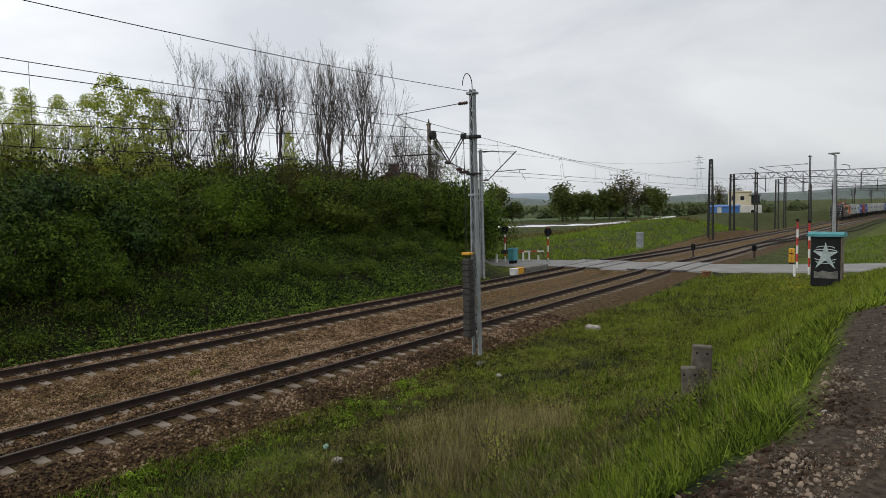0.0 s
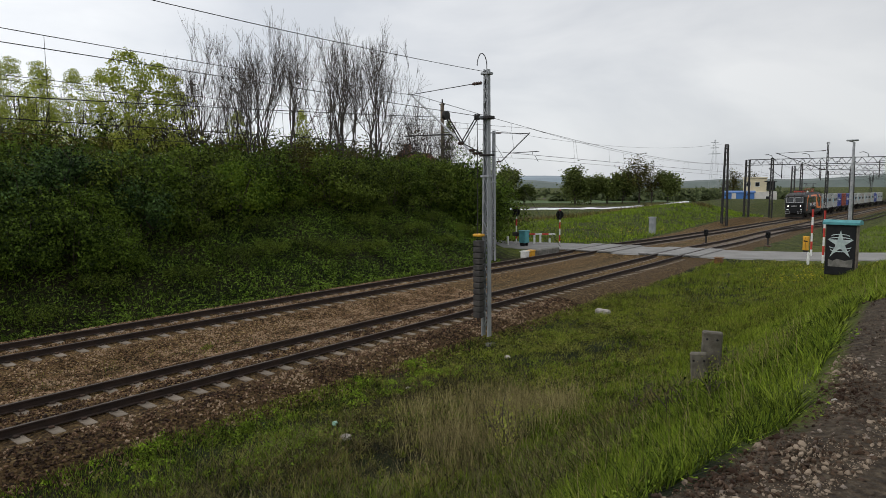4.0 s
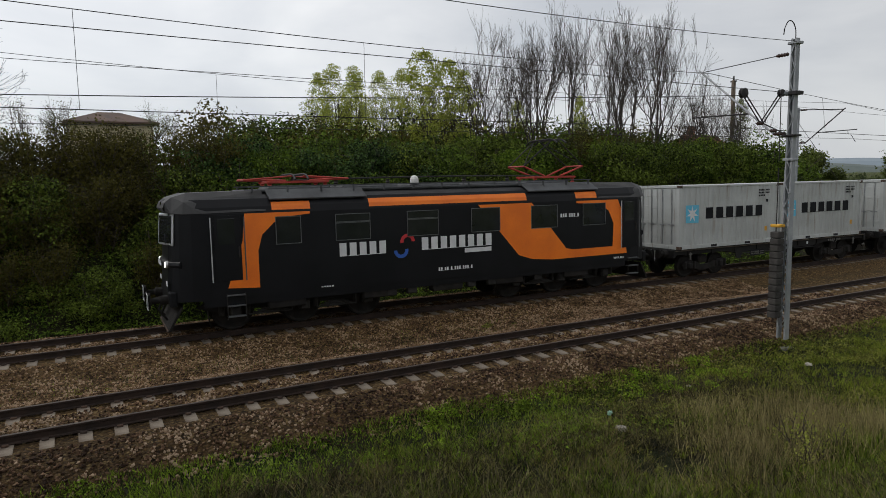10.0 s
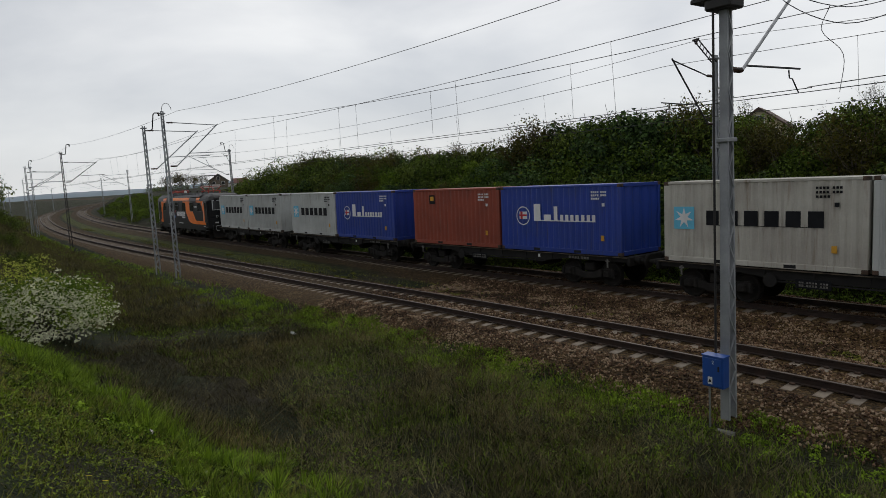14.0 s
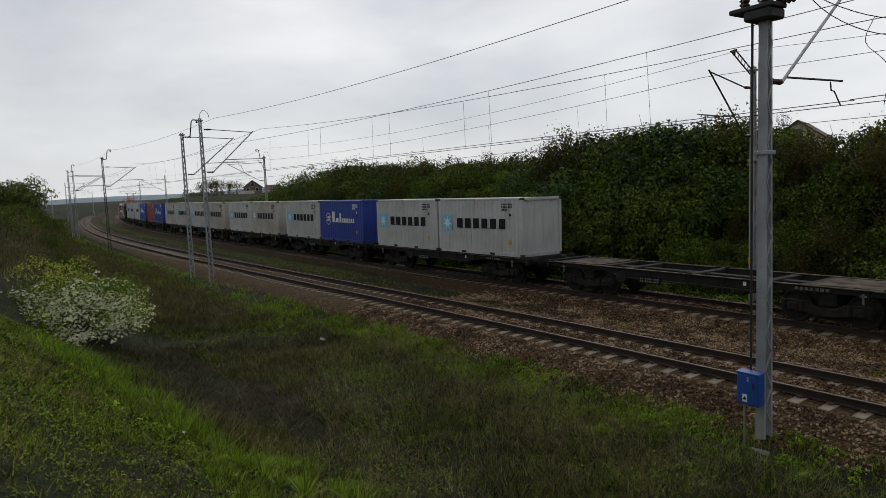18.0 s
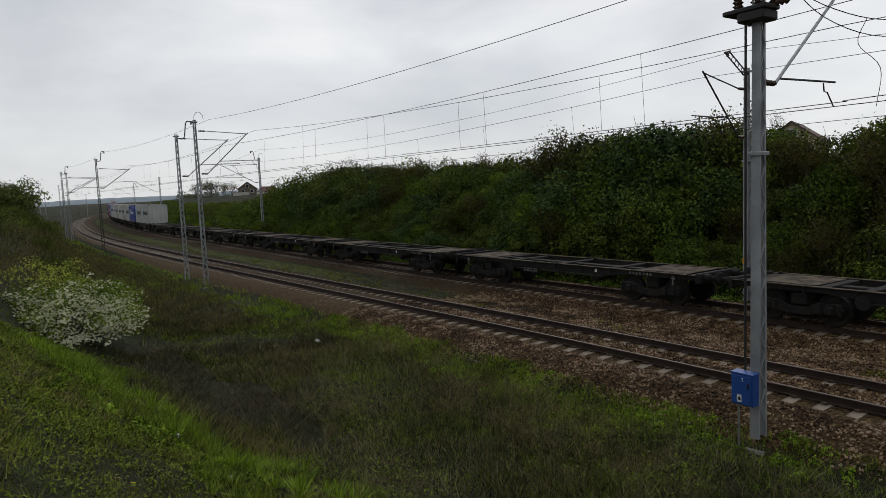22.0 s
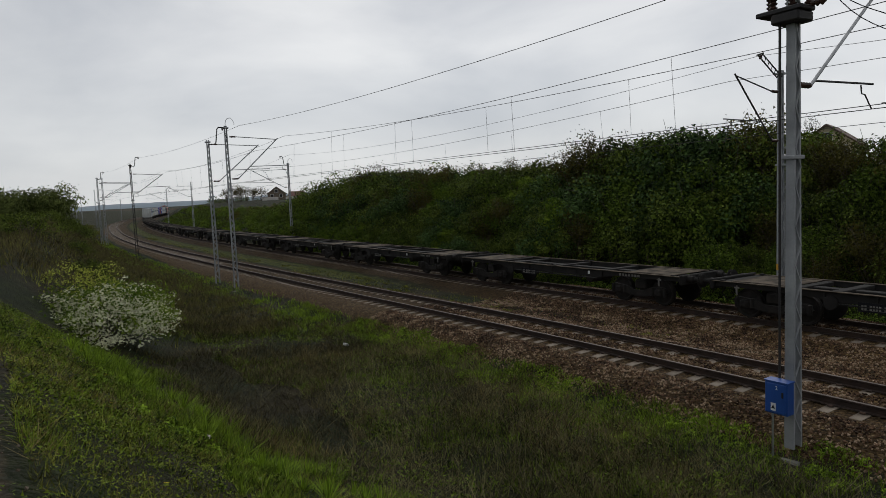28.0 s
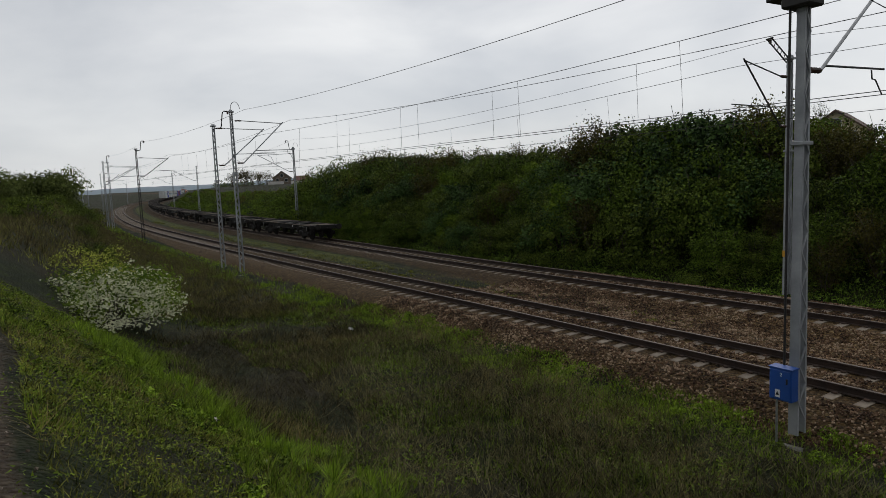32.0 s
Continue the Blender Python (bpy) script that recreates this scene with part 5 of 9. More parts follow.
def build_container(kind):
    """A 20-foot box with corrugated walls, corner posts, doors at its +x end."""
    colour, label = {
        "grey": ("cont_grey", "pale grey corrugated shipping container on a wagon"), "cream": ("cont_cream", "cream-grey stained corrugated shipping container on a wagon"),
        "blue": ("cont_blue", "deep blue corrugated shipping container with white lettering shapes"), "red": ("cont_red", "rust-red corrugated shipping container on a wagon")}[kind]
    c = thing("shipping_container", label, "container", group="containers on the train")
    L, W, H = 6.058, 2.438, 2.591
    for way in (-1, 1):
        s = Shape()
        n = 21
        pts, k = [], 0
        x = -L / 2 + 0.12
        run = (L - 0.24) / n
        outline = []
        for i in range(n):
            outline += [(x, 0), (x + run * 0.3, 0), (x + run * 0.5, -0.036), (x + run * 0.8, -0.036)]
            x += run
        outline.append((L / 2 - 0.12, 0))
        for px, py in outline:
            pts += [(px, way * (W / 2 - 0.012 + py), 0.16), (px, way * (W / 2 - 0.012 + py), H - 0.08)]
        s.add(pts, [(2 * i, 2 * i + 2, 2 * i + 3, 2 * i + 1) for i in range(len(outline) - 1)])
        part("side_wall", s, colour, c)
        s = Shape()
        part("bottom_side_rail", s.box((0, way * (W / 2 - 0.03), 0.08), (L - 0.3, 0.06, 0.16), 0.01), colour, c)
        part("top_side_rail", Shape().box((0, way * (W / 2 - 0.03), H - 0.05), (L - 0.3, 0.06, 0.08), 0.01), colour, c)
        for q in (-1.03, 1.03):
            part("fork_pocket", Shape().box((q, way * (W / 2 - 0.002), 0.075), (0.34, 0.006, 0.1)), "black_paint", c)
    for ex in (-1, 1):
        for way in (-1, 1):
            s = Shape()
            s.box((ex * (L / 2 - 0.08), way * (W / 2 - 0.08), H / 2), (0.16, 0.16, H - 0.24), 0.015)
            part("corner_post", s, colour, c)
            for z in (0.06, H - 0.06):
                s = Shape()
                s.box((ex * (L / 2 - 0.089), way * (W / 2 - 0.081), z), (0.178, 0.162, 0.118), 0.012)
                part("corner_casting", s, "rusty", c)
        s = Shape()
        part("bottom_end_rail", s.box((ex * (L / 2 - 0.06), 0, 0.08), (0.12, W - 0.32, 0.16), 0.01), colour, c)
        part("top_end_rail", Shape().box((ex * (L / 2 - 0.06), 0, H - 0.06), (0.12, W - 0.32, 0.12), 0.01), colour, c)
    # roof and closed end
    s = Shape()
    pts, n = [], 26
    for i in range(2 * n + 1):
        x = -L / 2 + 0.12 + (L - 0.24) * i / (2 * n)
        z = H - 0.012 - (0.02 if i % 2 else 0)
        pts += [(x, -W / 2 + 0.04, z), (x, W / 2 - 0.04, z)]
    s.add(pts, [(2 * i, 2 * i + 1, 2 * i + 3, 2 * i + 2) for i in range(2 * n)])
    part("roof", s, colour, c)
    part("floor", Shape().box((0, 0, 0.13), (L - 0.24, W - 0.14, 0.04)), "wagon", c)
    s = Shape()
    pts = []
    for i in range(17):
        y = -W / 2 + 0.16 + (W - 0.32) * i / 16
        pts += [(L / 2 - 0.05 + (-0.04 if i % 4 in (1, 2) else 0), y, 0.16), (L / 2 - 0.05 + (-0.04 if i % 4 in (1, 2) else 0), y, H - 0.12)]
    s.add(pts, [(2 * i, 2 * i + 2, 2 * i + 3, 2 * i + 1) for i in range(16)])
    part("end_wall", s, colour, c)
    for way in (-1, 1):
        s = Shape()
        s.box((-L / 2 + 0.05, way * 0.535, H / 2), (0.05, 1.05, H - 0.28), 0.01)
        for z in (0.5, 1.1, 1.7, 2.2):
            s.box((-L / 2 + 0.028, way * 0.535, z), (0.02, 1.0, 0.12), 0.005)
        d = part("door", s, colour, c)
        for q in (0.3, 0.8):
            b = Shape().tube((-L / 2 - 0.0, way * q, 0.2), (-L / 2 - 0.0, way * q, H - 0.15), 0.02)
            b.box((-L / 2 - 0.01, way * q, 1.0), (0.03, 0.3, 0.04))
            part("lock_rod", b, "steel_galv", d)
    # marks on both sides, as plain shapes
    for way in (-1, 1):
        y = way * (W / 2 - 0.008)
        if kind in ("grey", "cream"):
            x0 = way * 2.3
            s = Shape()
            s.box((x0, y, 1.42), (0.72, 0.008, 0.72))
            part("emblem_square", s, "mark_sky", c, "sky-blue square with a white seven-pointed star")
            s = Shape()
            star = []
            for i in range(14):
                r, a = (0.34 if i % 2 == 0 else 0.13), math.pi / 2 + i * math.pi / 7
                star.append((x0 + r * math.cos(a), 1.42 + r * math.sin(a)))
            lo_, hi_ = sorted((y + way * 0.004, y + way * 0.01))
            s.prism(star, lo_, hi_, 1)
            part("emblem_star", s, "mark_white", c)
            bar_words(c, "wordmark", "mark_dark", way * 1.6, -way * 2.05, 1.2, 1.66, [6], y, 0.008, "charcoal company wordmark in plain bars")
        elif kind == "blue":
            x0 = way * 1.75
            s = Shape()
            ring_ = [(x0 + r * math.cos(6.2832 * i / 24), y + way * 0.006, 1.4 + r * math.sin(6.2832 * i / 24)) for r in (0.34, 0.38) for i in range(24)]
            s.add(ring_, [(i, (i + 1) % 24, 24 + (i + 1) % 24, 24 + i) for i in range(24)])
            part("emblem_ring", s, "mark_white", c)
            part("emblem_flag", Shape().box((x0, y, 1.42), (0.42, 0.008, 0.3)), "mark_white", c)
            part("emblem_flag_stripe", Shape().box((x0 + way * 0.09, y + way * 0.003, 1.42), (0.12, 0.01, 0.3)).box((x0, y + way * 0.003, 1.42), (0.42, 0.01, 0.07)), "mark_red", c)
            comb = [(way * 1.15, 1.2), (way * 1.15, 1.88), (way * 0.8, 1.88), (way * 0.8, 1.24), (way * 0.62, 1.24), (way * 0.62, 1.46), (way * 0.26, 1.46), (way * 0.26, 1.24), (way * 0.1, 1.24), (way * 0.1, 1.78), (-way * 0.08, 1.78), (-way * 0.08, 1.24)]
            for q in (0.22, 0.47, 0.72, 0.97, 1.24, 1.5, 1.74):
                comb += [(-way * q, 1.24), (-way * q, 1.46), (-way * (q + 0.15), 1.46), (-way * (q + 0.15), 1.24)]
            s = Shape().prism(comb + [(-way * 1.9, 1.2)], *sorted((y, y + way * 0.008)), 1)
            part("wordmark", s, "mark_white", c, "white script company wordmark in plain bars")
        else:
            part("emblem_square", Shape().box((way * 1.55, y, 2.1), (0.42, 0.008, 0.42)), "mark_dark", c)
            part("emblem_leaf", Shape().box((way * 1.55, y + way * 0.003, 2.14), (0.26, 0.01, 0.2)), "yellow_paint", c)
        ink = "mark_white" if kind in ("blue", "red") else "mark_dark"
        for z in (2.27, 2.15, 2.03):
            bar_words(c, "number_mark", ink, -way * 1.7, -way * (2.4 if z > 2.1 else 2.1), z, z + 0.07, [4, 3] if z > 2.1 else [4], y, 0.007)
        part("shield_mark", Shape().box((-way * 2.25, y, 1.84), (0.12, 0.007, 0.12)), ink, c)
        part("warning_label", Shape().box((-way * 2.2, y, 0.62), (0.14, 0.008, 0.2)), "yellow_paint", c, "yellow warning label")
    return c


LOAD = ["grey", "grey", "grey", "blue", "red", "blue", "cream", "grey", "grey", "cream", "grey", "cream", "grey", "blue", "grey", "grey"]


def load_train():
    first = {}
    for i, kind in enumerate(LOAD):
        if kind in first:
            c = copy_thing(first[kind], pose(0, 0, 0))
        else:
            c = first[kind] = build_container(kind)
        mid = FIRST + PITCH * (i // 2 + 0.5) + (-3.08 if i % 2 == 0 else 3.08)
        train.append((c, mid - LOCO_AT))


build_loco()
build_wagon()
load_train()
xs_ = np.linspace(-560, 690, 2501)
ys_ = far_y(xs_)
arc_ = np.concatenate([[0], np.cumsum(np.hypot(np.diff(xs_), np.diff(ys_)))])
arc_ -= np.interp(0, xs_, arc_)


def on_track(a, lift):
    x = float(np.interp(a, arc_, xs_))
    y = float(far_y(x))
    t = float(far_y(x + 3) - far_y(x - 3)) / 6
    return pose(x, y, float(grade(x)), -1.0, 0, math.degrees(math.atan(t))) @ pose(0, 0, lift)


def motions():
    for ob, back in train:
        lift = 1.19 if ob.name.startswith("shipping_container") else 0.0
        rows = []
        for k in range(33):
            t = float(k)
            gain = float(np.interp(t, [0, 12, 14, 15, 18, 19, 22, 26, 30, 32], [0, 0.05, 0.42, 0.47, 0.62, 0.45, 0.05, -0.2, -1.0, -1.0]))
            rows.append((t, on_track(LOCO_AT + back - SPEED * (t - T_MID) - gain, lift)))
        walk(ob, rows)


# ---- overhead line ----
def place_on(x, y, sink=0.05):
    return float(height(x, y)) - sink


def build_mast(x, y, top, track, dark=False, arm=True, width=0.175, name="catenary_mast", label="", lean=0.0):
    """A steel mast of two channels with zigzag lacing, on a concrete foot, with a cantilever over its track."""
    z0 = place_on(x, y)
    tone = "steel_dark" if dark else "steel_grey"
    ma = thing(name, label or ("dark steel lattice catenary mast beside the track" if dark else "grey steel lattice catenary mast on a concrete foot"), "mast", pose(x, y, z0, 0, lean, 0), group="catenary masts")
    h = top - z0
    way = 1 if track > y else -1
    d0, d1 = 0.135, 0.075
    part("foundation", Shape().box((0, 0, -0.02 if x == -3.9 else -0.13), (0.42, 0.46, 0.34), 0.04), "concrete_dark", ma, "old concrete foot")
    for sg in (-1, 1):
        s = Shape()
        w = width / 2
        lo = [(-w, sg * d0), (w, sg * d0), (w, sg * (d0 - 0.045)), (w - 0.015, sg * (d0 - 0.045)), (w - 0.015, sg * (d0 - 0.015)), (-w + 0.015, sg * (d0 - 0.015)), (-w + 0.015, sg * (d0 - 0.045)), (-w, sg * (d0 - 0.045))]
        hi = [(a * 0.85, b - sg * (d0 - d1)) for a, b in lo]
        n = len(lo)
        s.add([(a, b, 0.25) for a, b in lo] + [(a, b, h) for a, b in hi], [(i, (i + 1) % n, n + (i + 1) % n, n + i) for i in range(n)] + [tuple(range(n))[::-1], tuple(range(n, 2 * n))])
        part("channel", s, tone, ma)
    for sx in (-1, 1):
        s, z, k = Shape(), 0.5, 1
        while z < h - 0.34:
            ya = d0 + (d1 - d0) * z / h
            yb = d0 + (d1 - d0) * (z + 0.34) / h
            s.tube((sx * width * 0.46, k * (ya - 0.02), z), (sx * width * 0.46, -k * (yb - 0.02), z + 0.34), 0.017, 4)
            z, k = z + 0.34, -k
        tagged(part("lacing", s, tone, ma), kind="stuff")
    for z in (h - 0.12, h * 0.62):
        part("band", Shape().box((0, 0, z), (width + 0.06, 2 * d1 + 0.16, 0.07), 0.01), tone, ma)
    if not arm:
        return ma, z0
    reach = abs(track - y)
    # heights of the lower hinge, the tip and the tie's hinge, the tip's reach, and where the steady arm leaves the tube
    zs, zt, zh, tip, m = {17.0: (5.37, 7.37, 7.47, 3.05, 0.3), -3.9: (5.5, 7.5, 7.3, 3.95, 0.28), -7.0: (6.02, 7.84, 7.9, 2.68, 0.05), -38.3: (5.75, 7.97, 8.1, reach - 0.15, 0.3), -41.5: (5.75, 7.87, 7.95, reach - 0.15, 0.3), -14.15: (5.75, 7.87, 7.45, reach - 0.15, 0.3)}.get(x, (5.75, 7.42, 7.55, reach - 0.15, 0.3))
    zs, zt, zh = zs - z0, min(zt, top - 0.3) - z0, min(zh - z0, h - 0.15)
    y0, g = way * 0.18, 0.62
    for za in (zs, zh):
        s = Shape()
        s.turned((0, y0, za), [(g * 0.035, 0), (g * 0.09, 0.04 * way), (0.035, 0.08 * way), (g * 0.09, 0.12 * way), (0.035, 0.16 * way), (g * 0.09, 0.2 * way), (0.035, 0.24 * way), (g * 0.09, 0.28 * way), (0.03, 0.36 * way)], 10, 1)
        part("insulator", s, "insulator", ma)
    s = Shape()
    a, b = (0, y0 + 0.34 * way, zs), (0, way * (tip + 0.08), zt + 0.06)
    s.tube(a, b, 0.03, 8)
    part("bracket_tube", s, "steel_galv" if x in (-7.0, -3.9, 17.0) else "steel_dark" if x > -20 else tone, ma)
    part("top_tie", Shape().tube((0, y0 + 0.34 * way, zh), (0, way * tip, zt), 0.012 if x == 17.0 else 0.024, 6), "steel_dark" if x > -20 else tone, ma)
    p = tuple(a[i] + (b[i] - a[i]) * m for i in range(3))
    q = (0, way * (tip if x == -7.0 else reach + 0.55), p[2] + 0.04)
    part("steady_tube", Shape().tube(p, q, 0.022, 6), "steel_dark" if x > -20 else tone, ma)
    e = abs(q[1])
    part("steady_arm", Shape().path([(0, way * (e - 0.45), p[2]), (0, way * (e - 0.42), p[2] - 0.16), (0, way * (e - 0.3), p[2] - 0.17), (0, way * (e - 0.05), 5.68 - z0)], 0.014, 5), "steel_dark" if x > -20 else tone, ma)
    return ma, z0


def curl(pts, n=5):
    """A smooth run of points through those given."""
    v = [Vector(p) for p in pts]
    v = [2 * v[0] - v[1]] + v + [2 * v[-1] - v[-2]]
    out = []
    for i in range(1, len(v) - 2):
        for k in range(n):
            u = k / n
            out.append(0.5 * (2 * v[i] + (v[i + 1] - v[i - 1]) * u + (2 * v[i - 1] - 5 * v[i] + 4 * v[i + 1] - v[i + 2]) * u * u + (3 * v[i] - v[i - 1] - 3 * v[i + 1] + v[i + 2]) * u**3))
    return out + [v[-2]]


def horn(ma, h, way=-1, across=False):
    pts = [(0, h - 0.05), (0.02, h + 0.22), (0.14, h + 0.4), (0.32, h + 0.42), (0.46, h + 0.24), (0.5, h + 0.05)]
    part("arcing_horn", Shape().path(curl([(0, a * way, b) if across else (a * way, 0, b) for a, b in pts], 4), 0.014, 5), "steel_dark", ma)


def crank(ma, h, way=1, size=1.0):
    """A bent bracket that lifts the feeder wire over the mast's top."""
    pts = [(0.05, h - 0.25), (0.4 * size, h - 0.25), (0.5 * size, h - 0.15), (0.62 * size, h + 0.7 * size), (0.7 * size, h + 0.8 * size), (1.0 * size, h + 0.8 * size)]
    part("feeder_bracket", Shape().path([(0, a * way, b) for a, b in pts], 0.035, 6), "steel_dark", ma, "dark cranked bracket")
    part("feeder_insulator", Shape().turned((0, 0.95 * size * way, h + 0.8 * size), [(0.03, 0), (0.07, -0.05), (0.035, -0.09), (0.07, -0.13), (0.03, -0.18)], 8), "insulator", ma)


MASTS = {}
for key, x, y, top, line in (("a", 17.0, 11.9, 7.85, near_y), ("b", -3.9, 11.4, 8.4, near_y), ("c", -7.0, 11.5, 8.1, near_y), ("d", -38.3, 9.6, 8.7, near_y), ("e", -41.5, 9.3, 8.2, near_y), ("f", -69.6, 8.2, 8.5, near_y),
                             ("g", -93.0, 7.0, 8.3, near_y), ("t", -90.0, 7.3, 8.1, near_y), ("h", -126.0, 9.4, 8.4, near_y), ("i", -160.0, 11.2, 8.4, near_y),
                             ("o", 33.5, 22.9, 7.6, far_y), ("p", -14.15, 22.9, 8.2, far_y), ("q", -66.0, 22.4, 8.2, far_y), ("r", -118.0, 22.9, 8.2, far_y), ("s", -165.0, 26.4, 8.2, far_y)):
    MASTS[key] = (*build_mast(x, y, top, float(line(x)), dark=key in "f"), x, y, top)
for key, way, across in (("a", -1, False), ("d", 1, True), ("q", 1, True)):
    ma, z0, x, y, top = MASTS[key]
    horn(ma, top - z0, way, across)
for key, way, size in (("e", 1, 0.95), ("f", 1, 0.8), ("g", 1, 0.8), ("q", -1, 0.8)):
    ma, z0, x, y, top = MASTS[key]
    crank(ma, top - z0, way, size)

# the mast at the crossing: stacked tension weights and a yellow cap beside it
ma, z0, x, y, top = MASTS["a"]
for k in range(13):
    part("tension_weight", Shape().box((-0.27, 0.1, 0.95 + 0.185 * k), (0.26, 0.26, 0.17), 0.02), "weight_iron", ma)
part("weight_rod", Shape().tube((-0.33, 0.1, 0.8), (-0.33, 0.1, 5.0), 0.015, 6), "steel_dark", ma)
part("weight_cap", Shape().box((-0.27, 0.1, 3.42), (0.28, 0.28, 0.08), 0.02), "yellow_paint", ma, "yellow cap plate on the weights")
# two double levers hang in a V from pulleys and pull on the wires
for xa, za, wheel in ((-1.86, 6.35, 0.13), (-0.36, 6.42, 0.1)):
    for q in (-0.05, 0.05):
        part("tension_lever", Shape().tube((xa, 0.1 + q, za - z0), (-1.1, 0.1 + q, 5.62 - z0), 0.018, 6), "steel_dark", ma)
    part("pulley", Shape().turned((xa, 0.04, za - z0), [(0.03, 0), (wheel, 0.01), (wheel - 0.03, 0.06), (wheel, 0.11), (0.03, 0.12)], 14, 1), "steel_dark", ma)
part("pulley_bracket", Shape().box((-0.18, 0.1, 6.42 - z0), (0.36, 0.12, 0.1), 0.02), "steel_grey", ma)
part("clamp_band", Shape().box((0, 0, 6.42 - z0), (0.3, 0.4, 0.1), 0.015), "steel_dark", ma)
part("clamp_band", Shape().box((0, 0, 5.3 - z0), (0.3, 0.4, 0.06), 0.015), "steel_dark", ma)
part("pull_rod", Shape().tube((-0.36, 0.1, 6.36 - z0), (-0.33, 0.1, 4.6 - z0), 0.012, 6), "steel_dark", ma)
for xa, za in ((-1.05, 5.6), (-0.5, 5.42)):
    part("line_insulator", Shape().turned((xa, 0.1, za - z0), [(0.02, 0), (0.05, -0.04), (0.028, -0.08), (0.05, -0.12), (0.028, -0.16), (0.05, -0.2), (0.02, -0.26)], 10, 0), "insulator", ma)
part("stay_rod", Shape().tube((-1.1, 0.1, 5.62 - z0), (-0.1, 0.1, 5.34 - z0), 0.016, 6), "steel_dark", ma)

part("yellow_plate", Shape().box((0, -0.16, 1.75), (0.16, 0.01, 0.22)), "yellow_paint", MASTS["p"][0], "small yellow plate")
ma = MASTS["p"][0]
s = Shape()
for q in (-0.09, 0.09):
    s.tube((q, -0.05, 7.95 - MASTS["p"][1]), (q - 0.3, -0.72, 8.75 - MASTS["p"][1]), 0.025, 6)
for k in range(6):
    u, w = k / 6, (k + 1) / 6
    s.tube((-0.09 - 0.3 * u, -0.05 - 0.67 * u, 7.95 + 0.8 * u - MASTS["p"][1]), (0.09 - 0.3 * w, -0.05 - 0.67 * w, 7.95 + 0.8 * w - MASTS["p"][1]), 0.014, 4)
s.tube((-0.42, -0.72, 8.75 - MASTS["p"][1]), (-0.1, -0.85, 8.75 - MASTS["p"][1]), 0.03, 6)
part("leaning_bracket", s, "steel_dark", ma, "dark latticed bracket leaning out from the mast top")
part("arm_insulator", Shape().turned((-0.2, -0.85, 8.72 - MASTS["p"][1]), [(0.02, 0), (0.06, -0.04), (0.03, -0.08), (0.06, -0.12), (0.03, -0.16)], 10), "insulator", ma)

# the switch mast with its blue drive box
ma, z0, x, y, top = MASTS["c"]
s = Shape()
s.box((0, 0, 0), (0.42, 0.2, 0.58), 0.012, pose(-0.06, -0.33, 1.22))
box = part("drive_box", s, "blue_box", ma, "blue enamelled switch drive box")
part("box_door", Shape().box((-0.06, -0.44, 1.22), (0.37, 0.015, 0.52), 0.006), "blue_box", box)
part("door_catch", Shape().box((0.07, -0.455, 1.3), (0.03, 0.02, 0.1), 0.005), "steel_dark", box)
part("box_lid", Shape().prism([(-0.445, 1.51), (-0.445, 1.525), (-0.22, 1.53), (-0.22, 1.51)], -0.28, 0.16, 0), "blue_box", box)
part("warning_sign", Shape().box((-0.1, -0.449, 1.06), (0.09, 0.004, 0.14)), "mark_white", box, "white plate with a black warning triangle")
part("warning_triangle", Shape().prism([(-0.135, 1.03), (-0.065, 1.03), (-0.1, 1.1)], -0.4545, -0.4515, 1), "black_paint", box)
txt = bpy.data.curves.new("box_number", "FONT")
txt.body, txt.size, txt.extrude, txt.align_x = "2", 0.09, 0.002, "CENTER"
txt.materials.append(M["mark_white"])
num = new("box_number", txt)
num.parent = box
num.matrix_basis = pose(-0.04, -0.452, 1.38, 90, 0, 0)
part("drive_rod", Shape().tube((-0.12, -0.22, 1.5), (-0.12, -0.2, 7.2 - z0), 0.022, 6), "steel_dark", ma)
part("cable_conduit", Shape().tube((-0.2, -0.3, 0.1), (-0.2, -0.3, 0.95), 0.02, 6), "steel_galv", ma)
part("top_platform", Shape().box((-0.12, -0.05, 7.25 - z0), (0.8, 0.46, 0.08), 0.015).box((0, -0.05, 7.12 - z0), (0.5, 0.46, 0.18), 0.03), "steel_dark", ma)
for k in range(5):
    s = Shape()
    rows = [(0.045, 0.0)]
    for q in range(5):
        rows += [(0.075, 0.05 + q * 0.07), (0.04, 0.085 + q * 0.07)]
    s.turned((-0.46 + 0.17 * k, -0.12 if k % 2 else 0.08, 7.3 - z0), rows + [(0.03, 0.45)], 12)
    part("post_insulator", s, "insulator", ma)
part("switch_bar", Shape().tube((-0.5, -0.02, 7.78 - z0), (0.42, -0.02, 7.78 - z0), 0.025, 6), "steel_dark", ma)
part("side_insulator", Shape().turned((0.22, 0.1, 7.32 - z0), [(0.03, 0), (0.07, 0.05), (0.035, 0.09), (0.07, 0.13), (0.035, 0.17), (0.07, 0.21), (0.02, 0.28)], 10, 0), "insulator", ma)
for dx, dz in ((0, 0), (0.1, -0.2)):
    part("jumper_cable", Shape().path(curl([(0.2 + dx, 0.1, 7.8 - z0), (0.7, 0.8, 7.25 + dz - z0), (1.3, 1.6, 6.95 + 1.4 * dz - z0), (1.9, 2.4, 7.1 + dz - z0), (2.1, 2.8, 7.3 - z0)]), 0.008, 6), "black_paint", ma)
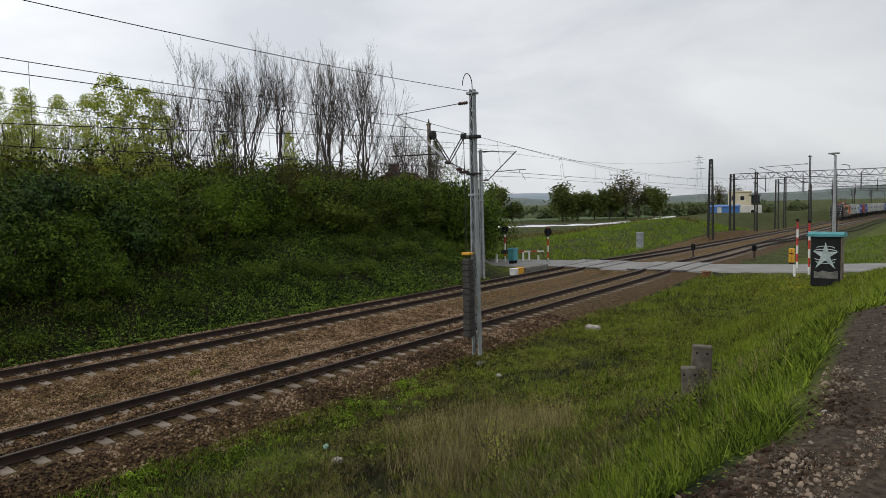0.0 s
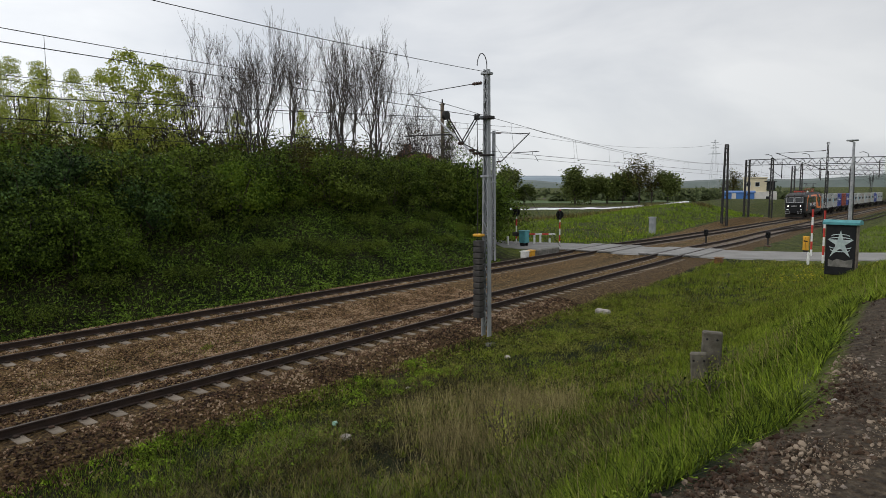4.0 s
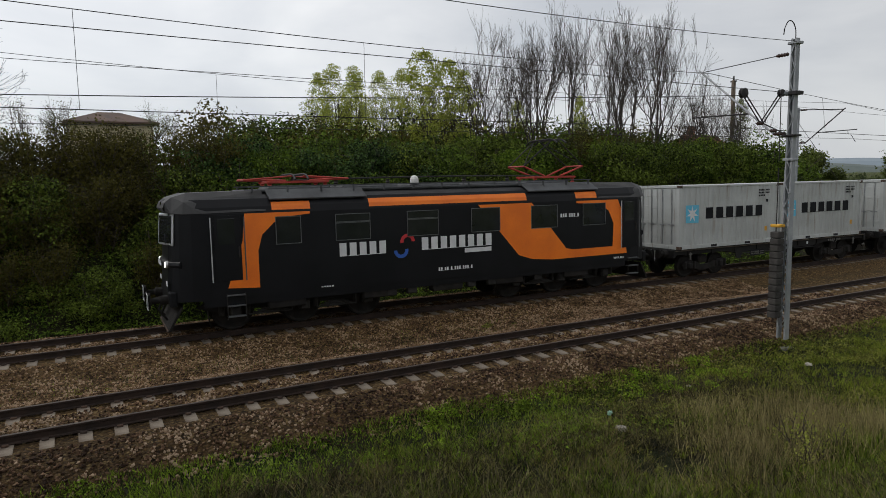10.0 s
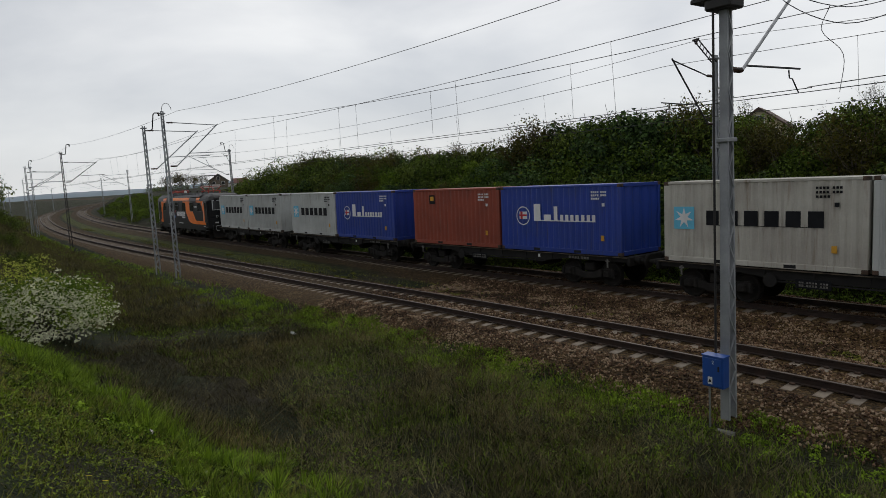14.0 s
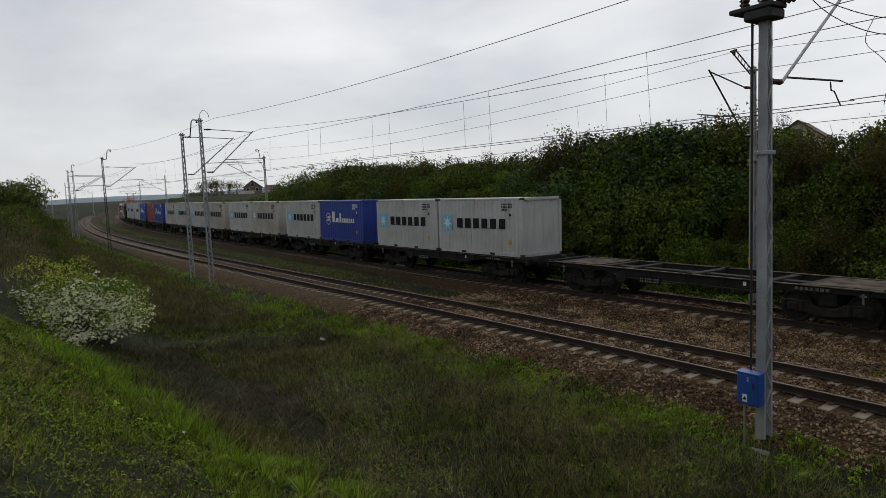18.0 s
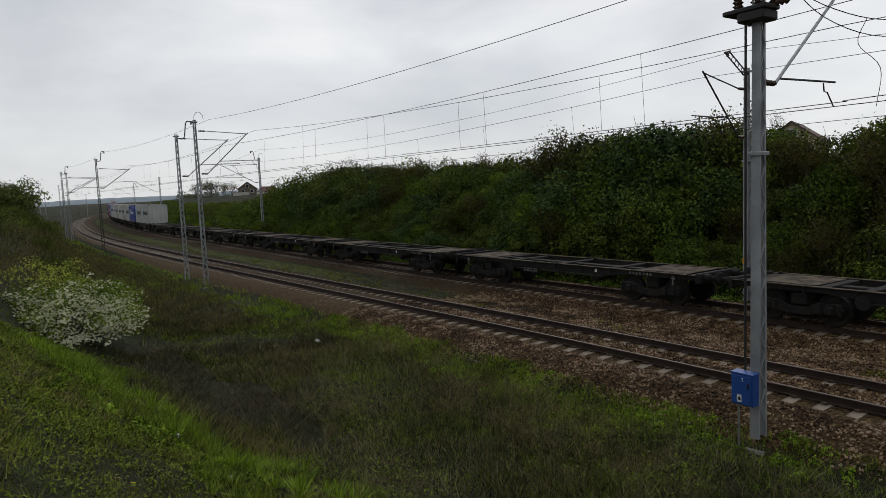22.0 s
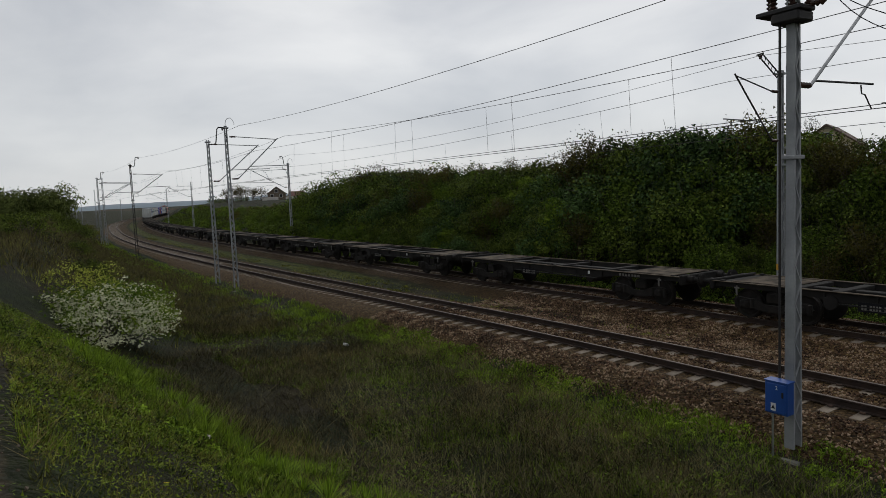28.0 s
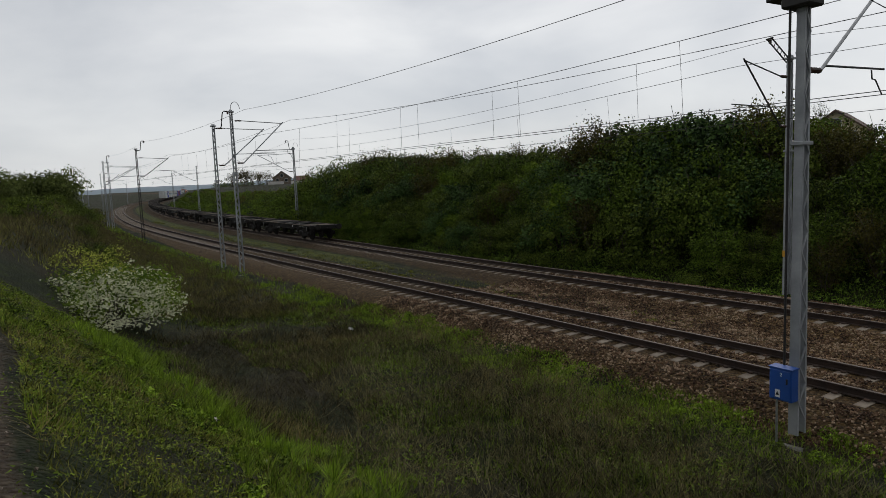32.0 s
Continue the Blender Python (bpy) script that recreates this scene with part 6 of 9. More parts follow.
for dx in (0.0,):
    part("jumper_cable", Shape().path(curl([(1.9 + dx, 2.6, 7.2 - z0), (1.7 + dx, 2.7, 6.6 - z0), (2.0 + 0.4 * dx, 2.7, 6.0 - z0), (1.9, 2.8, 5.6 - z0)]), 0.007, 6), "black_paint", ma)
    part("jumper_cable", Shape().path(curl([(0.6 - dx, 2.6, 7.25 - z0), (0.45 - dx, 2.6, 6.8 - z0), (0.8 - 0.4 * dx, 2.7, 6.3 - z0), (0.7, 2.8, 5.6 - z0)]), 0.007, 6), "black_paint", ma)
ma, z0, x, y, top = MASTS["b"]
plate = part("number_plate", Shape().box((0.0, -0.235, 2.55), (0.17, 0.012, 0.42), 0.003), "white_paint", ma, "white number plate with dark bars", m=pose(0.12, 0, 0, 0, 0, 25))
for q in (2.7, 2.62, 2.54):
    part("number_bar", Shape().box((0, -0.2435, q), (0.1, 0.005, 0.045)), "black_paint", plate)


def wire(name, label, pts, r=0.008):
    cu = bpy.data.curves.new(name, "CURVE")
    cu.dimensions, cu.bevel_depth, cu.bevel_resolution = "3D", r, 1
    sp = cu.splines.new("POLY")
    sp.points.add(len(pts) - 1)
    for p, q in zip(sp.points, pts):
        p.co = (*q, 1)
    cu.materials.append(M["wire"])
    return tagged(new(name, cu), label, "wire", "overhead wires")


def span(p, q, sag, n=14):
    p, q = Vector(p), Vector(q)
    return [p.lerp(q, i / n) - Vector((0, 0, 4 * sag * (i / n) * (1 - i / n))) for i in range(n + 1)]


def catenary(line, stops, tops, zc, stagger, lift, sags={}):
    """Messenger, contact wire and droppers over one track; sags names the spans that hang in their own way."""
    for k, (xa, xb) in enumerate(zip(stops, stops[1:])):
        za, zb = tops[k] + float(grade(xa)), tops[k + 1] + float(grade(xb))
        ya, yb = float(line(xa)) + lift, float(line(xb)) + lift
        sa, sb = (stagger, -stagger) if k % 2 else (-stagger, stagger)
        sag = sags.get(k, 0.75 * ((xb - xa) / 45) ** 2)
        up = span((xa, ya, za), (xb, yb, zb), min(sag, 1.15))
        low = span((xa, ya + sa, zc + float(grade(xa))), (xb, yb + sb, zc + float(grade(xb))), 0.02, 6)
        wire("messenger_wire", "dark stranded messenger wire above the track", [tuple(p) for p in up], 0.0085)
        wire("contact_wire", "dark grooved contact wire above the track", [tuple(p) for p in low], 0.0095)
        if max(abs(xa), abs(xb)) < 130:
            n = max(3, int((xb - xa) / 5.5))
            for i in range(1, n):
                u = i / n
                a, b = Vector(up[0]).lerp(Vector(up[-1]), u), Vector(low[0]).lerp(Vector(low[-1]), u)
                a.z = za + (zb - za) * u - 4 * min(sag, 1.15) * u * (1 - u)
                wire("dropper", "thin dropper between messenger and contact wire", [tuple(a), tuple(b)], 0.005)


catenary(near_y, [-230, -195, -160, -126, -98, -69.6, -41.8, -5.5, 17, 75, 125, 175, 230, 300], [7.6] * 5 + [7.8, 7.6, 7.7, 7.3] + [7.3] * 5, 5.7, 0.2, -0.1, {6: 0.26})
catenary(near_y, [-98, -69.6, -38.0, -7.0], [7.5, 7.7, 8.14, 7.3], 5.8, 0.1, 0.25, {2: 0.3})
wire("messenger_wire", "dark messenger wire running to its tension weights", [tuple(p) for p in span((-7.0, 14.59, 7.3), (16.6, 12.0, 6.45), 0.02)], 0.0085)
wire("contact_wire", "dark contact wire running to its tension weights", [tuple(p) for p in span((-7.0, 14.5, 5.8), (15.2, 12.0, 6.3), 0.12, 8)], 0.0095)
catenary(far_y, [-260, -212, -165, -118, -66, -14.4, 33.5, 78, 125, 175, 230, 300], [7.3] * 4 + [7.7, 7.72, 7.6] + [7.3] * 5, 5.85, 0.2, 0.1, {4: 0.66, 5: 0.34})
feed = [(-160, 11.2, 8.5), (-126, 9.4, 8.5), (-93, 7.75, 8.9), (-69.6, 9.0, 9.1), (-37.6, 10.2, 8.65), (-7.0, 11.3, 8.08), (17.0, 11.8, 7.75)]
for p, q in zip(feed, feed[1:]):
    wire("feeder_wire", "thin bare wire between the mast tops", [tuple(v) for v in span(p, q, 0.28)], 0.008)
feed = [(-118, 22.9, 8.2), (-64.6, 22.1, 8.9), (-14.4, 22.1, 8.7), (33.5, 22.9, 7.65), (75, 21.5, 8.6)]
for p, q in zip(feed, feed[1:]):
    wire("feeder_wire", "thin bare wire between the mast tops", [tuple(v) for v in span(p, q, 0.72)], 0.008)
wire("guy_wire", "steel guy wire from the mast to the ground", [(33.5, 22.9, 6.9), (41.0, 22.2, -0.2)], 0.012)


# ---- plants ----
rng = np.random.default_rng(7)


def leaf_cloud(name, centres, spread, n, size, material, rng, flat=0.6, corners=4):
    """n small folded leaves strewn round the centres, each with a turn of its own."""
    c = centres[rng.integers(0, len(centres), n)]
    off = rng.normal(size=(n, 3)) * spread
    p = c + off
    a = rng.normal(size=(n, 3))
    a[:, 2] *= flat
    a /= np.linalg.norm(a, axis=1, keepdims=True)
    b = np.cross(a, rng.normal(size=(n, 3)))
    b /= np.linalg.norm(b, axis=1, keepdims=True)
    s = size * rng.uniform(0.6, 1.35, (n, 1))
    v = np.stack([p - a * s * 0.5, p + b * s * 0.32, p + a * s * 0.6, p - b * s * 0.32], 1).reshape(-1, 3)
    f = np.arange(4 * n).reshape(n, 4)[:, :corners]
    if corners == 3:
        v = v.reshape(n, 4, 3)[:, [0, 1, 3]].reshape(-1, 3) + np.repeat(a * s * 0.15, 3, 0)
        f = np.arange(3 * n).reshape(n, 3)
    return soup(name, v, f, material)


def grow(rng, base, way, length, radius, depth, out, spread=0.5, ratio=0.72, kids=(2, 4), up=0.12):
    """Branches as tapered runs of points; the tips are returned for leaves."""
    tips = []
    p, d = np.array(base, float), np.array(way, float)
    pts, n = [p.copy()], 4 if depth > 2 else 3 if depth > 1 else 2
    for i in range(n):
        d = d + rng.normal(size=3) * 0.09 + np.array([0, 0, up * 0.5])
        d /= np.linalg.norm(d)
        p = p + d * length / n
        pts.append(p.copy())
    out.append((pts, radius, radius * 0.62, 6 if depth > 2 else 4 if depth > 1 else 3))
    if depth <= 0:
        return [p]
    for k in range(rng.integers(*kids) + 1):
        at = pts[rng.integers(max(1, n - 2), n + 1)] if k else pts[-1]
        q = d + rng.normal(size=3) * spread
        q[2] += up
        q /= np.linalg.norm(q)
        tips += grow(rng, at, q, length * ratio * rng.uniform(0.75, 1.15), radius * 0.58, depth - 1, out, spread, ratio, kids, up)
    return tips


def limbs(name, out, material):
    s = Shape()
    for pts, r0, r1, n in out:
        for i in range(len(pts) - 1):
            a, b = r0 + (r1 - r0) * i / (len(pts) - 1), r0 + (r1 - r0) * (i + 1) / (len(pts) - 1)
            s.tube(pts[i], pts[i + 1], max(a, 0.0065), n, max(b, 0.0055), False)
    return s.mesh(name, material, fix=False, smooth=True)


def build_tree(name, label, seed, h, depth=4, leaf=None, leaves=0, size=0.12, spread=0.35, bark="bark", stems=1, trunk=0.32, up=0.22, open_=0.45, kids=(2, 4), girth=1.0):
    """A tree of tapered trunk, limbs and twigs, with leaves round its twig ends."""
    r = np.random.default_rng(seed)
    t = thing(name, label, "tree", group="trees")
    wood, tips = [], []
    for k in range(stems):
        base = np.array([0, 0, -0.3]) + (r.normal(size=3) * [0.25, 0.25, 0] if stems > 1 else 0)
        lean = np.array([0, 0, 1]) + r.normal(size=3) * (0.16 if stems > 1 else 0.04)
        tips += grow(r, base, lean / np.linalg.norm(lean), h * trunk, girth * h * (0.012 if stems > 1 else 0.018), depth, wood, open_, 0.76, kids, up)
    part("trunk", limbs("trunk", [w for w in wood if w[3] == 6], bark), None, t)
    tagged(part("branchwork", limbs("branchwork", [w for w in wood if w[3] < 6], bark), None, t), kind="stuff")
    if leaf:
        pts = np.array([w[0][j] for w in wood if w[3] < 6 for j in (len(w[0]) // 2, -1)])
        part("crown", leaf_cloud("crown", pts, spread, leaves, size, leaf, r), None, t)
    return t


def lobed(name, lobes, n, size, material, r, ragged=0.45, long_=1.0, scale=None):
    """n leaves on the outer side of many overlapping lobes (x, y, z, radius), each leaf facing about outwards."""
    pick = r.choice(len(lobes), n, p=lobes[:, 3] ** 2 / (lobes[:, 3] ** 2).sum())
    q = lobes[pick]
    d = r.normal(size=(n, 3))
    d[:, 2] = np.where(r.random(n) < 0.72, np.abs(d[:, 2]), d[:, 2])
    d /= np.linalg.norm(d, axis=1, keepdims=True)
    c = q[:, :3] + d * q[:, 3:] * r.uniform(0.72, 1.0, (n, 1)) * (1 + 0.35 * (r.random((n, 1)) < 0.06))
    out = d + r.normal(size=(n, 3)) * ragged
    a = np.cross(out, r.normal(size=(n, 3)))
    a /= np.linalg.norm(a, axis=1, keepdims=True)
    b = np.cross(out, a)
    b /= np.linalg.norm(b, axis=1, keepdims=True)
    out /= np.linalg.norm(out, axis=1, keepdims=True)
    s = size * r.uniform(0.6, 1.35, (n, 1))
    if scale is not None:
        s = s * scale[pick][:, None]
    v = np.stack([c - a * s * 0.5 * long_, c + b * s * 0.3 + out * s * 0.1, c + a * s * 0.6 * long_, c - b * s * 0.3 + out * s * 0.1], 1).reshape(-1, 3)
    return soup(name, v, np.arange(4 * n).reshape(n, 4), material)


def dome(r, w, h, k, size):
    """Lobes that fill a rounded bush of half-width w and height h."""
    a, t = r.uniform(0, 6.283, k), np.arccos(r.uniform(-0.12, 1, k))
    u = r.uniform(0.6, 0.92, k)
    bulge = 1 + 0.16 * np.sin(3 * a + r.uniform(0, 6)) + 0.1 * r.normal(size=k)
    return np.stack([w * bulge * u * np.sin(t) * np.cos(a), w * bulge * u * np.sin(t) * np.sin(a), 0.1 * h + 0.72 * h * u * np.cos(t) * bulge, size * r.uniform(0.7, 1.35, k)], -1)


def build_bush(name, label, seed, w, h, leaf, leaves, size=0.1, stems=10, bark="twig", spread=0.12, second=None, full=0):
    """A bush of stems and leaves; full: how many lobes its leaves make, none for a thin twiggy one."""
    r = np.random.default_rng(seed)
    t = thing(name, label, "bush", group="bushes on the cutting")
    wood = []
    for k in range(stems):
        a = r.uniform(0, 6.28)
        q = np.array([math.cos(a) * r.uniform(0.2, 1) * w / h, math.sin(a) * r.uniform(0.2, 1) * w / h, 1.0])
        grow(r, np.array([math.cos(a), math.sin(a), 0]) * 0.015 + [0, 0, -0.2], q / np.linalg.norm(q), h * 0.5, 0.022, 2, wood, 0.55, 0.68, (2, 3), 0.15)
    part("branchwork", limbs("branchwork", [w for i, w in enumerate(wood) if w[1] > 0.01 or i % (5 if full else 2) == 1], bark), None, t)
    pts = np.array([p for pts_, r0, r1, n in wood for p in pts_[1:]])
    pts = pts[pts[:, 2] > 0.02]
    if full:
        part("foliage", lobed("foliage", dome(r, w, h, full, 0.27 * w), leaves, size, leaf, r), None, t)
    else:
        part("foliage", leaf_cloud("foliage", pts, spread, int(leaves * 1.95), size * 1.12, leaf, r, corners=3), None, t)
    if second:
        part("blossom", lobed("blossom", dome(r, w, h, 1400, 0.17), second[1], second[2], second[0], r, 0.9), None, t)
    return t


def strew(kinds, spots, r, lo, hi, tall=(0.85, 1.2)):
    """Copies of the kinds at the spots; the first of each kind is the built one."""
    used = set()
    for k, (x, y, *w) in enumerate(spots):
        ob = kinds[w[0] if w else int(r.integers(0, len(kinds)))]
        m = pose(x, y, float(height(x, y)) - 0.08, 0, 0, float(r.uniform(0, 360)))
        s = float(r.uniform(lo, hi)) * (w[1] if len(w) > 1 else 1)
        if ob.name in used:
            ob2 = copy_thing(ob, m)
        else:
            ob2 = ob
            ob2.matrix_basis = m
            used.add(ob.name)
        ob2.scale = (s, s, s * float(r.uniform(*tall)))
    for ob in kinds:
        if ob.name not in used:
            raise ValueError("unused " + ob.name)


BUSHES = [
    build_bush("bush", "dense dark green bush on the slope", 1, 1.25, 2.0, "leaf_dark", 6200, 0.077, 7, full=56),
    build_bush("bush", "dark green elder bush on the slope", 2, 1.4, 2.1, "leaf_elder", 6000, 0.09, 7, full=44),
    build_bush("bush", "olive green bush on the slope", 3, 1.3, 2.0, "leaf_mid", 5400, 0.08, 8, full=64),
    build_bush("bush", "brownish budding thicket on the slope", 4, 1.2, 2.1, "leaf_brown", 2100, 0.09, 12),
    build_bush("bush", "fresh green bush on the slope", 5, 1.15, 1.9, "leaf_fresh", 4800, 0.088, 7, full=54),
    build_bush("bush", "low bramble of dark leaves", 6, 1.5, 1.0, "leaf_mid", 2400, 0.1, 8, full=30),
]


def brow_top(x):
    """The height that the thicket reaches along the brow of the cutting."""
    return np.interp(x, [-190, -130, -101, -83, -76, -67, -59, -50, -43, -33, -30, -28.5, -26, -24, -21.5, -19, -16.5, -14, -11, -7.5, -3, 2, 6, 10, 16, 24, 40],
                     [3.7, 3.5, 3.7, 4.2, 5.5, 6.8, 6.9, 6.5, 6.3, 6.2, 6.4, 7.0, 7.3, 7.0, 7.6, 7.0, 5.45, 6.15, 6.7, 6.5, 6.2, 6.1, 6.3, 6.1, 6.3, 6.3, 6.4])


def hillside():
    r = np.random.default_rng(11)
    spots, thick = [], []
    for x in np.arange(-190, 46, 1.7):
        for e in (4.5, 5.8, 7.3, 9.0, 10.8, 13.0):
            xx, ee = x + r.normal() * 0.55, e + r.normal() * 0.4
            if xx > 36.5 + 0.85 * (ee - 5):
                continue
            # open grass at the foot of the slope on the station's side
            if xx > 4 and ee < 4.9 + 2.9 * step(11, 17, xx) + 0.8 * step(20, 30, xx):
                continue
            if xx < -78 and r.random() < 0.35:
                continue
            tone = r.random()
            if ee > 8 and xx < 5 and r.random() < 0.22:
                k = 3
            elif -17 < xx <= -12:
                k = 3 if tone < 0.3 else 0 if tone < 0.7 else 2
            elif -24 < xx <= -17:
                k = 0 if tone < 0.55 else 1 if tone < 0.85 else 2
            elif -12 < xx < 5:
                k = 3 if tone < 0.5 else 2 if tone < 0.88 else 0
            elif xx >= 17:
                k = 2 if tone < 0.5 else 3 if tone < 0.6 else 0 if tone < 0.78 else 4
            elif xx >= 5:
                k = 1 if tone < 0.34 else 0 if tone < 0.86 else 2
            else:
                k = 2 if tone < 0.4 else 0 if tone < 0.66 else 1 if tone < 0.8 else 4 if tone < (0.98 if xx < -34 else 0.88) else 3
            y = float(far_y(xx)) + ee
            g = float(height(xx, y))
            brow = float(height(xx, float(far_y(xx)) + 10))
            face = float(np.interp(ee, [4.2, 6, 7.6, 9.2], [0.62, 0.8, 0.93, 1.0]))
            need = max(0.75, (float(brow_top(xx)) - brow) * face * r.uniform(0.92, 1.08) - max(0.0, g - brow))
            tall = need / 1.75
            (spots if xx > -62 and ee < 12 else thick).append((xx, y, k, tall))
    for x in np.arange(-60, 34, 2.2):
        spots.append((x + r.normal() * 0.5, float(far_y(x)) + 4.2 + r.normal() * 0.5 + (1.2 if x > 12 else 0), 5, 0.7))
    for x in np.arange(17, 36, 3.1):
        spots.append((x + r.normal() * 0.6, float(far_y(x)) + 7.6 + r.normal() * 0.6, 5, 0.75))
    for x in np.arange(7, 47, 1.5):
        for y in (34.5, 37.5, 41.0):
            thick.append((x + r.normal() * 0.5, y + r.normal() * 0.6, int(r.choice([2, 3, 3, 0])), 1.1 + 0.14 * (y - 34) + 0.12 * r.normal()))
    strew(BUSHES, spots, r, 0.95, 1.05, (0.97, 1.05))
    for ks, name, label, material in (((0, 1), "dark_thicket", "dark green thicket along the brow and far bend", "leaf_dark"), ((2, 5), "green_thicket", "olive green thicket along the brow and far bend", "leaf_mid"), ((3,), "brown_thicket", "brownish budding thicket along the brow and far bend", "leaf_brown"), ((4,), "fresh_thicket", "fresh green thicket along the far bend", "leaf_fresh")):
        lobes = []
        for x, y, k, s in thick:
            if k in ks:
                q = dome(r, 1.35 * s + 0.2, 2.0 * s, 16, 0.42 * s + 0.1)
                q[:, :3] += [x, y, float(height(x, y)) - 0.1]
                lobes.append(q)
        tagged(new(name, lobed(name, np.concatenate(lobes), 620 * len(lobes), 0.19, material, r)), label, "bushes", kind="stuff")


hillside()

BARE = [
    build_tree("bare_tree", "tall leafless tree with many upright stems", 21, 9.8, 6, None, bark="bark", stems=2, trunk=0.33, up=0.22, open_=0.33, kids=(1, 3), girth=0.72),
    build_tree("bare_tree", "tall leafless tree with thin upright branches", 22, 9.6, 6, "leaf_brown", 500, 0.07, 0.15, stems=2, trunk=0.33, up=0.22, open_=0.33, kids=(1, 3), girth=0.72),
    build_tree("bare_tree", "leafless tree with fine dark twigs", 23, 9.2, 6, None, bark="bark", stems=2, trunk=0.33, up=0.22, open_=0.33, kids=(1, 3), girth=0.72),
]
def leafy_tree(name, label, seed, h, w, low, lobes, leaves, size, material, lump=0.36):
    """A slim tree whose leaves hang in many small clumps from low on the stem to the top."""
    r = np.random.default_rng(seed)
    t = thing(name, label, "tree", group="trees")
    wood = []
    for k in range(3):
        lean = np.array([0, 0, 1]) + r.normal(size=3) * 0.1
        grow(r, np.array([0, 0, -0.3]) + r.normal(size=3) * [0.2, 0.2, 0], lean / np.linalg.norm(lean), h * 0.3, 0.011 * h, 4, wood, 0.34, 0.74, (1, 3), 0.24)
    part("trunk", limbs("trunk", [q for q in wood if q[3] == 6], "bark"), None, t)
    tagged(part("branchwork", limbs("branchwork", [q for q in wood if q[3] < 6], "bark"), None, t), kind="stuff")
    u, a = r.random(lobes), r.uniform(0, 6.283, lobes)
    wide = w * np.interp(u, [0, 0.25, 0.6, 0.85, 1], [0.6, 1.0, 0.9, 0.55, 0.12]) * np.sqrt(r.uniform(0.1, 1, lobes)) * (1 + 0.2 * np.sin(2 * a + 7 * u))
    q = np.stack([wide * np.cos(a), wide * np.sin(a), h * (low + (1 - low) * u), lump * r.uniform(0.6, 1.4, lobes)], -1)
    part("crown", lobed("crown", q, leaves, size, material, r, 0.8), None, t)
    return t


LIME = [
    leafy_tree("young_tree", "young maple with bright spring leaves in loose clumps", 31, 7.2, 2.3, 0.14, 120, 5800, 0.14, "leaf_lime", 0.36),
    leafy_tree("young_tree", "slender tree in pale lime leaf", 36, 9.4, 2.0, 0.1, 260, 11500, 0.12, "leaf_lime", 0.4),
]


def dome_tree(name, label, seed, z0, z1, reach):
    """A tree whose limbs fan out from one short trunk into a round crown of fine twigs."""
    r = np.random.default_rng(seed)
    t = thing(name, label, "tree", group="trees")
    wood = [([np.array([0, 0, z]) + r.normal(size=3) * [0.04, 0.04, 0] for z in (-0.3, z0 * 0.6, z0, z1, z1 * 1.5)], 0.17, 0.06, 6)]
    for k in range(17):
        a, e = 2.4 * k, radians(18 + 66 * (k / 16) ** 0.8)
        way = np.array([math.cos(a) * math.cos(e), math.sin(a) * math.cos(e), math.sin(e)])
        grow(r, (0, 0, z0 + (z1 - z0) * k / 16), way, reach, 0.05, 4, wood, 0.46, 0.72, (1, 4), 0.05)
    part("trunk", limbs("trunk", wood[:1], "bark"), None, t)
    part("branchwork", limbs("branchwork", wood[1:], "bark"), None, t)
    pts = np.array([w[0][-1] for w in wood[1:] if w[3] == 3])
    part("crown", leaf_cloud("crown", pts, 0.07, 1500, 0.06, "leaf_brown", r, corners=3), None, t)
    return t


SPREADING = dome_tree("spreading_tree", "broad leafless tree with fine budding twigs on the brow", 41, 1.9, 3.9, 2.15)
SAPLING = build_tree("sapling", "thin sapling with sparse young leaves", 43, 3.6, 4, "leaf_brown", 500, 0.08, 0.16, stems=3, trunk=0.33, up=0.28, open_=0.35, kids=(1, 3))
POPLAR = build_tree("birch", "slim drooping birch coming into leaf", 44, 8.5, 4, "leaf_mid", 2600, 0.1, 0.25, bark="bark_pale", stems=1, trunk=0.34, up=0.05, open_=0.4)
ORCHARD = [
    build_tree("field_tree", "round field tree in dark spring leaf", 51, 8.2, 4, "leaf_field", 5200, 0.34, 0.42, stems=1, trunk=0.24, up=0.12, open_=0.7),
    build_tree("field_tree", "spreading field tree in green leaf", 52, 9.2, 4, "leaf_field", 5600, 0.36, 0.45, stems=2, trunk=0.24, up=0.14, open_=0.7),
    build_tree("field_tree", "sparse field tree with young leaves", 53, 7.5, 4, "leaf_brown", 1500, 0.22, 0.4, stems=1, trunk=0.28, up=0.16, open_=0.6),
]


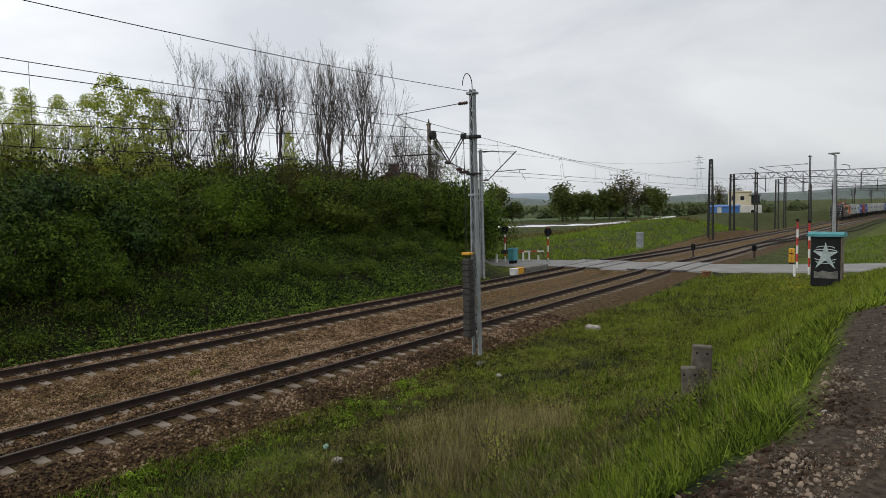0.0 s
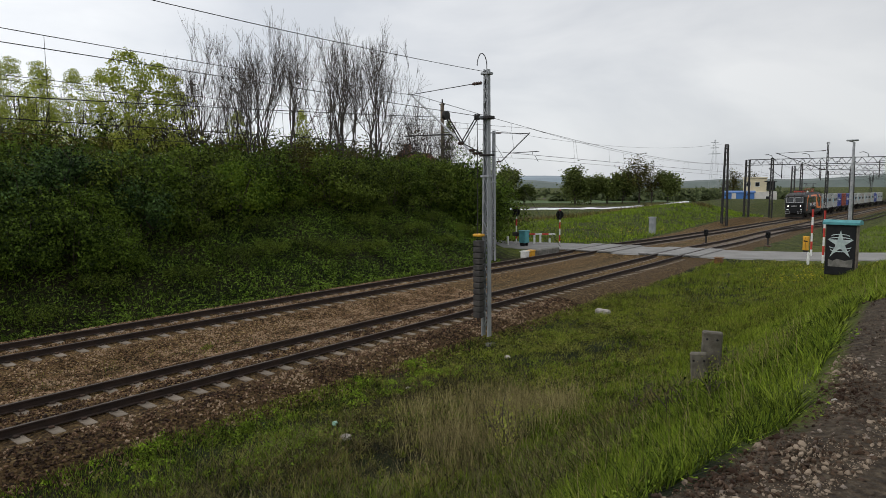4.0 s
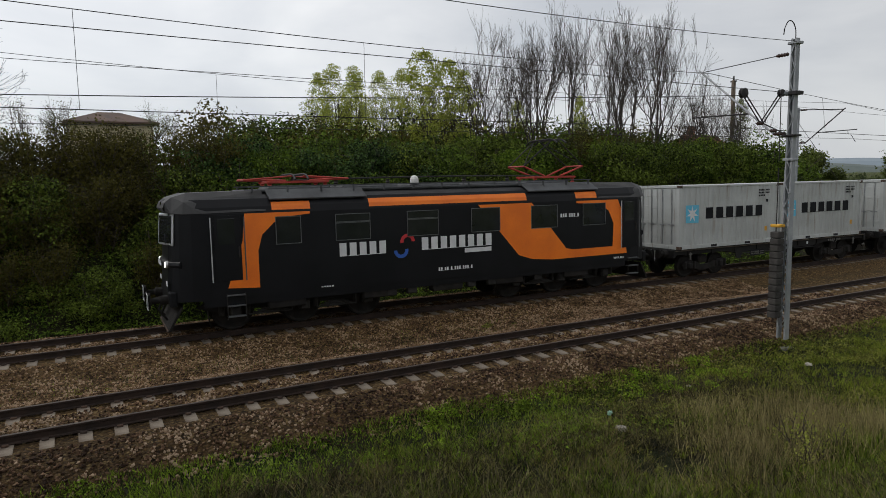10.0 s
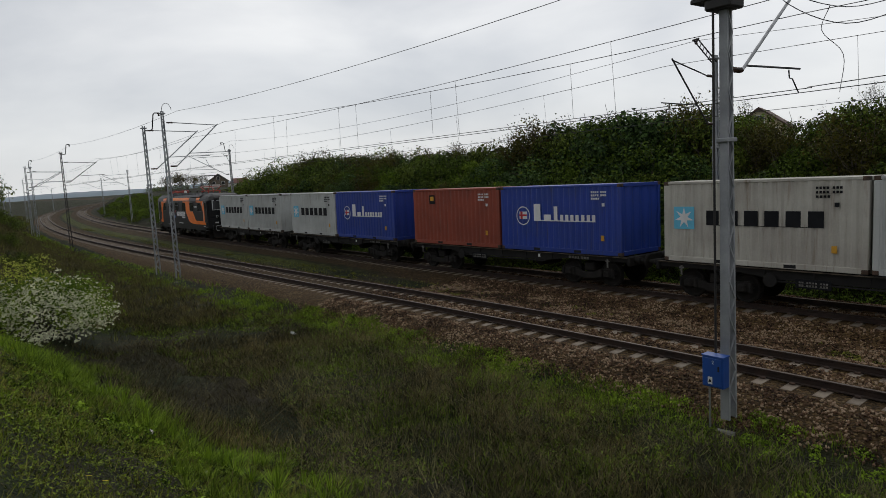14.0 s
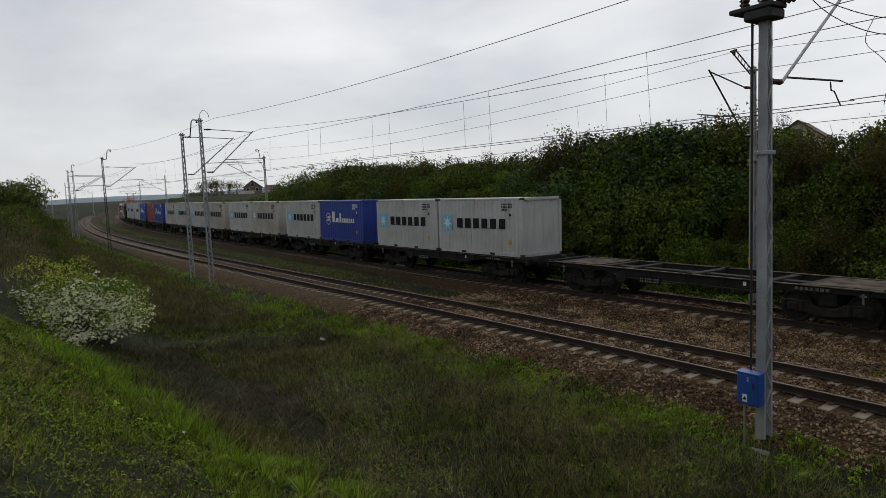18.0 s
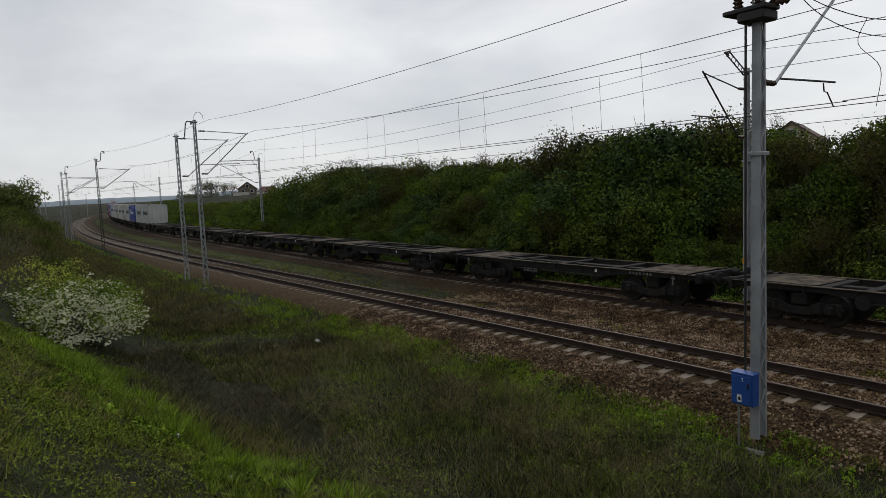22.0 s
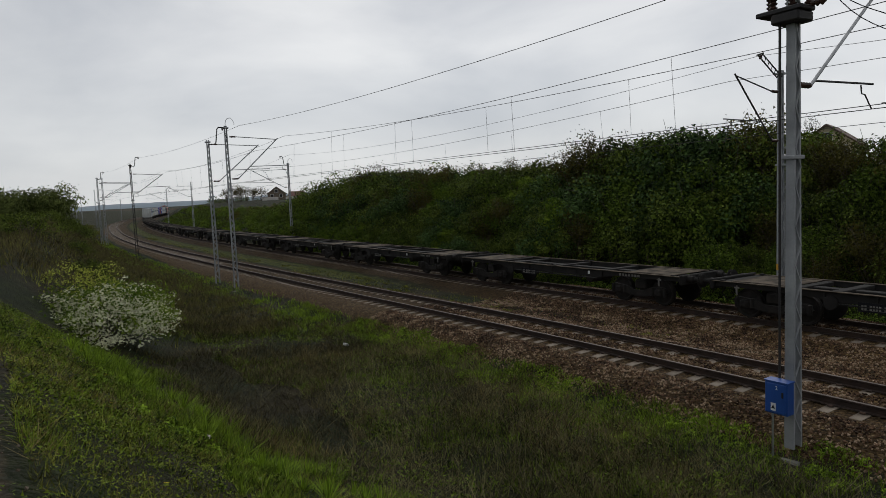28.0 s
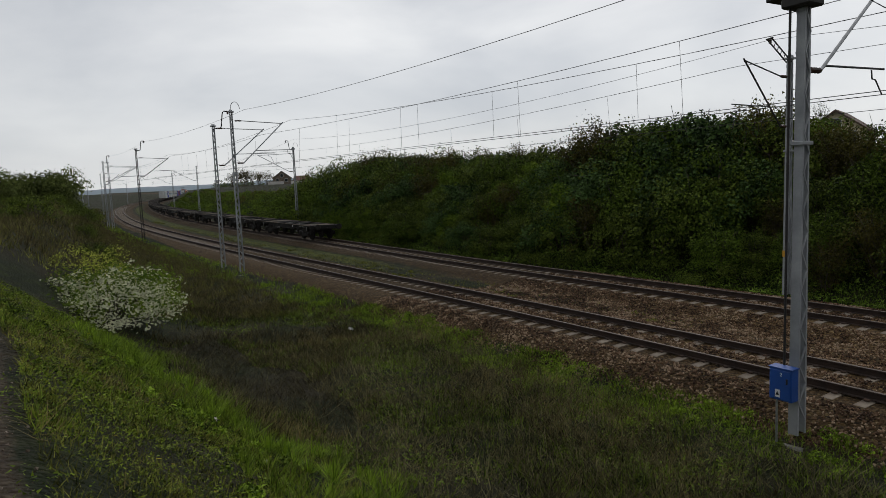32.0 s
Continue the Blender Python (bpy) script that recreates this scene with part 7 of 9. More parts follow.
def woods():
    r = np.random.default_rng(5)
    spots = []
    for k, x in enumerate(np.arange(21.5, 47.5, 1.4)):
        spots.append((x + r.normal() * 0.4, 36.5 + 0.03 * x + r.normal() * 1.6, k % 3, 1.0 + 0.1 * math.sin(k * 1.7) - 0.3 * (x < 25.5) + 0.012 * max(0, x - 33)))
    for k, x in enumerate(np.arange(26, 52, 3.1)):
        spots.append((x + r.normal() * 0.5, 42.5 + r.normal() * 1.2, (k + 1) % 3, 1.05))
    strew(BARE, spots, r, 0.84, 1.0)
    strew(LIME, [(14.2, 41.5, 1, 0.66), (16.2, 43.0, 1, 0.72), (22.8, 40.5, 0, 0.85), (18.3, 36.6, 0, 0.95), (20.4, 37.4, 0, 1.02), (16.6, 52.0, 1, 0.84), (19.2, 51.0, 1, 0.88), (22.0, 52.5, 1, 0.84), (24.6, 53.5, 1, 0.9), (27.2, 54, 1, 0.85), (28.0, 41.0, 1, 0.6), (33.0, 40.0, 1, 0.5)], r, 0.87, 0.97)
    strew([SPREADING], [(-6.7, 35.5)], r, 1.0, 1.01, (1, 1.01))
    strew([SAPLING], [(3.0, 43.0), (7.5, 44.5), (10.5, 43.0), (4.8, 46.0), (6.0, 40.5), (9.0, 40.0), (1.5, 41.0), (-26.0, 34.5), (-29.5, 34.0), (-20.0, 36.0), (-14.0, 36.5), (12.0, 38.5), (-33.0, 33.5), (30.0, 31.5), (-2.5, 40.0), (-1.0, 38.5), (-11.0, 36.0), (-9.6, 37.5)], r, 0.8, 1.05)
    strew([POPLAR], [(-1.0, 50.0), (4.5, 52.0)], r, 0.55, 0.68)
    spots = []
    for x, y, k, s in ((121, 118, 2, 1.4), (128, 109, 0, 1.2), (140, 99, 1, 1.35), (147, 96, 0, 1.3), (143, 101, 0, 1.0), (152, 94, 0, 0.9), (158, 82, 1, 1.3), (163, 80, 0, 1.25), (167, 77, 0, 1.15), (172, 70, 2, 1.7), (178, 69, 2, 1.6), (113, 128, 0, 1.1), (170, 74, 0, 1.2), (182, 66, 0, 1.2), (133, 106, 0, 0.8), (230, 62, 2, 1.3), (236, 58, 2, 1.2)):
        spots.append((x, y, k, s))
    strew(ORCHARD, spots, r, 1.18, 1.36)


woods()


def conifer(x, y, z, h, w):
    """A slim evergreen: a straight trunk and a cone of small sprays."""
    t = thing("evergreen_tree", "slim dark olive evergreen tree behind the brow", "tree", pose(x, y, z))
    part("trunk", Shape().tube((0, 0, -1), (0, 0, h * 0.95), 0.12, 8, 0.03), "bark", t)
    r = np.random.default_rng(48)
    u = r.random(420) ** 0.75
    a = r.uniform(0, 6.283, 420)
    q = w * (1 - u) ** 0.8 * np.sqrt(r.random(420)) * (1 + 0.25 * np.sin(3 * a + 9 * u))
    pts = np.stack([q * np.cos(a), q * np.sin(a), u * h], -1)
    part("crown", leaf_cloud("crown", pts, 0.13, 7000, 0.13, "leaf_field", r, corners=3), None, t)


conifer(53.1, 41.7, 2.4, 8.3, 3.1)


def left_bank():
    r = np.random.default_rng(15)
    kinds = [build_bush("dark_bush", "dark budding bush on the near bank", 61, 1.6, 1.7, "leaf_mid", 2600, 0.1, 12, full=40), build_bush("dark_bush", "hazy olive bush at the bank's end", 62, 1.8, 2.2, "leaf_field", 3600, 0.13, 10, full=46)]
    spots = [(x + r.normal(), float(crest(x)) + 0.8 + r.normal() * 1.5, 0, 0.45 + 0.3 * r.random()) for x in np.arange(-76, -30, 2.6)]
    spots += [(-63 + r.normal() * 1.5, -8 + 0.72 * k + r.normal() * 0.4, 1, 1.0 + 0.3 * r.random()) for k in range(14)]
    strew(kinds, spots, r, 0.85, 1.1)
    b = build_bush("flowering_bush", "low spreading bush full of white blossom", 71, 1.95, 1.9, "leaf_fresh", 9000, 0.075, 12, full=90, second=("blossom", 8500, 0.085))
    b["category"] = "bush"
    b["group"] = ""
    b.matrix_basis = pose(-22.4, 1.6, float(height(-22.4, 1.6)) - 0.1)
    b.scale = (1.25, 1.25, 0.96)
    y = build_bush("flowering_bush", "small yellow-green bush beside the blossom", 72, 1.3, 2.2, "leaf_lime", 3600, 0.07, 8, full=40)
    y.matrix_basis = pose(-23.9, 1.3, float(height(-23.9, 1.3)) - 0.15)


left_bank()


def fine(x, y):
    """Short trodden grass by the road has finer blades than the rank growth further off."""
    return np.clip(np.hypot(x, y - 0.3) / 10, 0.34, 1)


def blades(name, label, n, where, hgt, width, material, seed, lean=0.35):
    """Many single blades of grass, thicker in tufts, as one thing."""
    r = np.random.default_rng(seed)
    x, y = where(r, n)
    z = height(x, y)
    n = len(x)
    a = r.uniform(0, 6.283, n)
    h = hgt(x, y, r) * r.uniform(0.55, 1.25, n)
    dx, dy = np.cos(a), np.sin(a)
    b = r.normal(size=(n, 2)) * lean * h[:, None]
    w = width * fine(x, y) * r.uniform(0.6, 1.4, n)
    p0 = np.stack([x - dx * w, y - dy * w, z - 0.02], -1)
    p1 = np.stack([x + dx * w, y + dy * w, z - 0.02], -1)
    t = np.stack([x + b[:, 0], y + b[:, 1], z + h], -1)
    v = np.stack([p0, p1, t], 1).reshape(-1, 3)
    faces = np.arange(3 * n).reshape(n, 3)
    me = soup(name, v, faces, material)
    return tagged(new(name, me), label, "grass", kind="stuff")


def tufts(r, n, x0, x1, y0, y1, per, spread, keep):
    """Spots in tufts inside a rectangle, kept where keep() says so."""
    k = max(1, n // per)
    cx, cy = r.uniform(x0, x1, k), r.uniform(y0, y1, k)
    x = np.repeat(cx, per) + r.normal(size=k * per) * spread
    y = np.repeat(cy, per) + r.normal(size=k * per) * spread
    ok = keep(x, y)
    return x[ok], y[ok]


def tangle(x, y):
    """Where dark withered stems have smothered the grass: the ditch on the bend's side and a spot beside the reeds."""
    o = y - verge(np.minimum(x, 12))
    rim = 1 + 0.45 * wave(1.3 * x, 1.3 * y) + 0.25 * wave(4.1 * x + 3, 4.1 * y)
    return (((x + 17.2) / 4.9) ** 2 + ((o - 5.75) / 1.05) ** 2 < rim) | (((x - 8.7) / 0.8) ** 2 + ((y - 8.2) / 0.9) ** 2 < rim - 0.25 + 0.8 * wave(6.3 * x, 6.3 * y + 2))


def near_slope(x, y):  # the grassed slope between road and ballast
    return (y > verge(np.minimum(x, 12)) + 0.15) & (near_y(x) - y > 2.5) & ~tangle(x, y)


def patchy(x, y, s=0.5, o=0.0):
    return wave(x * s + o, y * s - o)


def off_road(x, y):
    return y - verge(np.minimum(x, 12))


def lush_line(x, y):
    """How far a spot lies from the line of rank grass along the top of the slope."""
    return np.abs(off_road(x, y) - np.interp(x, [-19, -14.5, -9.7, -4], [2.6, 2.5, 3.9, 4.2]))


def ditch(x, y):
    """Beyond the rank grass, down in the ditch."""
    return off_road(x, y) > np.interp(x, [-19, -14.5, -9.7, -4, 3], [3.3, 3.3, 4.6, 4.8, 2.7])


def ground_leaves(name, label, n, where, size, lift, material, seed):
    """Low broad-leaved plants: single leaves lying at many tilts just over the ground."""
    r = np.random.default_rng(seed)
    x, y = where(r, n)
    n = len(x)
    p = np.stack([x, y, height(x, y) + r.uniform(0.01, lift, n)], -1)
    a = r.normal(size=(n, 3)) * [1, 1, 0.55]
    a /= np.linalg.norm(a, axis=1, keepdims=True)
    b = np.cross(a, np.array([0, 0, 1.0]) + r.normal(size=(n, 3)) * 0.5)
    b /= np.linalg.norm(b, axis=1, keepdims=True)
    s = size * (np.clip(1.3 * fine(x, y), 0.75, 1) * r.uniform(0.5, 1.4, n))[:, None]
    v = np.stack([p - a * s * 0.5 + b * s * 0.3, p - a * s * 0.5 - b * s * 0.3, p + a * s * 0.6], 1).reshape(-1, 3)
    me = soup(name, v, np.arange(3 * n).reshape(n, 3), material)
    return tagged(new(name, me), label, "plants", kind="stuff")


blades("meadow_grass", "short green grass over the near bank and ditch", 90000, lambda r, n: tufts(r, n, -30, 8, -3, 12, 16, 0.15, lambda x, y: near_slope(x, y) & (patchy(x, y) > np.where(x < 1, -0.1, -0.5)) & ((x > 1) | ditch(x, y))), lambda x, y, r: 0.15 + 0.06 * patchy(x, y, 0.9), 0.011, "grass_blade", 81, 0.5)
blades("green_band_grass", "fresh green grass along the foot of the ballast", 66000, lambda r, n: tufts(r, n, -30, 12, 7, 12.6, 24, 0.16, lambda x, y: near_slope(x, y) & (near_y(x) - y < 4.6 + 1.2 * patchy(x, y, 0.7)) & (patchy(x, y, 0.8, 3) > -0.35)), lambda x, y, r: 0.13 + 0.04 * patchy(x, y, 1.3), 0.01, "grass_lush", 80, 0.5)
blades("foot_grass", "bright green grass in patches along the ballast", 44000, lambda r, n: tufts(r, n, -28, 5, 8, 12.2, 30, 0.25, lambda x, y: near_slope(x, y) & (near_y(x) - y < 4.0) & (patchy(x, y, 0.55, 5) > -0.25)), lambda x, y, r: 0.11 + 0 * x, 0.009, "grass_vivid", 72, 0.5)
blades("bright_grass", "bright yellow-green spring grass on the bank", 80000, lambda r, n: tufts(r, n, 3, 27, 0, 12.4, 20, 0.16, lambda x, y: near_slope(x, y) & (patchy(x, y, 0.45, 2) > -0.55) & ((x > 13) | (y < 7.5) | (patchy(x, y, 0.6) > 0.1))), lambda x, y, r: (0.2 + 0.1 * patchy(x, y, 1.1, 2)) * (0.5 + 0.3 * step(9, 5, y)), 0.01, "grass_bright", 82, 0.5)
blades("olive_grass", "short olive grass on the flat beside the ballast", 60000, lambda r, n: tufts(r, n, 4, 27, 5, 12.6, 18, 0.2, lambda x, y: near_slope(x, y)), lambda x, y, r: 0.13 + 0.04 * patchy(x, y), 0.008, "grass_olive", 90, 0.5)
blades("lush_grass", "tall lush green grass along the dirt road's verge", 60000, lambda r, n: tufts(r, n, -18, 4, -2, 5, 34, 0.13, lambda x, y: near_slope(x, y) & (((off_road(x, y) < 1.6) & (patchy(x, y, 1.6, 2) > 0.38)) | ((np.abs(off_road(x, y) - 2.7 - 0.6 * patchy(x, y, 0.8)) < 0.6) & (patchy(x, y, 1.3, 1) > -0.05)))), lambda x, y, r: 0.12 + 0.16 * step(1.6, 2.6, off_road(x, y)) + 0.05 * patchy(x, y, 1.7), 0.009, "grass_lush", 92, 0.7)
ground_leaves("verge_moss", "short yellow-green moss and clover on the verge", 150000, lambda r, n: tufts(r, n, -20, 5, -2.5, 4.5, 30, 0.16, lambda x, y: near_slope(x, y) & (off_road(x, y) < 3.0) & (patchy(x, y, 1.3, 8) > -0.35)), 0.034, 0.05, "grass_bright", 70)
blades("dry_grass", "pale dry stalks of last year's grass", 46000, lambda r, n: tufts(r, n, -30, 14, 3, 11.5, 34, 0.22, lambda x, y: near_slope(x, y) & (patchy(x, y, 0.55, 1.3) > -0.05) & ditch(x, y)), lambda x, y, r: 0.26 + 0.14 * patchy(x, y, 0.8), 0.006, "grass_dry", 83, 0.75)
blades("dead_reeds", "standing tan dead reeds in the ditch", 13000, lambda r, n: tufts(r, n, 8.2, 14.0, 5.8, 9.8, 40, 0.22, lambda x, y: near_slope(x, y) & (((x - 11.2) / 2.6) ** 2 + ((y - 7.9) / 1.7) ** 2 < 0.15 + 1.2 * r.random(len(x)) + 0.5 * patchy(x, y, 1.2))), lambda x, y, r: 0.5 + 0.1 * patchy(x, y, 1.5), 0.005, "reed", 93, 0.3)
blades("brown_grass", "matted brown dead grass in the ditch", 62000, lambda r, n: tufts(r, n, -30, 14, 2, 11.0, 30, 0.26, lambda x, y: near_slope(x, y) & (patchy(x, y, 0.5, 0.4) > -0.25) & ditch(x, y) & (near_y(x) - y > 4.0)), lambda x, y, r: 0.22 + 0.08 * patchy(x, y, 0.6), 0.011, "grass_dead", 89, 0.85)
blades("brown_stalks", "thin upright brown weed stalks", 6000, lambda r, n: tufts(r, n, -24, 10, 4, 11.6, 14, 0.3, lambda x, y: near_slope(x, y) & (off_road(x, y) > 3) & (patchy(x, y, 0.7, 5) > 0.1)), lambda x, y, r: 0.55 + 0.15 * patchy(x, y, 2), 0.004, "grass_dead", 94, 0.14)
blades("straw_litter", "tangled pale straw lying over the ditch", 12000, lambda r, n: tufts(r, n, -24, 15, 3.5, 11.2, 20, 0.3, lambda x, y: near_slope(x, y) & ditch(x, y) & (patchy(x, y, 0.8, 7) > -0.15)), lambda x, y, r: 0.22 + 0 * x, 0.004, "grass_dry", 78, 1.9)
blades("verge_litter", "dry brown blades among the verge grass", 16000, lambda r, n: tufts(r, n, -16, 14, -2, 4.5, 24, 0.2, lambda x, y: near_slope(x, y) & (patchy(x, y, 0.9, 6) > 0.0)), lambda x, y, r: 0.14 + 0 * x, 0.006, "grass_dry", 77, 1.2)
ground_leaves("flat_plants", "low olive plants on the flat beside the ballast", 40000, lambda r, n: tufts(r, n, 8, 27, 7, 12.6, 22, 0.25, lambda x, y: near_slope(x, y) & (patchy(x, y, 0.9, 2) > -0.2)), 0.06, 0.1, "grass_olive", 76)
blades("verge_grass", "short trodden olive grass on the verge", 30000, lambda r, n: tufts(r, n, -18, 6, -2.5, 4.0, 20, 0.14, lambda x, y: near_slope(x, y) & (off_road(x, y) < 3.2)), lambda x, y, r: 0.08 + 0.03 * patchy(x, y, 1.7), 0.005, "grass_olive", 73, 0.7)
ground_leaves("low_weeds", "low broad-leaved green weeds on the verge", 40000, lambda r, n: tufts(r, n, -16, 9, -2, 3.6, 34, 0.16, lambda x, y: (off_road(x, y) > -0.05) & (off_road(x, y) < 2.6) & (patchy(x, y, 1.5, 2) > -0.1)), 0.034, 0.08, "grass_lush", 95)
ground_leaves("ditch_weeds", "broad-leaved weeds among the dead grass", 50000, lambda r, n: tufts(r, n, -26, 12, 4, 12.2, 26, 0.22, lambda x, y: near_slope(x, y) & (patchy(x, y, 0.75, 4) > 0.15)), 0.06, 0.14, "grass_blade", 96)
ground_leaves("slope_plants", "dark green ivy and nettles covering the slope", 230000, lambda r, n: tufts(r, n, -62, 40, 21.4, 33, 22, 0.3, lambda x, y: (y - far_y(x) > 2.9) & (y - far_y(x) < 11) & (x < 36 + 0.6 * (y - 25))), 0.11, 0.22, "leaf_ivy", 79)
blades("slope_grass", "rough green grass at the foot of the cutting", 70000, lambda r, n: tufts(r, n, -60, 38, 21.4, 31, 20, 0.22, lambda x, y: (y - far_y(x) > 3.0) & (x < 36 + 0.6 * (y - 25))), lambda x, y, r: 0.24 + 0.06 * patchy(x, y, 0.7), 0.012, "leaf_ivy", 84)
blades("bank_grass", "green grass on the bank towards the crossing", 60000, lambda r, n: tufts(r, n, 22, 41, -8, 12.2, 16, 0.2, lambda x, y: (near_y(x) - y > 2.9) & (y > verge(np.minimum(x, 12)) - 6) & (np.abs(x - cross_x(y)) > 3.2)), lambda x, y, r: 0.18 + 0.05 * patchy(x, y), 0.011, "grass_bright", 85)
blades("crossing_olive_grass", "short olive grass on the bank towards the crossing", 50000, lambda r, n: tufts(r, n, 22, 43, -4, 12.4, 16, 0.25, lambda x, y: (near_y(x) - y > 2.7) & (np.abs(x - cross_x(y)) > 2.9)), lambda x, y, r: 0.13 + 0.04 * patchy(x, y), 0.014, "grass_olive", 129)
blades("strip_grass", "thin weeds between the two tracks", 30000, lambda r, n: tufts(r, n, -110, 20, 14, 19, 10, 0.2, lambda x, y: (y - near_y(x) > 2.1) & (y - near_y(x) < 3.9) & (patchy(x, y, 0.3) > 0.3 * step(-25, -5, x) - 0.3)), lambda x, y, r: 0.07 + 0.05 * step(-15, -40, x), 0.011, "grass_olive", 86)
blades("far_bank_green", "rough olive grass on the near bank further along", 30000, lambda r, n: tufts(r, n, -80, -24, -8, 9, 16, 0.3, lambda x, y: (near_y(x) - y > 3.0)), lambda x, y, r: 0.25 + 0.1 * patchy(x, y, 0.5), 0.013, "grass_olive", 74, 0.5)
blades("far_foot_grass", "fresh grass along the foot of the ballast further along", 30000, lambda r, n: tufts(r, n, -100, -24, 4, 11, 18, 0.3, lambda x, y: (near_y(x) - y > 2.5) & (near_y(x) - y < 4.6 + patchy(x, y, 0.4))), lambda x, y, r: 0.16 + 0 * x, 0.018, "grass_vivid", 71, 0.5)
blades("far_bank_grass", "rough grass on the near bank further along", 70000, lambda r, n: tufts(r, n, -80, -26, -8, 9, 16, 0.3, lambda x, y: (near_y(x) - y > 3.0) & (y > -8)), lambda x, y, r: 0.3 + 0.1 * patchy(x, y, 0.5), 0.014, "grass_dead", 87, 0.5)

blades("distant_grass", "rough grey-green grass on the bank along the far curve", 26000, lambda r, n: tufts(r, n, -230, -74, -30, 14, 14, 0.6, lambda x, y: (near_y(x) - y > 2.6)), lambda x, y, r: 0.34 + 0.12 * patchy(x, y, 0.3), 0.035, "grass_olive", 136, 0.5)
blades("distant_dry_grass", "dry grey grass on the bank along the far curve", 26000, lambda r, n: tufts(r, n, -230, -74, -30, 14, 14, 0.6, lambda x, y: (near_y(x) - y > 3.2)), lambda x, y, r: 0.38 + 0.12 * patchy(x, y, 0.3), 0.035, "grass_dead", 137, 0.5)

def tussocks(name, label, n, where, hgt, per, width, material, seed, splay=0.8):
    """Tufts of grass: blades that fan out of one root and lean outwards."""
    r = np.random.default_rng(seed)
    x, y = where(r, n)
    n = len(x)
    z = height(x, y)
    size = hgt(x, y, r) * r.uniform(0.6, 1.35, n)
    i = np.repeat(np.arange(n), per)
    m = len(i)
    a, u = r.uniform(0, 6.283, m), np.sqrt(r.random(m))
    h = size[i] * (1.1 - 0.55 * u) * r.uniform(0.7, 1.15, m)
    out = size[i] * splay * u
    d = np.stack([np.cos(a), np.sin(a)], -1)
    side = np.stack([-d[:, 1], d[:, 0]], -1) * (width * fine(x, y)[i] * r.uniform(0.6, 1.4, m))[:, None]
    foot = np.stack([x[i], y[i]], -1) + d * (0.12 * out)[:, None]
    tip = foot + d * out[:, None]
    z = z[i]
    v = np.stack([np.c_[foot - side, z - 0.02], np.c_[foot + side, z - 0.02], np.c_[tip, z + h * (1 - 0.35 * u)]], 1).reshape(-1, 3)
    me = soup(name, v, np.arange(3 * m).reshape(m, 3), material)
    return tagged(new(name, me), label, "grass", kind="stuff")


def weed_domes(name, label, n, where, rad, per, size, material, seed):
    """Low leafy cushions of weeds."""
    r = np.random.default_rng(seed)
    x, y = where(r, n)
    q = rad * r.uniform(0.5, 1.4, len(x))
    lobes = np.stack([x, y, height(x, y) - 0.25 * q, q], -1)
    me = lobed(name, lobes, per * len(x), size, material, r, 0.7, 1.0, np.clip(1.5 * fine(x, y), 0.45, 1))
    return tagged(new(name, me), label, "plants", kind="stuff")


blades("fine_bank_grass", "fine bright green grass on the bank by the road", 46000, lambda r, n: tufts(r, n, 2.2, 13, 1.0, 7.5, 22, 0.09, lambda x, y: near_slope(x, y) & (patchy(x, y, 1.5, 3) > -0.5)), lambda x, y, r: 0.14 + 0.05 * patchy(x, y, 1.3, 1), 0.0105, "grass_bright", 121, 0.6)
blades("fine_green_grass", "fine green grass on the bank by the road", 36000, lambda r, n: tufts(r, n, 2.2, 13, 1.0, 8.0, 22, 0.1, lambda x, y: near_slope(x, y) & (patchy(x, y, 1.2, 7) > -0.3)), lambda x, y, r: 0.14 + 0.05 * patchy(x, y, 1.1, 2), 0.0105, "grass_lush", 122, 0.65)
blades("fine_verge_grass", "fine olive grass and moss on the verge", 26000, lambda r, n: tufts(r, n, -13, 2.4, -0.6, 4.6, 20, 0.09, lambda x, y: near_slope(x, y) & (patchy(x, y, 1.4, 2) > -0.6)), lambda x, y, r: 0.07 + 0.04 * step(1.8, 2.6, off_road(x, y)) + 0.02 * patchy(x, y, 1.9), 0.011, "grass_olive", 123, 0.9)
blades("fine_ditch_grass", "thin matted dead grass on the slope and in the ditch", 56000, lambda r, n: tufts(r, n, -20, 10, 2.6, 10.8, 14, 0.13, lambda x, y: near_slope(x, y) & ditch(x, y) & (near_y(x) - y > 3.4)), lambda x, y, r: 0.2 + 0.06 * patchy(x, y, 0.9), 0.0085, "straw_grey", 124, 0.9)
blades("fine_ditch_green", "thin green grass on the slope and in the ditch", 40000, lambda r, n: tufts(r, n, -20, 10, 2.6, 10.8, 18, 0.12, lambda x, y: near_slope(x, y) & ditch(x, y) & (patchy(x, y, 0.8, 6) > 0.0)), lambda x, y, r: 0.15 + 0.04 * patchy(x, y, 0.9), 0.0095, "grass_lush", 125, 0.7)
tussocks("verge_tussocks", "lush green grass tufts at the top of the slope", 1500, lambda r, n: tufts(r, n, -20, 3, -2, 5, 5, 0.3, lambda x, y: near_slope(x, y) & (np.abs(off_road(x, y) - 2.5 - 0.5 * patchy(x, y, 0.8)) < 0.75) & (patchy(x, y, 1.1, 1) > -0.25)), lambda x, y, r: 0.2 + 0 * x, 50, 0.008, "grass_lush", 111)
tussocks("bank_tussocks", "bright green grass tufts on the bank", 900, lambda r, n: tufts(r, n, 4.5, 22, 1.2, 8.2, 4, 0.4, lambda x, y: near_slope(x, y) & (off_road(x, y) > 0.25)), lambda x, y, r: 0.17 + 0.04 * step(6, 3, y), 40, 0.008, "grass_bright", 114, 0.6)
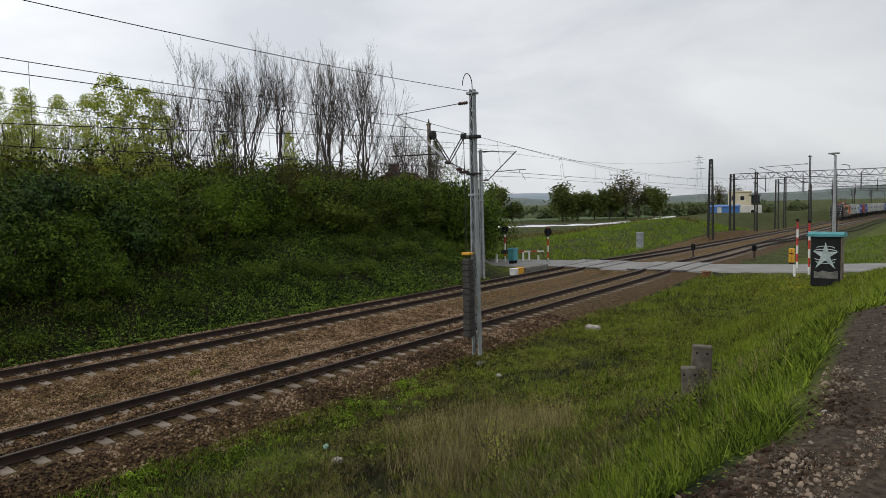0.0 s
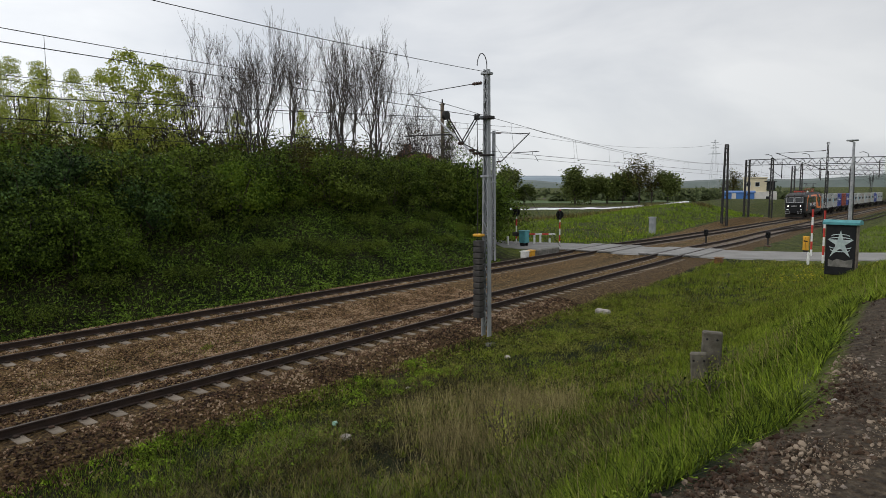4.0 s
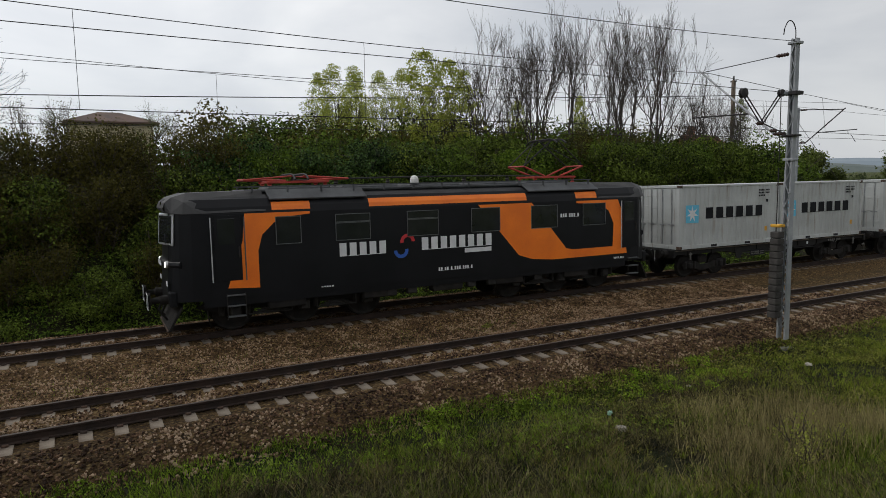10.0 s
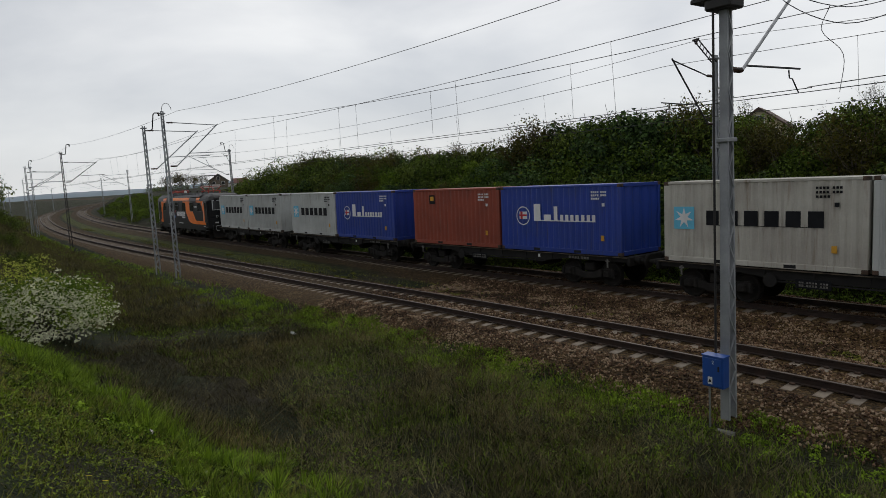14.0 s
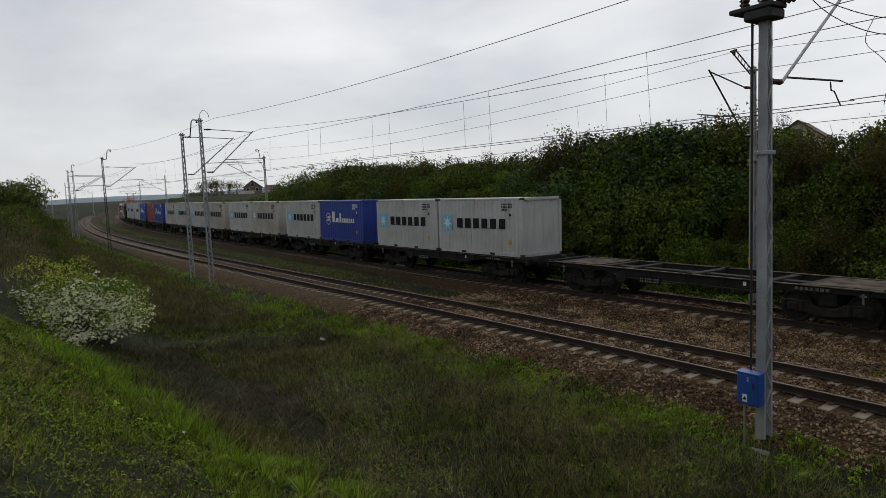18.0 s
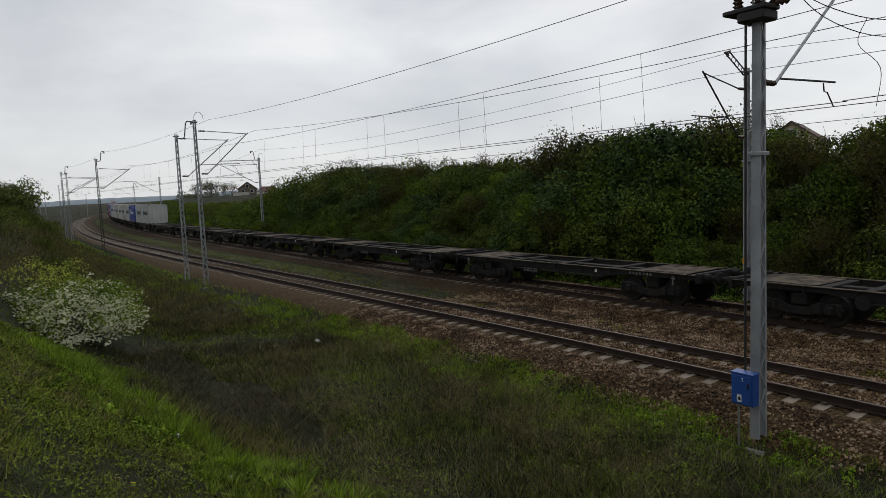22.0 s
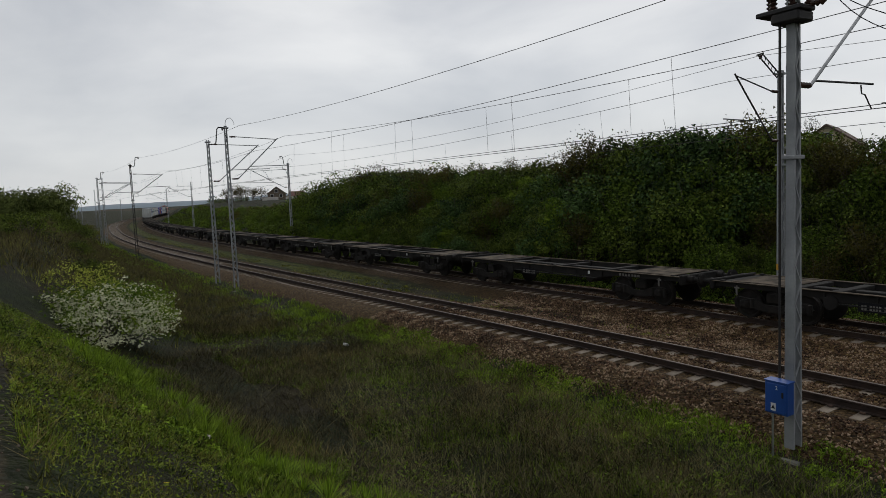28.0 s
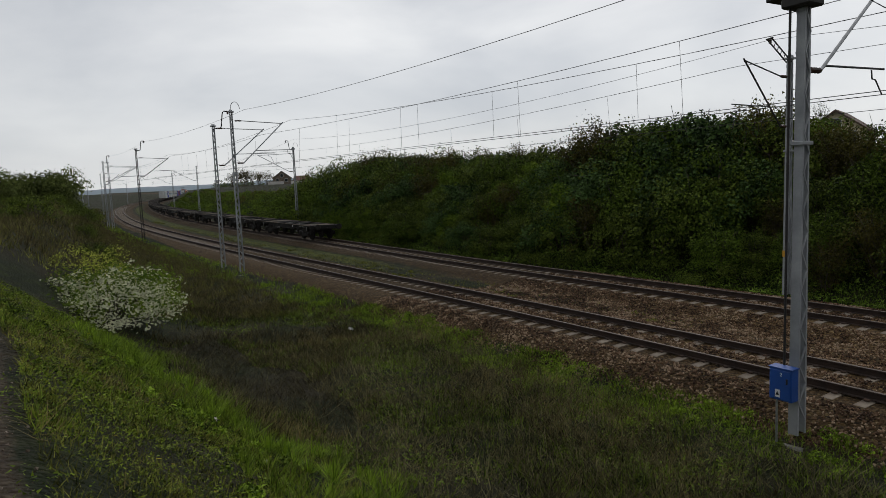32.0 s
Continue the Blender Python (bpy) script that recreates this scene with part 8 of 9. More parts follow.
tussocks("shade_tussocks", "deep green grass tufts in the ditch", 1300, lambda r, n: tufts(r, n, 5, 22, 2.4, 8.8, 4, 0.4, lambda x, y: near_slope(x, y) & (patchy(x, y, 0.7, 4) > -0.1)), lambda x, y, r: 0.2 + 0 * x, 40, 0.008, "grass_lush", 115, 0.65)
weed_domes("foot_weeds", "green leafy weeds along the foot of the ballast", 1900, lambda r, n: tufts(r, n, -26, 14, 7.5, 12.6, 7, 0.35, lambda x, y: near_slope(x, y) & (near_y(x) - y < 4.6 + patchy(x, y, 0.7)) & (patchy(x, y, 0.8, 3) > -0.3)), 0.13, 70, 0.05, "grass_vivid", 116)
weed_domes("verge_weeds", "clumps of leafy weeds on the verge", 800, lambda r, n: tufts(r, n, -19, 4, -1.5, 4.6, 6, 0.3, lambda x, y: near_slope(x, y) & (off_road(x, y) < 3.4) & (patchy(x, y, 1.4, 5) > 0.0)), 0.11, 80, 0.04, "grass_lush", 117)
weed_domes("bank_weeds", "low yellow-green leafy weeds on the bank", 620, lambda r, n: tufts(r, n, 2.6, 16, 1.2, 7.0, 5, 0.35, lambda x, y: near_slope(x, y) & (off_road(x, y) > 0.3)), 0.12, 90, 0.05, "grass_bright", 119)
weed_domes("nettle_clumps", "clumps of fresh green nettles at the top of the slope", 420, lambda r, n: tufts(r, n, -17, 2, -1, 4.8, 6, 0.28, lambda x, y: near_slope(x, y) & (np.abs(off_road(x, y) - 2.4 - 0.5 * patchy(x, y, 0.8)) < 0.7)), 0.17, 120, 0.06, "grass_vivid", 120)
blades("bank_stalks", "thin dry stalks among the bank grass", 5000, lambda r, n: tufts(r, n, 2.5, 16, 1.3, 8.5, 10, 0.3, lambda x, y: near_slope(x, y) & (off_road(x, y) > 0.5)), lambda x, y, r: 0.34 + 0.06 * patchy(x, y, 2), 0.005, "reed", 126, 0.3)
blades("ditch_stalks", "thin grey dry stalks standing in the ditch", 9000, lambda r, n: tufts(r, n, -20, 9, 3.4, 11, 12, 0.3, lambda x, y: near_slope(x, y) & (off_road(x, y) > 3.2)), lambda x, y, r: 0.4 + 0.1 * patchy(x, y, 2), 0.005, "straw_grey", 127, 0.35)
weed_domes("strip_weeds", "low olive weeds in patches between the tracks", 620, lambda r, n: tufts(r, n, -48, 14, 14, 19, 8, 0.3, lambda x, y: (y - near_y(x) > 1.9) & (y - near_y(x) < 3.5 + 0.5 * patchy(x, y, 0.5)) & (patchy(x, y, 0.45, 2) > 0.45 * step(-22, -5, x) - 0.25)), 0.11, 60, 0.05, "grass_olive", 128)
weed_domes("ditch_cushions", "dark leafy cushions among the dead grass", 380, lambda r, n: tufts(r, n, -22, 16, 4, 11, 5, 0.5, lambda x, y: near_slope(x, y) & (off_road(x, y) > 3)), 0.12, 60, 0.045, "grass_lush", 118)


blades("dark_tangle", "dark matted tangle of withered stems in the ditch", 52000, lambda r, n: tufts(r, n, -24, 11, 1.5, 10, 16, 0.16, tangle), lambda x, y, r: 0.2 + 0 * x, 0.008, "withered", 131, 1.3)
blades("arched_stems", "long grey withered stems arching over the ditch", 5200, lambda r, n: tufts(r, n, -24, 11, 1.5, 10, 9, 0.3, tangle), lambda x, y, r: 0.42 + 0 * x, 0.005, "straw_grey", 132, 1.1)
tussocks("arching_tussocks", "long arching tufts of lush grass at the edge of the ditch", 620, lambda r, n: tufts(r, n, -20, -2, -1.5, 6, 4, 0.35, lambda x, y: near_slope(x, y) & (lush_line(x, y) < 0.75 + 0.3 * patchy(x, y, 1.1))), lambda x, y, r: 0.34 + 0 * x, 70, 0.01, "grass_vivid", 133, 1.0)
weed_domes("ditch_nettles", "deep green leafy weeds at the end of the ditch", 260, lambda r, n: tufts(r, n, -16, -5, 4.5, 10, 6, 0.35, lambda x, y: near_slope(x, y) & ((((x + 12.6) / 1.5) ** 2 + ((y - 6.7) / 1.3) ** 2 < 1 + 0.5 * patchy(x, y, 1.5)) | (((x + 8.4) / 1.4) ** 2 + ((y - 8.4) / 0.8) ** 2 < 1 + 0.5 * patchy(x, y, 1.5)))), 0.17, 80, 0.055, "grass_blade", 134)
weed_domes("ballast_weeds", "leafy green weeds creeping up the foot of the ballast", 620, lambda r, n: tufts(r, n, -26, 13, 9, 12.6, 10, 0.22, lambda x, y: (near_y(x) - y > 2.35) & (near_y(x) - y < 3.5) & (patchy(x, y, 1.1, 4) > -0.1)), 0.15, 80, 0.05, "grass_blade", 135)


def saplings():
    """Thin leafy weeds that stand above the ditch grass."""
    p = build_bush("leafy_weed", "thin upright weed with yellow-green leaves", 75, 0.35, 1.0, "leaf_lime", 130, 0.06, 4, spread=0.08)
    q = build_bush("leafy_weed", "thin upright dark green weed", 76, 0.3, 0.9, "grass_blade", 130, 0.06, 4, spread=0.08)
    r = np.random.default_rng(77)
    strew([p, q], [(10.8, 7.3, 0, 1.0), (10.2, 6.7, 0, 0.9), (11.4, 6.9, 0, 0.7), (12.9, 3.9, 0, 0.7), (13.4, 3.6, 0, 0.6), (9.4, 3.4, 1, 0.9), (15.0, 4.3, 1, 1.0), (14.2, 5.6, 1, 0.8), (11.0, 4.6, 1, 0.8), (16.5, 5.2, 1, 0.9), (8.4, 2.6, 1, 0.7), (-9.0, 8.8, 1, 0.6), (-12.0, 7.0, 1, 0.6), (-6.5, 10.2, 1, 0.6)], r, 0.9, 1.1)


saplings()


def flowers():
    r = np.random.default_rng(91)
    x, y = tufts(r, 500, 31, 41, 2.5, 8.0, 12, 0.8, lambda x, y: (near_y(x) - y > 3.2))
    x2, y2 = tufts(r, 700, 48, 75, 24, 34, 30, 1.2, lambda x, y: y - far_y(x) > 4)
    x3, y3 = tufts(r, 90, -14, 0, 0.4, 4.2, 3, 0.25, near_slope)
    x, y = np.concatenate([x, x2, x3]), np.concatenate([y, y2, y3])
    z = height(x, y) + r.uniform(0.16, 0.26, len(x))
    s = np.where(x > 45, 0.03, np.where(x > 20, 0.017, 0.024))
    ring = [(math.cos(a), math.sin(a)) for a in np.arange(6) * 1.0472]
    v = np.concatenate([np.stack([x + s * c, y + s * d, z + 0.3 * s * (c - d)], -1)[:, None] for c, d in ring], 1).reshape(-1, 3)
    me = soup("dandelions", v, np.arange(len(v)).reshape(-1, 6), "yellow_flower")
    tagged(new("dandelions", me), "scattered yellow dandelion heads in the grass", "flowers", kind="stuff")


flowers()


def stones(name, label, spots, sizes, material, seed, sink=0.3, lumpy=False):
    """Broken stones as one thing, each an uneven lump: eight-sided, or twenty-sided where lumpy."""
    r = np.random.default_rng(seed)
    x, y = spots
    n = len(x)
    z = height(x, y)
    base = np.array([[1, 0, 0], [0, 1, 0], [-1, 0, 0], [0, -1, 0], [0, 0, 1], [0, 0, -1]], float)
    f = np.array([[0, 1, 4], [1, 2, 4], [2, 3, 4], [3, 0, 4], [1, 0, 5], [2, 1, 5], [3, 2, 5], [0, 3, 5]])
    if lumpy:
        g = 1.618
        base = np.array([[-1, g, 0], [1, g, 0], [-1, -g, 0], [1, -g, 0], [0, -1, g], [0, 1, g], [0, -1, -g], [0, 1, -g], [g, 0, -1], [g, 0, 1], [-g, 0, -1], [-g, 0, 1]], float) / 1.9
        f = np.array([[0, 11, 5], [0, 5, 1], [0, 1, 7], [0, 7, 10], [0, 10, 11], [1, 5, 9], [5, 11, 4], [11, 10, 2], [10, 7, 6], [7, 1, 8], [3, 9, 4], [3, 4, 2], [3, 2, 6], [3, 6, 8], [3, 8, 9], [4, 9, 5], [2, 4, 11], [6, 2, 10], [8, 6, 7], [9, 8, 1]])
    k = len(base)
    v = base[None] * r.uniform(0.72, 1.18, (n, k, 1)) * ([1.2, 0.85, 0.6] if lumpy else [1.0, 1.0, 0.8])
    q = r.normal(size=(n, 4))
    q /= np.linalg.norm(q, axis=1, keepdims=True)
    w, a, b, c = q.T
    rot = np.stack([1 - 2 * (b * b + c * c), 2 * (a * b - c * w), 2 * (a * c + b * w), 2 * (a * b + c * w), 1 - 2 * (a * a + c * c), 2 * (b * c - a * w), 2 * (a * c - b * w), 2 * (b * c + a * w), 1 - 2 * (a * a + b * b)], -1).reshape(n, 3, 3)
    v = np.einsum("nij,nkj->nki", rot, v) * sizes(r, n)[:, None, None]
    v += np.stack([x, y, z + sizes(np.random.default_rng(seed), n) * sink], -1)[:, None]
    faces = (np.arange(n)[:, None, None] * k + f[None]).reshape(-1, 3)
    me = soup(name, v.reshape(-1, 3), faces, material)
    return tagged(new(name, me), label, "stones", kind="stuff")


def pebble_material(name, stops):
    m = leafy(name, *[(c[0], c[1], c[2] / 0.66) for c in (stops[0], stops[-1])], 0.0)
    r = [n for n in m.node_tree.nodes if n.type == "VALTORGB"][0].color_ramp
    for p, c in zip((0.4, 0.8), stops[1:-1]):
        e = r.elements.new(p)
        e.color = (*c, 1)
    return m


M["ballast"] = pebble_material("brown_broken_ballast", [(0.028, 0.016, 0.01), (0.1, 0.058, 0.034), (0.175, 0.108, 0.064), (0.32, 0.235, 0.16)])
M["rubble"] = pebble_material("pale_dusty_rubble", [(0.04, 0.026, 0.018), (0.085, 0.06, 0.044), (0.13, 0.1, 0.08), (0.24, 0.2, 0.165)])
br = np.random.default_rng(101)
bx, by = br.uniform(-24, 24, 125000), br.uniform(9.8, 23.2, 125000)
keep = (near_y(bx) - by < 2.9) & (by - far_y(bx) < 2.6) & ~((np.abs(by - near_y(bx)) < 1.33) & (np.abs(np.abs(by - near_y(bx)) - 0.0) > 0.5)) & ~((np.abs(by - far_y(bx)) < 1.33) & (np.abs(by - far_y(bx)) > 0.5))
M["ballast_pale"] = pebble_material("dusty_orange_ballast", [(0.04, 0.024, 0.012), (0.15, 0.09, 0.048), (0.25, 0.158, 0.09), (0.36, 0.255, 0.165)])
dusty = keep & (bx > -6 + br.normal(size=len(bx)) * 4) & (by > near_y(bx) + 0.7 + 0.5 * br.normal(size=len(bx)))
stones("dusty_ballast_stones", "loose dusty orange-brown ballast stones towards the crossing", (bx[dusty], by[dusty]), lambda r, n: r.uniform(0.019, 0.042, n), "ballast_pale", 107, 0.4)
keep = keep & ~dusty
stones("ballast_stones", "loose brown broken ballast stones on the track bed", (bx[keep], by[keep]), lambda r, n: r.uniform(0.021, 0.046, n), "ballast", 102, 0.45)
M["rubble_pale"] = pebble_material("pale_crushed_limestone", [(0.028, 0.015, 0.009), (0.055, 0.034, 0.021), (0.09, 0.061, 0.041), (0.25, 0.197, 0.145)])
gx_, gy_ = tufts(np.random.default_rng(103), 9000, 1.5, 12, -1.0, 1.6, 24, 0.25, lambda x, y: (y < verge(x) + 0.12) & (y > verge(x) - 0.75 - 0.4 * wave(x, y)))
stones("road_clods", "brown clods and grit along the dirt road's edge", (gx_, gy_), lambda r, n: 0.004 + 0.018 * r.random(n) ** 5, "rubble", 104, 0.2, True)
gx_, gy_ = tufts(np.random.default_rng(108), 16000, 2.2, 7.5, 0.2, 1.6, 30, 0.16, lambda x, y: (y < verge(x) + 0.08) & (y > verge(x) - 0.5 * step(7.5, 5.5, x) - 0.08) & (patchy(x, y, 3.0, 2) > -0.6))
stones("road_rubble", "pale broken rubble along the dirt road's edge", (gx_, gy_), lambda r, n: 0.004 + 0.022 * r.random(n) ** 9, "rubble_pale", 109, 0.15, True)
gx_, gy_ = tufts(np.random.default_rng(105), 7000, -14, -3, -3.2, 0.4, 10, 0.4, lambda x, y: y < verge(x) + 0.2)
stones("road_gravel", "grey gravel on the dirt road", (gx_, gy_), lambda r, n: 0.004 + 0.016 * r.random(n) ** 5, "rubble", 106, 0.2)


# ---- the level crossing ----
def road_strip():
    ys = np.concatenate([np.arange(-55, 4, 2.0), np.arange(4, 30, 0.5), np.arange(30, 60, 2.0)])
    s = Shape()
    pts = []
    for y in ys:
        cx = float(cross_x(y))
        z = float(np.interp(y, [-60, 0, 8, 13, 22, 30, 60], [0.25, 0.1, -0.06, -0.06, -0.06, -0.2, -0.7]))
        pts += [(cx - 2.6, y, z - 0.1), (cx - 2.5, y, z), (cx + 2.5, y, z), (cx + 2.6, y, z - 0.1)]
    faces = [(4 * i + j, 4 * i + j + 1, 4 * i + j + 5, 4 * i + j + 4) for i in range(len(ys) - 1) for j in range(3)]
    s.add(pts, faces)
    tagged(new("road", s.mesh("road", "asphalt")), "worn pale asphalt road over the level crossing", "road", kind="structure")


road_strip()
cr = thing("crossing_panels", "pale concrete crossing panels laid between the rails", "crossing", kind="structure")
for line in (near_y, far_y):
    for off in (-1.6, -1.12, 0.0, 1.12, 1.6):
        for k in range(4):
            cy = float(line(43.5)) + off
            cx = float(cross_x(cy)) - 2.0 + 1.33 * k
            part("concrete_panel", Shape().box((cx, cy, -0.035), (1.3, 1.3 if off == 0 else 0.44, 0.07), 0.012), "asphalt", cr)


def striped_post(x, y, h, head, label):
    z = place_on(x, y)
    p = thing("crossing_signal", label, "signal", pose(x, y, z), group="crossing signals")
    n = 6
    for k in range(n):
        part("painted_band", Shape().tube((0, 0, h * k / n), (0, 0, h * (k + 1) / n), 0.058, 12), "red_paint" if k % 2 else "white_paint", p)
    if head:
        s = Shape()
        s.box((-0.1, 0, h - 0.45), (0.14, 0.3, 0.7), 0.04)
        part("signal_backboard", Shape().turned((-0.02, 0, h - 0.42), [(0.33, 0), (0.33, 0.03)], 20, 0), "black_paint", p)
        hd = part("lamp_housing", s, "black_paint", p, "black signal head with hooded lamps")
        for q in (-0.18, 0.18):
            part("lamp_hood", Shape().turned((-0.17, 0, h - 0.42 + q), [(0.1, 0), (0.11, -0.14), (0.08, -0.02)], 12, 0), "black_paint", hd)
    else:
        part("cap", Shape().box((0, 0, h + 0.06), (0.2, 0.2, 0.16), 0.03), "black_paint", p)
    return p


striped_post(43.2, 27.4, 3.0, True, "red and white striped crossing signal with black lamps")
striped_post(46.9, 25.7, 3.05, True, "red and white striped crossing signal with black lamps")
striped_post(45.8, 7.8, 3.0, False, "tall red and white striped crossing signal post")
striped_post(43.5, 6.8, 3.1, False, "tall red and white striped crossing signal post")


def short_post(x, y, h=0.75):
    p = thing("marker_post", "short white concrete marker post in the grass", "post", pose(x, y, place_on(x, y)), group="marker posts")
    part("shaft", Shape().box((0, 0, h / 2), (0.13, 0.13, h), 0.02), "white_paint", p)


for x, y in ((44.2, 26.4), (46.2, 26.2), (42.3, 27.6), (45.1, 26.4), (41.7, 5.9), (49.5, 2.6), (48.8, 1.2), (42.6, 7.4)):
    short_post(x, y)

bar = thing("half_barrier", "lowered red and white striped half barrier", "barrier", pose(43.4, 27.0, place_on(43.4, 27.0), 0, 0, -58))
for k in range(5):
    part("painted_band", Shape().box((0.25 + 0.5 * k, 0, 0.85), (0.5, 0.07, 0.12), 0.01), "red_paint" if k % 2 else "white_paint", bar)
part("pedestal", Shape().box((0, 0, 0.5), (0.3, 0.35, 1.0), 0.04), "white_paint", bar)
part("counterweight", Shape().box((-0.5, 0, 0.85), (0.5, 0.16, 0.3), 0.03), "steel_dark", bar)

dr = thing("crossing_drive", "teal painted barrier drive box on black legs", "cabinet", pose(41.9, 25.9, place_on(41.9, 25.9)))
part("housing", Shape().box((0, 0, 0.75), (0.62, 0.55, 0.85), 0.05), "teal_paint", dr)
part("lid", Shape().box((0, 0, 1.2), (0.7, 0.62, 0.08), 0.03), "teal_paint", dr)
for q in (-0.2, 0.2):
    part("leg", Shape().box((q, 0, 0.2), (0.1, 0.4, 0.45), 0.01), "black_paint", dr)

yb = thing("yellow_cabinet", "yellow signal cabinet on a dark stand", "cabinet", pose(49.9, 8.8, place_on(49.9, 8.8)))
yb.scale = (0.7, 0.7, 0.95)
part("housing", Shape().box((0, 0, 0.85), (0.45, 0.5, 1.0), 0.04), "yellow_paint", yb)
part("stand", Shape().box((0, 0, 0.2), (0.35, 0.42, 0.45), 0.02), "steel_dark", yb)
part("door_seam", Shape().box((-0.228, 0, 0.85), (0.008, 0.02, 0.9)), "black_paint", yb)
part("label_bar", Shape().prism([(-0.18, 0.92), (0.18, 0.98), (0.18, 1.06), (-0.18, 1.0)], -0.233, -0.227, 0), "mark_dark", yb)

gc = thing("grey_cabinet", "grey metal relay cabinet in the grass", "cabinet", pose(65.4, 25.3, place_on(65.4, 25.3)))
gc.scale = (0.78, 0.78, 0.95)
part("housing", Shape().box((0, 0, 0.88), (0.7, 0.72, 1.75), 0.04), "steel_grey", gc)
part("roof", Shape().box((0, 0, 1.79), (0.85, 0.86, 0.1), 0.03), "steel_grey", gc)
part("plinth", Shape().box((0, 0, 0.05), (0.66, 0.68, 0.2), 0.02), "concrete_dark", gc)
part("door_handle", Shape().box((-0.36, 0.2, 1.0), (0.04, 0.04, 0.2), 0.01), "steel_dark", gc)

cb = thing("concrete_block", "low concrete abutment beside the track", "block", pose(38.7, 22.2, place_on(38.7, 22.2), 0, 0, -3))
part("block", Shape().box((0, 0, 0.15), (2.6, 0.45, 0.55), 0.05), "concrete_dark", cb)
for x, y, mt, lb in ((36.0, 22.2, "white_paint", "small white cable box by the track"), (36.9, 22.3, "yellow_paint", "small yellow cable box by the track"), (40.2, 11.6, "dirty_orange", "low dirty orange point marker on a concrete base")):
    bx_ = thing("cable_box", lb, "box", pose(x, y, place_on(x, y)))
    part("housing", Shape().box((0, 0, 0.22), (0.5, 0.4, 0.4), 0.05), mt, bx_)
    part("lid", Shape().box((0, 0, 0.44), (0.56, 0.46, 0.06), 0.02), mt, bx_)

for x, y in ((55.3, 16.95), (56.5, 12.6)):
    sh = thing("dwarf_signal", "dark dwarf shunting signal between the tracks", "signal", pose(x, y, place_on(x, y)), group="dwarf signals")
    part("post", Shape().tube((0, 0, 0), (0, 0, 0.75), 0.07, 10), "steel_dark", sh)
    part("signal_head", Shape().box((-0.02, 0, 0.95), (0.24, 0.34, 0.5), 0.05), "black_paint", sh)
    part("hood", Shape().turned((-0.14, 0, 1.02), [(0.09, 0), (0.1, -0.12), (0.07, -0.02)], 10, 0), "black_paint", sh)
    part("base", Shape().box((0, 0, 0.02), (0.5, 0.5, 0.2), 0.03), "rusty", sh)

# the painted relay hut on the bank
sb = thing("relay_cabinet", "black relay cabinet with teal roof and a star graffito", "cabinet", pose(29.7, 4.1, 1.2, 0, 0, -4))
sb.scale = (0.86, 0.86, 0.94)
part("housing", Shape().box((0, 0, 0.7), (0.62, 1.18, 2.1), 0.03), "black_paint", sb)
part("side_panel", Shape().box((0, -0.6, 0.7), (0.58, 0.02, 2.0), 0.005), "concrete", sb, "pale painted side panel")
part("roof", Shape().prism([(-0.42, 1.72), (-0.42, 1.82), (-0.2, 1.9), (0.2, 1.9), (0.42, 1.82), (0.42, 1.72)], -0.72, 0.72, 1), "teal_paint", sb, "weathered teal roof")
star = []
for i in range(10):
    r, a = ((0.68 if i in (4, 6) else 0.54) if i % 2 == 0 else 0.19), math.pi / 2 + i * math.pi / 5
    star.append((r * math.cos(a), 0.95 + r * math.sin(a)))
part("graffito_star", Shape().prism(star, -0.322, -0.314, 0), "graffito", sb, "pale green painted star")
for k, (zc, w) in enumerate(((1.25, 0.36), (1.12, 0.45), (0.82, 0.43), (0.7, 0.38))):
    arc = [(-0.318, w * math.cos(a), zc + 0.08 * math.sin(a) * (1 if k < 2 else -1)) for a in np.linspace(0, math.pi, 9)]
    part("graffito_arc", Shape().path(arc, 0.018, 5), "graffito", sb)
part("graffito_panel", Shape().prism([(-0.5, 0.0), (0.45, 0.0), (0.45, 0.3), (0.27, 0.24), (0.1, 0.32), (-0.2, 0.26), (-0.5, 0.34)], -0.321, -0.314, 0), "concrete_dark", sb)

# the broken concrete posts and the white stone in the grass
for x, y, w, h, ln in ((13.05, 4.0, 0.36, 1.2, 2), (12.72, 4.05, 0.3, 0.92, -3)):
    st = thing("concrete_post", "weathered square concrete post in tall grass", "post", pose(x, y, place_on(x, y, 0.15), ln, 0, 18), group="concrete posts")
    part("shaft", Shape().box((0, 0, h / 2), (0.16, w, h), 0.025), "concrete_post", st)
    for q in (-0.09, 0.09):
        part("bolt_hole", Shape().turned((-0.081, q, h - 0.14), [(0.022, 0), (0.022, -0.006)], 10, 0), "black_paint", st)
ws = thing("marker_stone", "low pale concrete marker stone in the grass", "stone", pose(23.4, 11.0, place_on(23.4, 11.0, 0.02), 4, 3, 12))
part("block", Shape().box((0, 0, 0.1), (0.34, 0.55, 0.24), 0.05), "stone", ws)
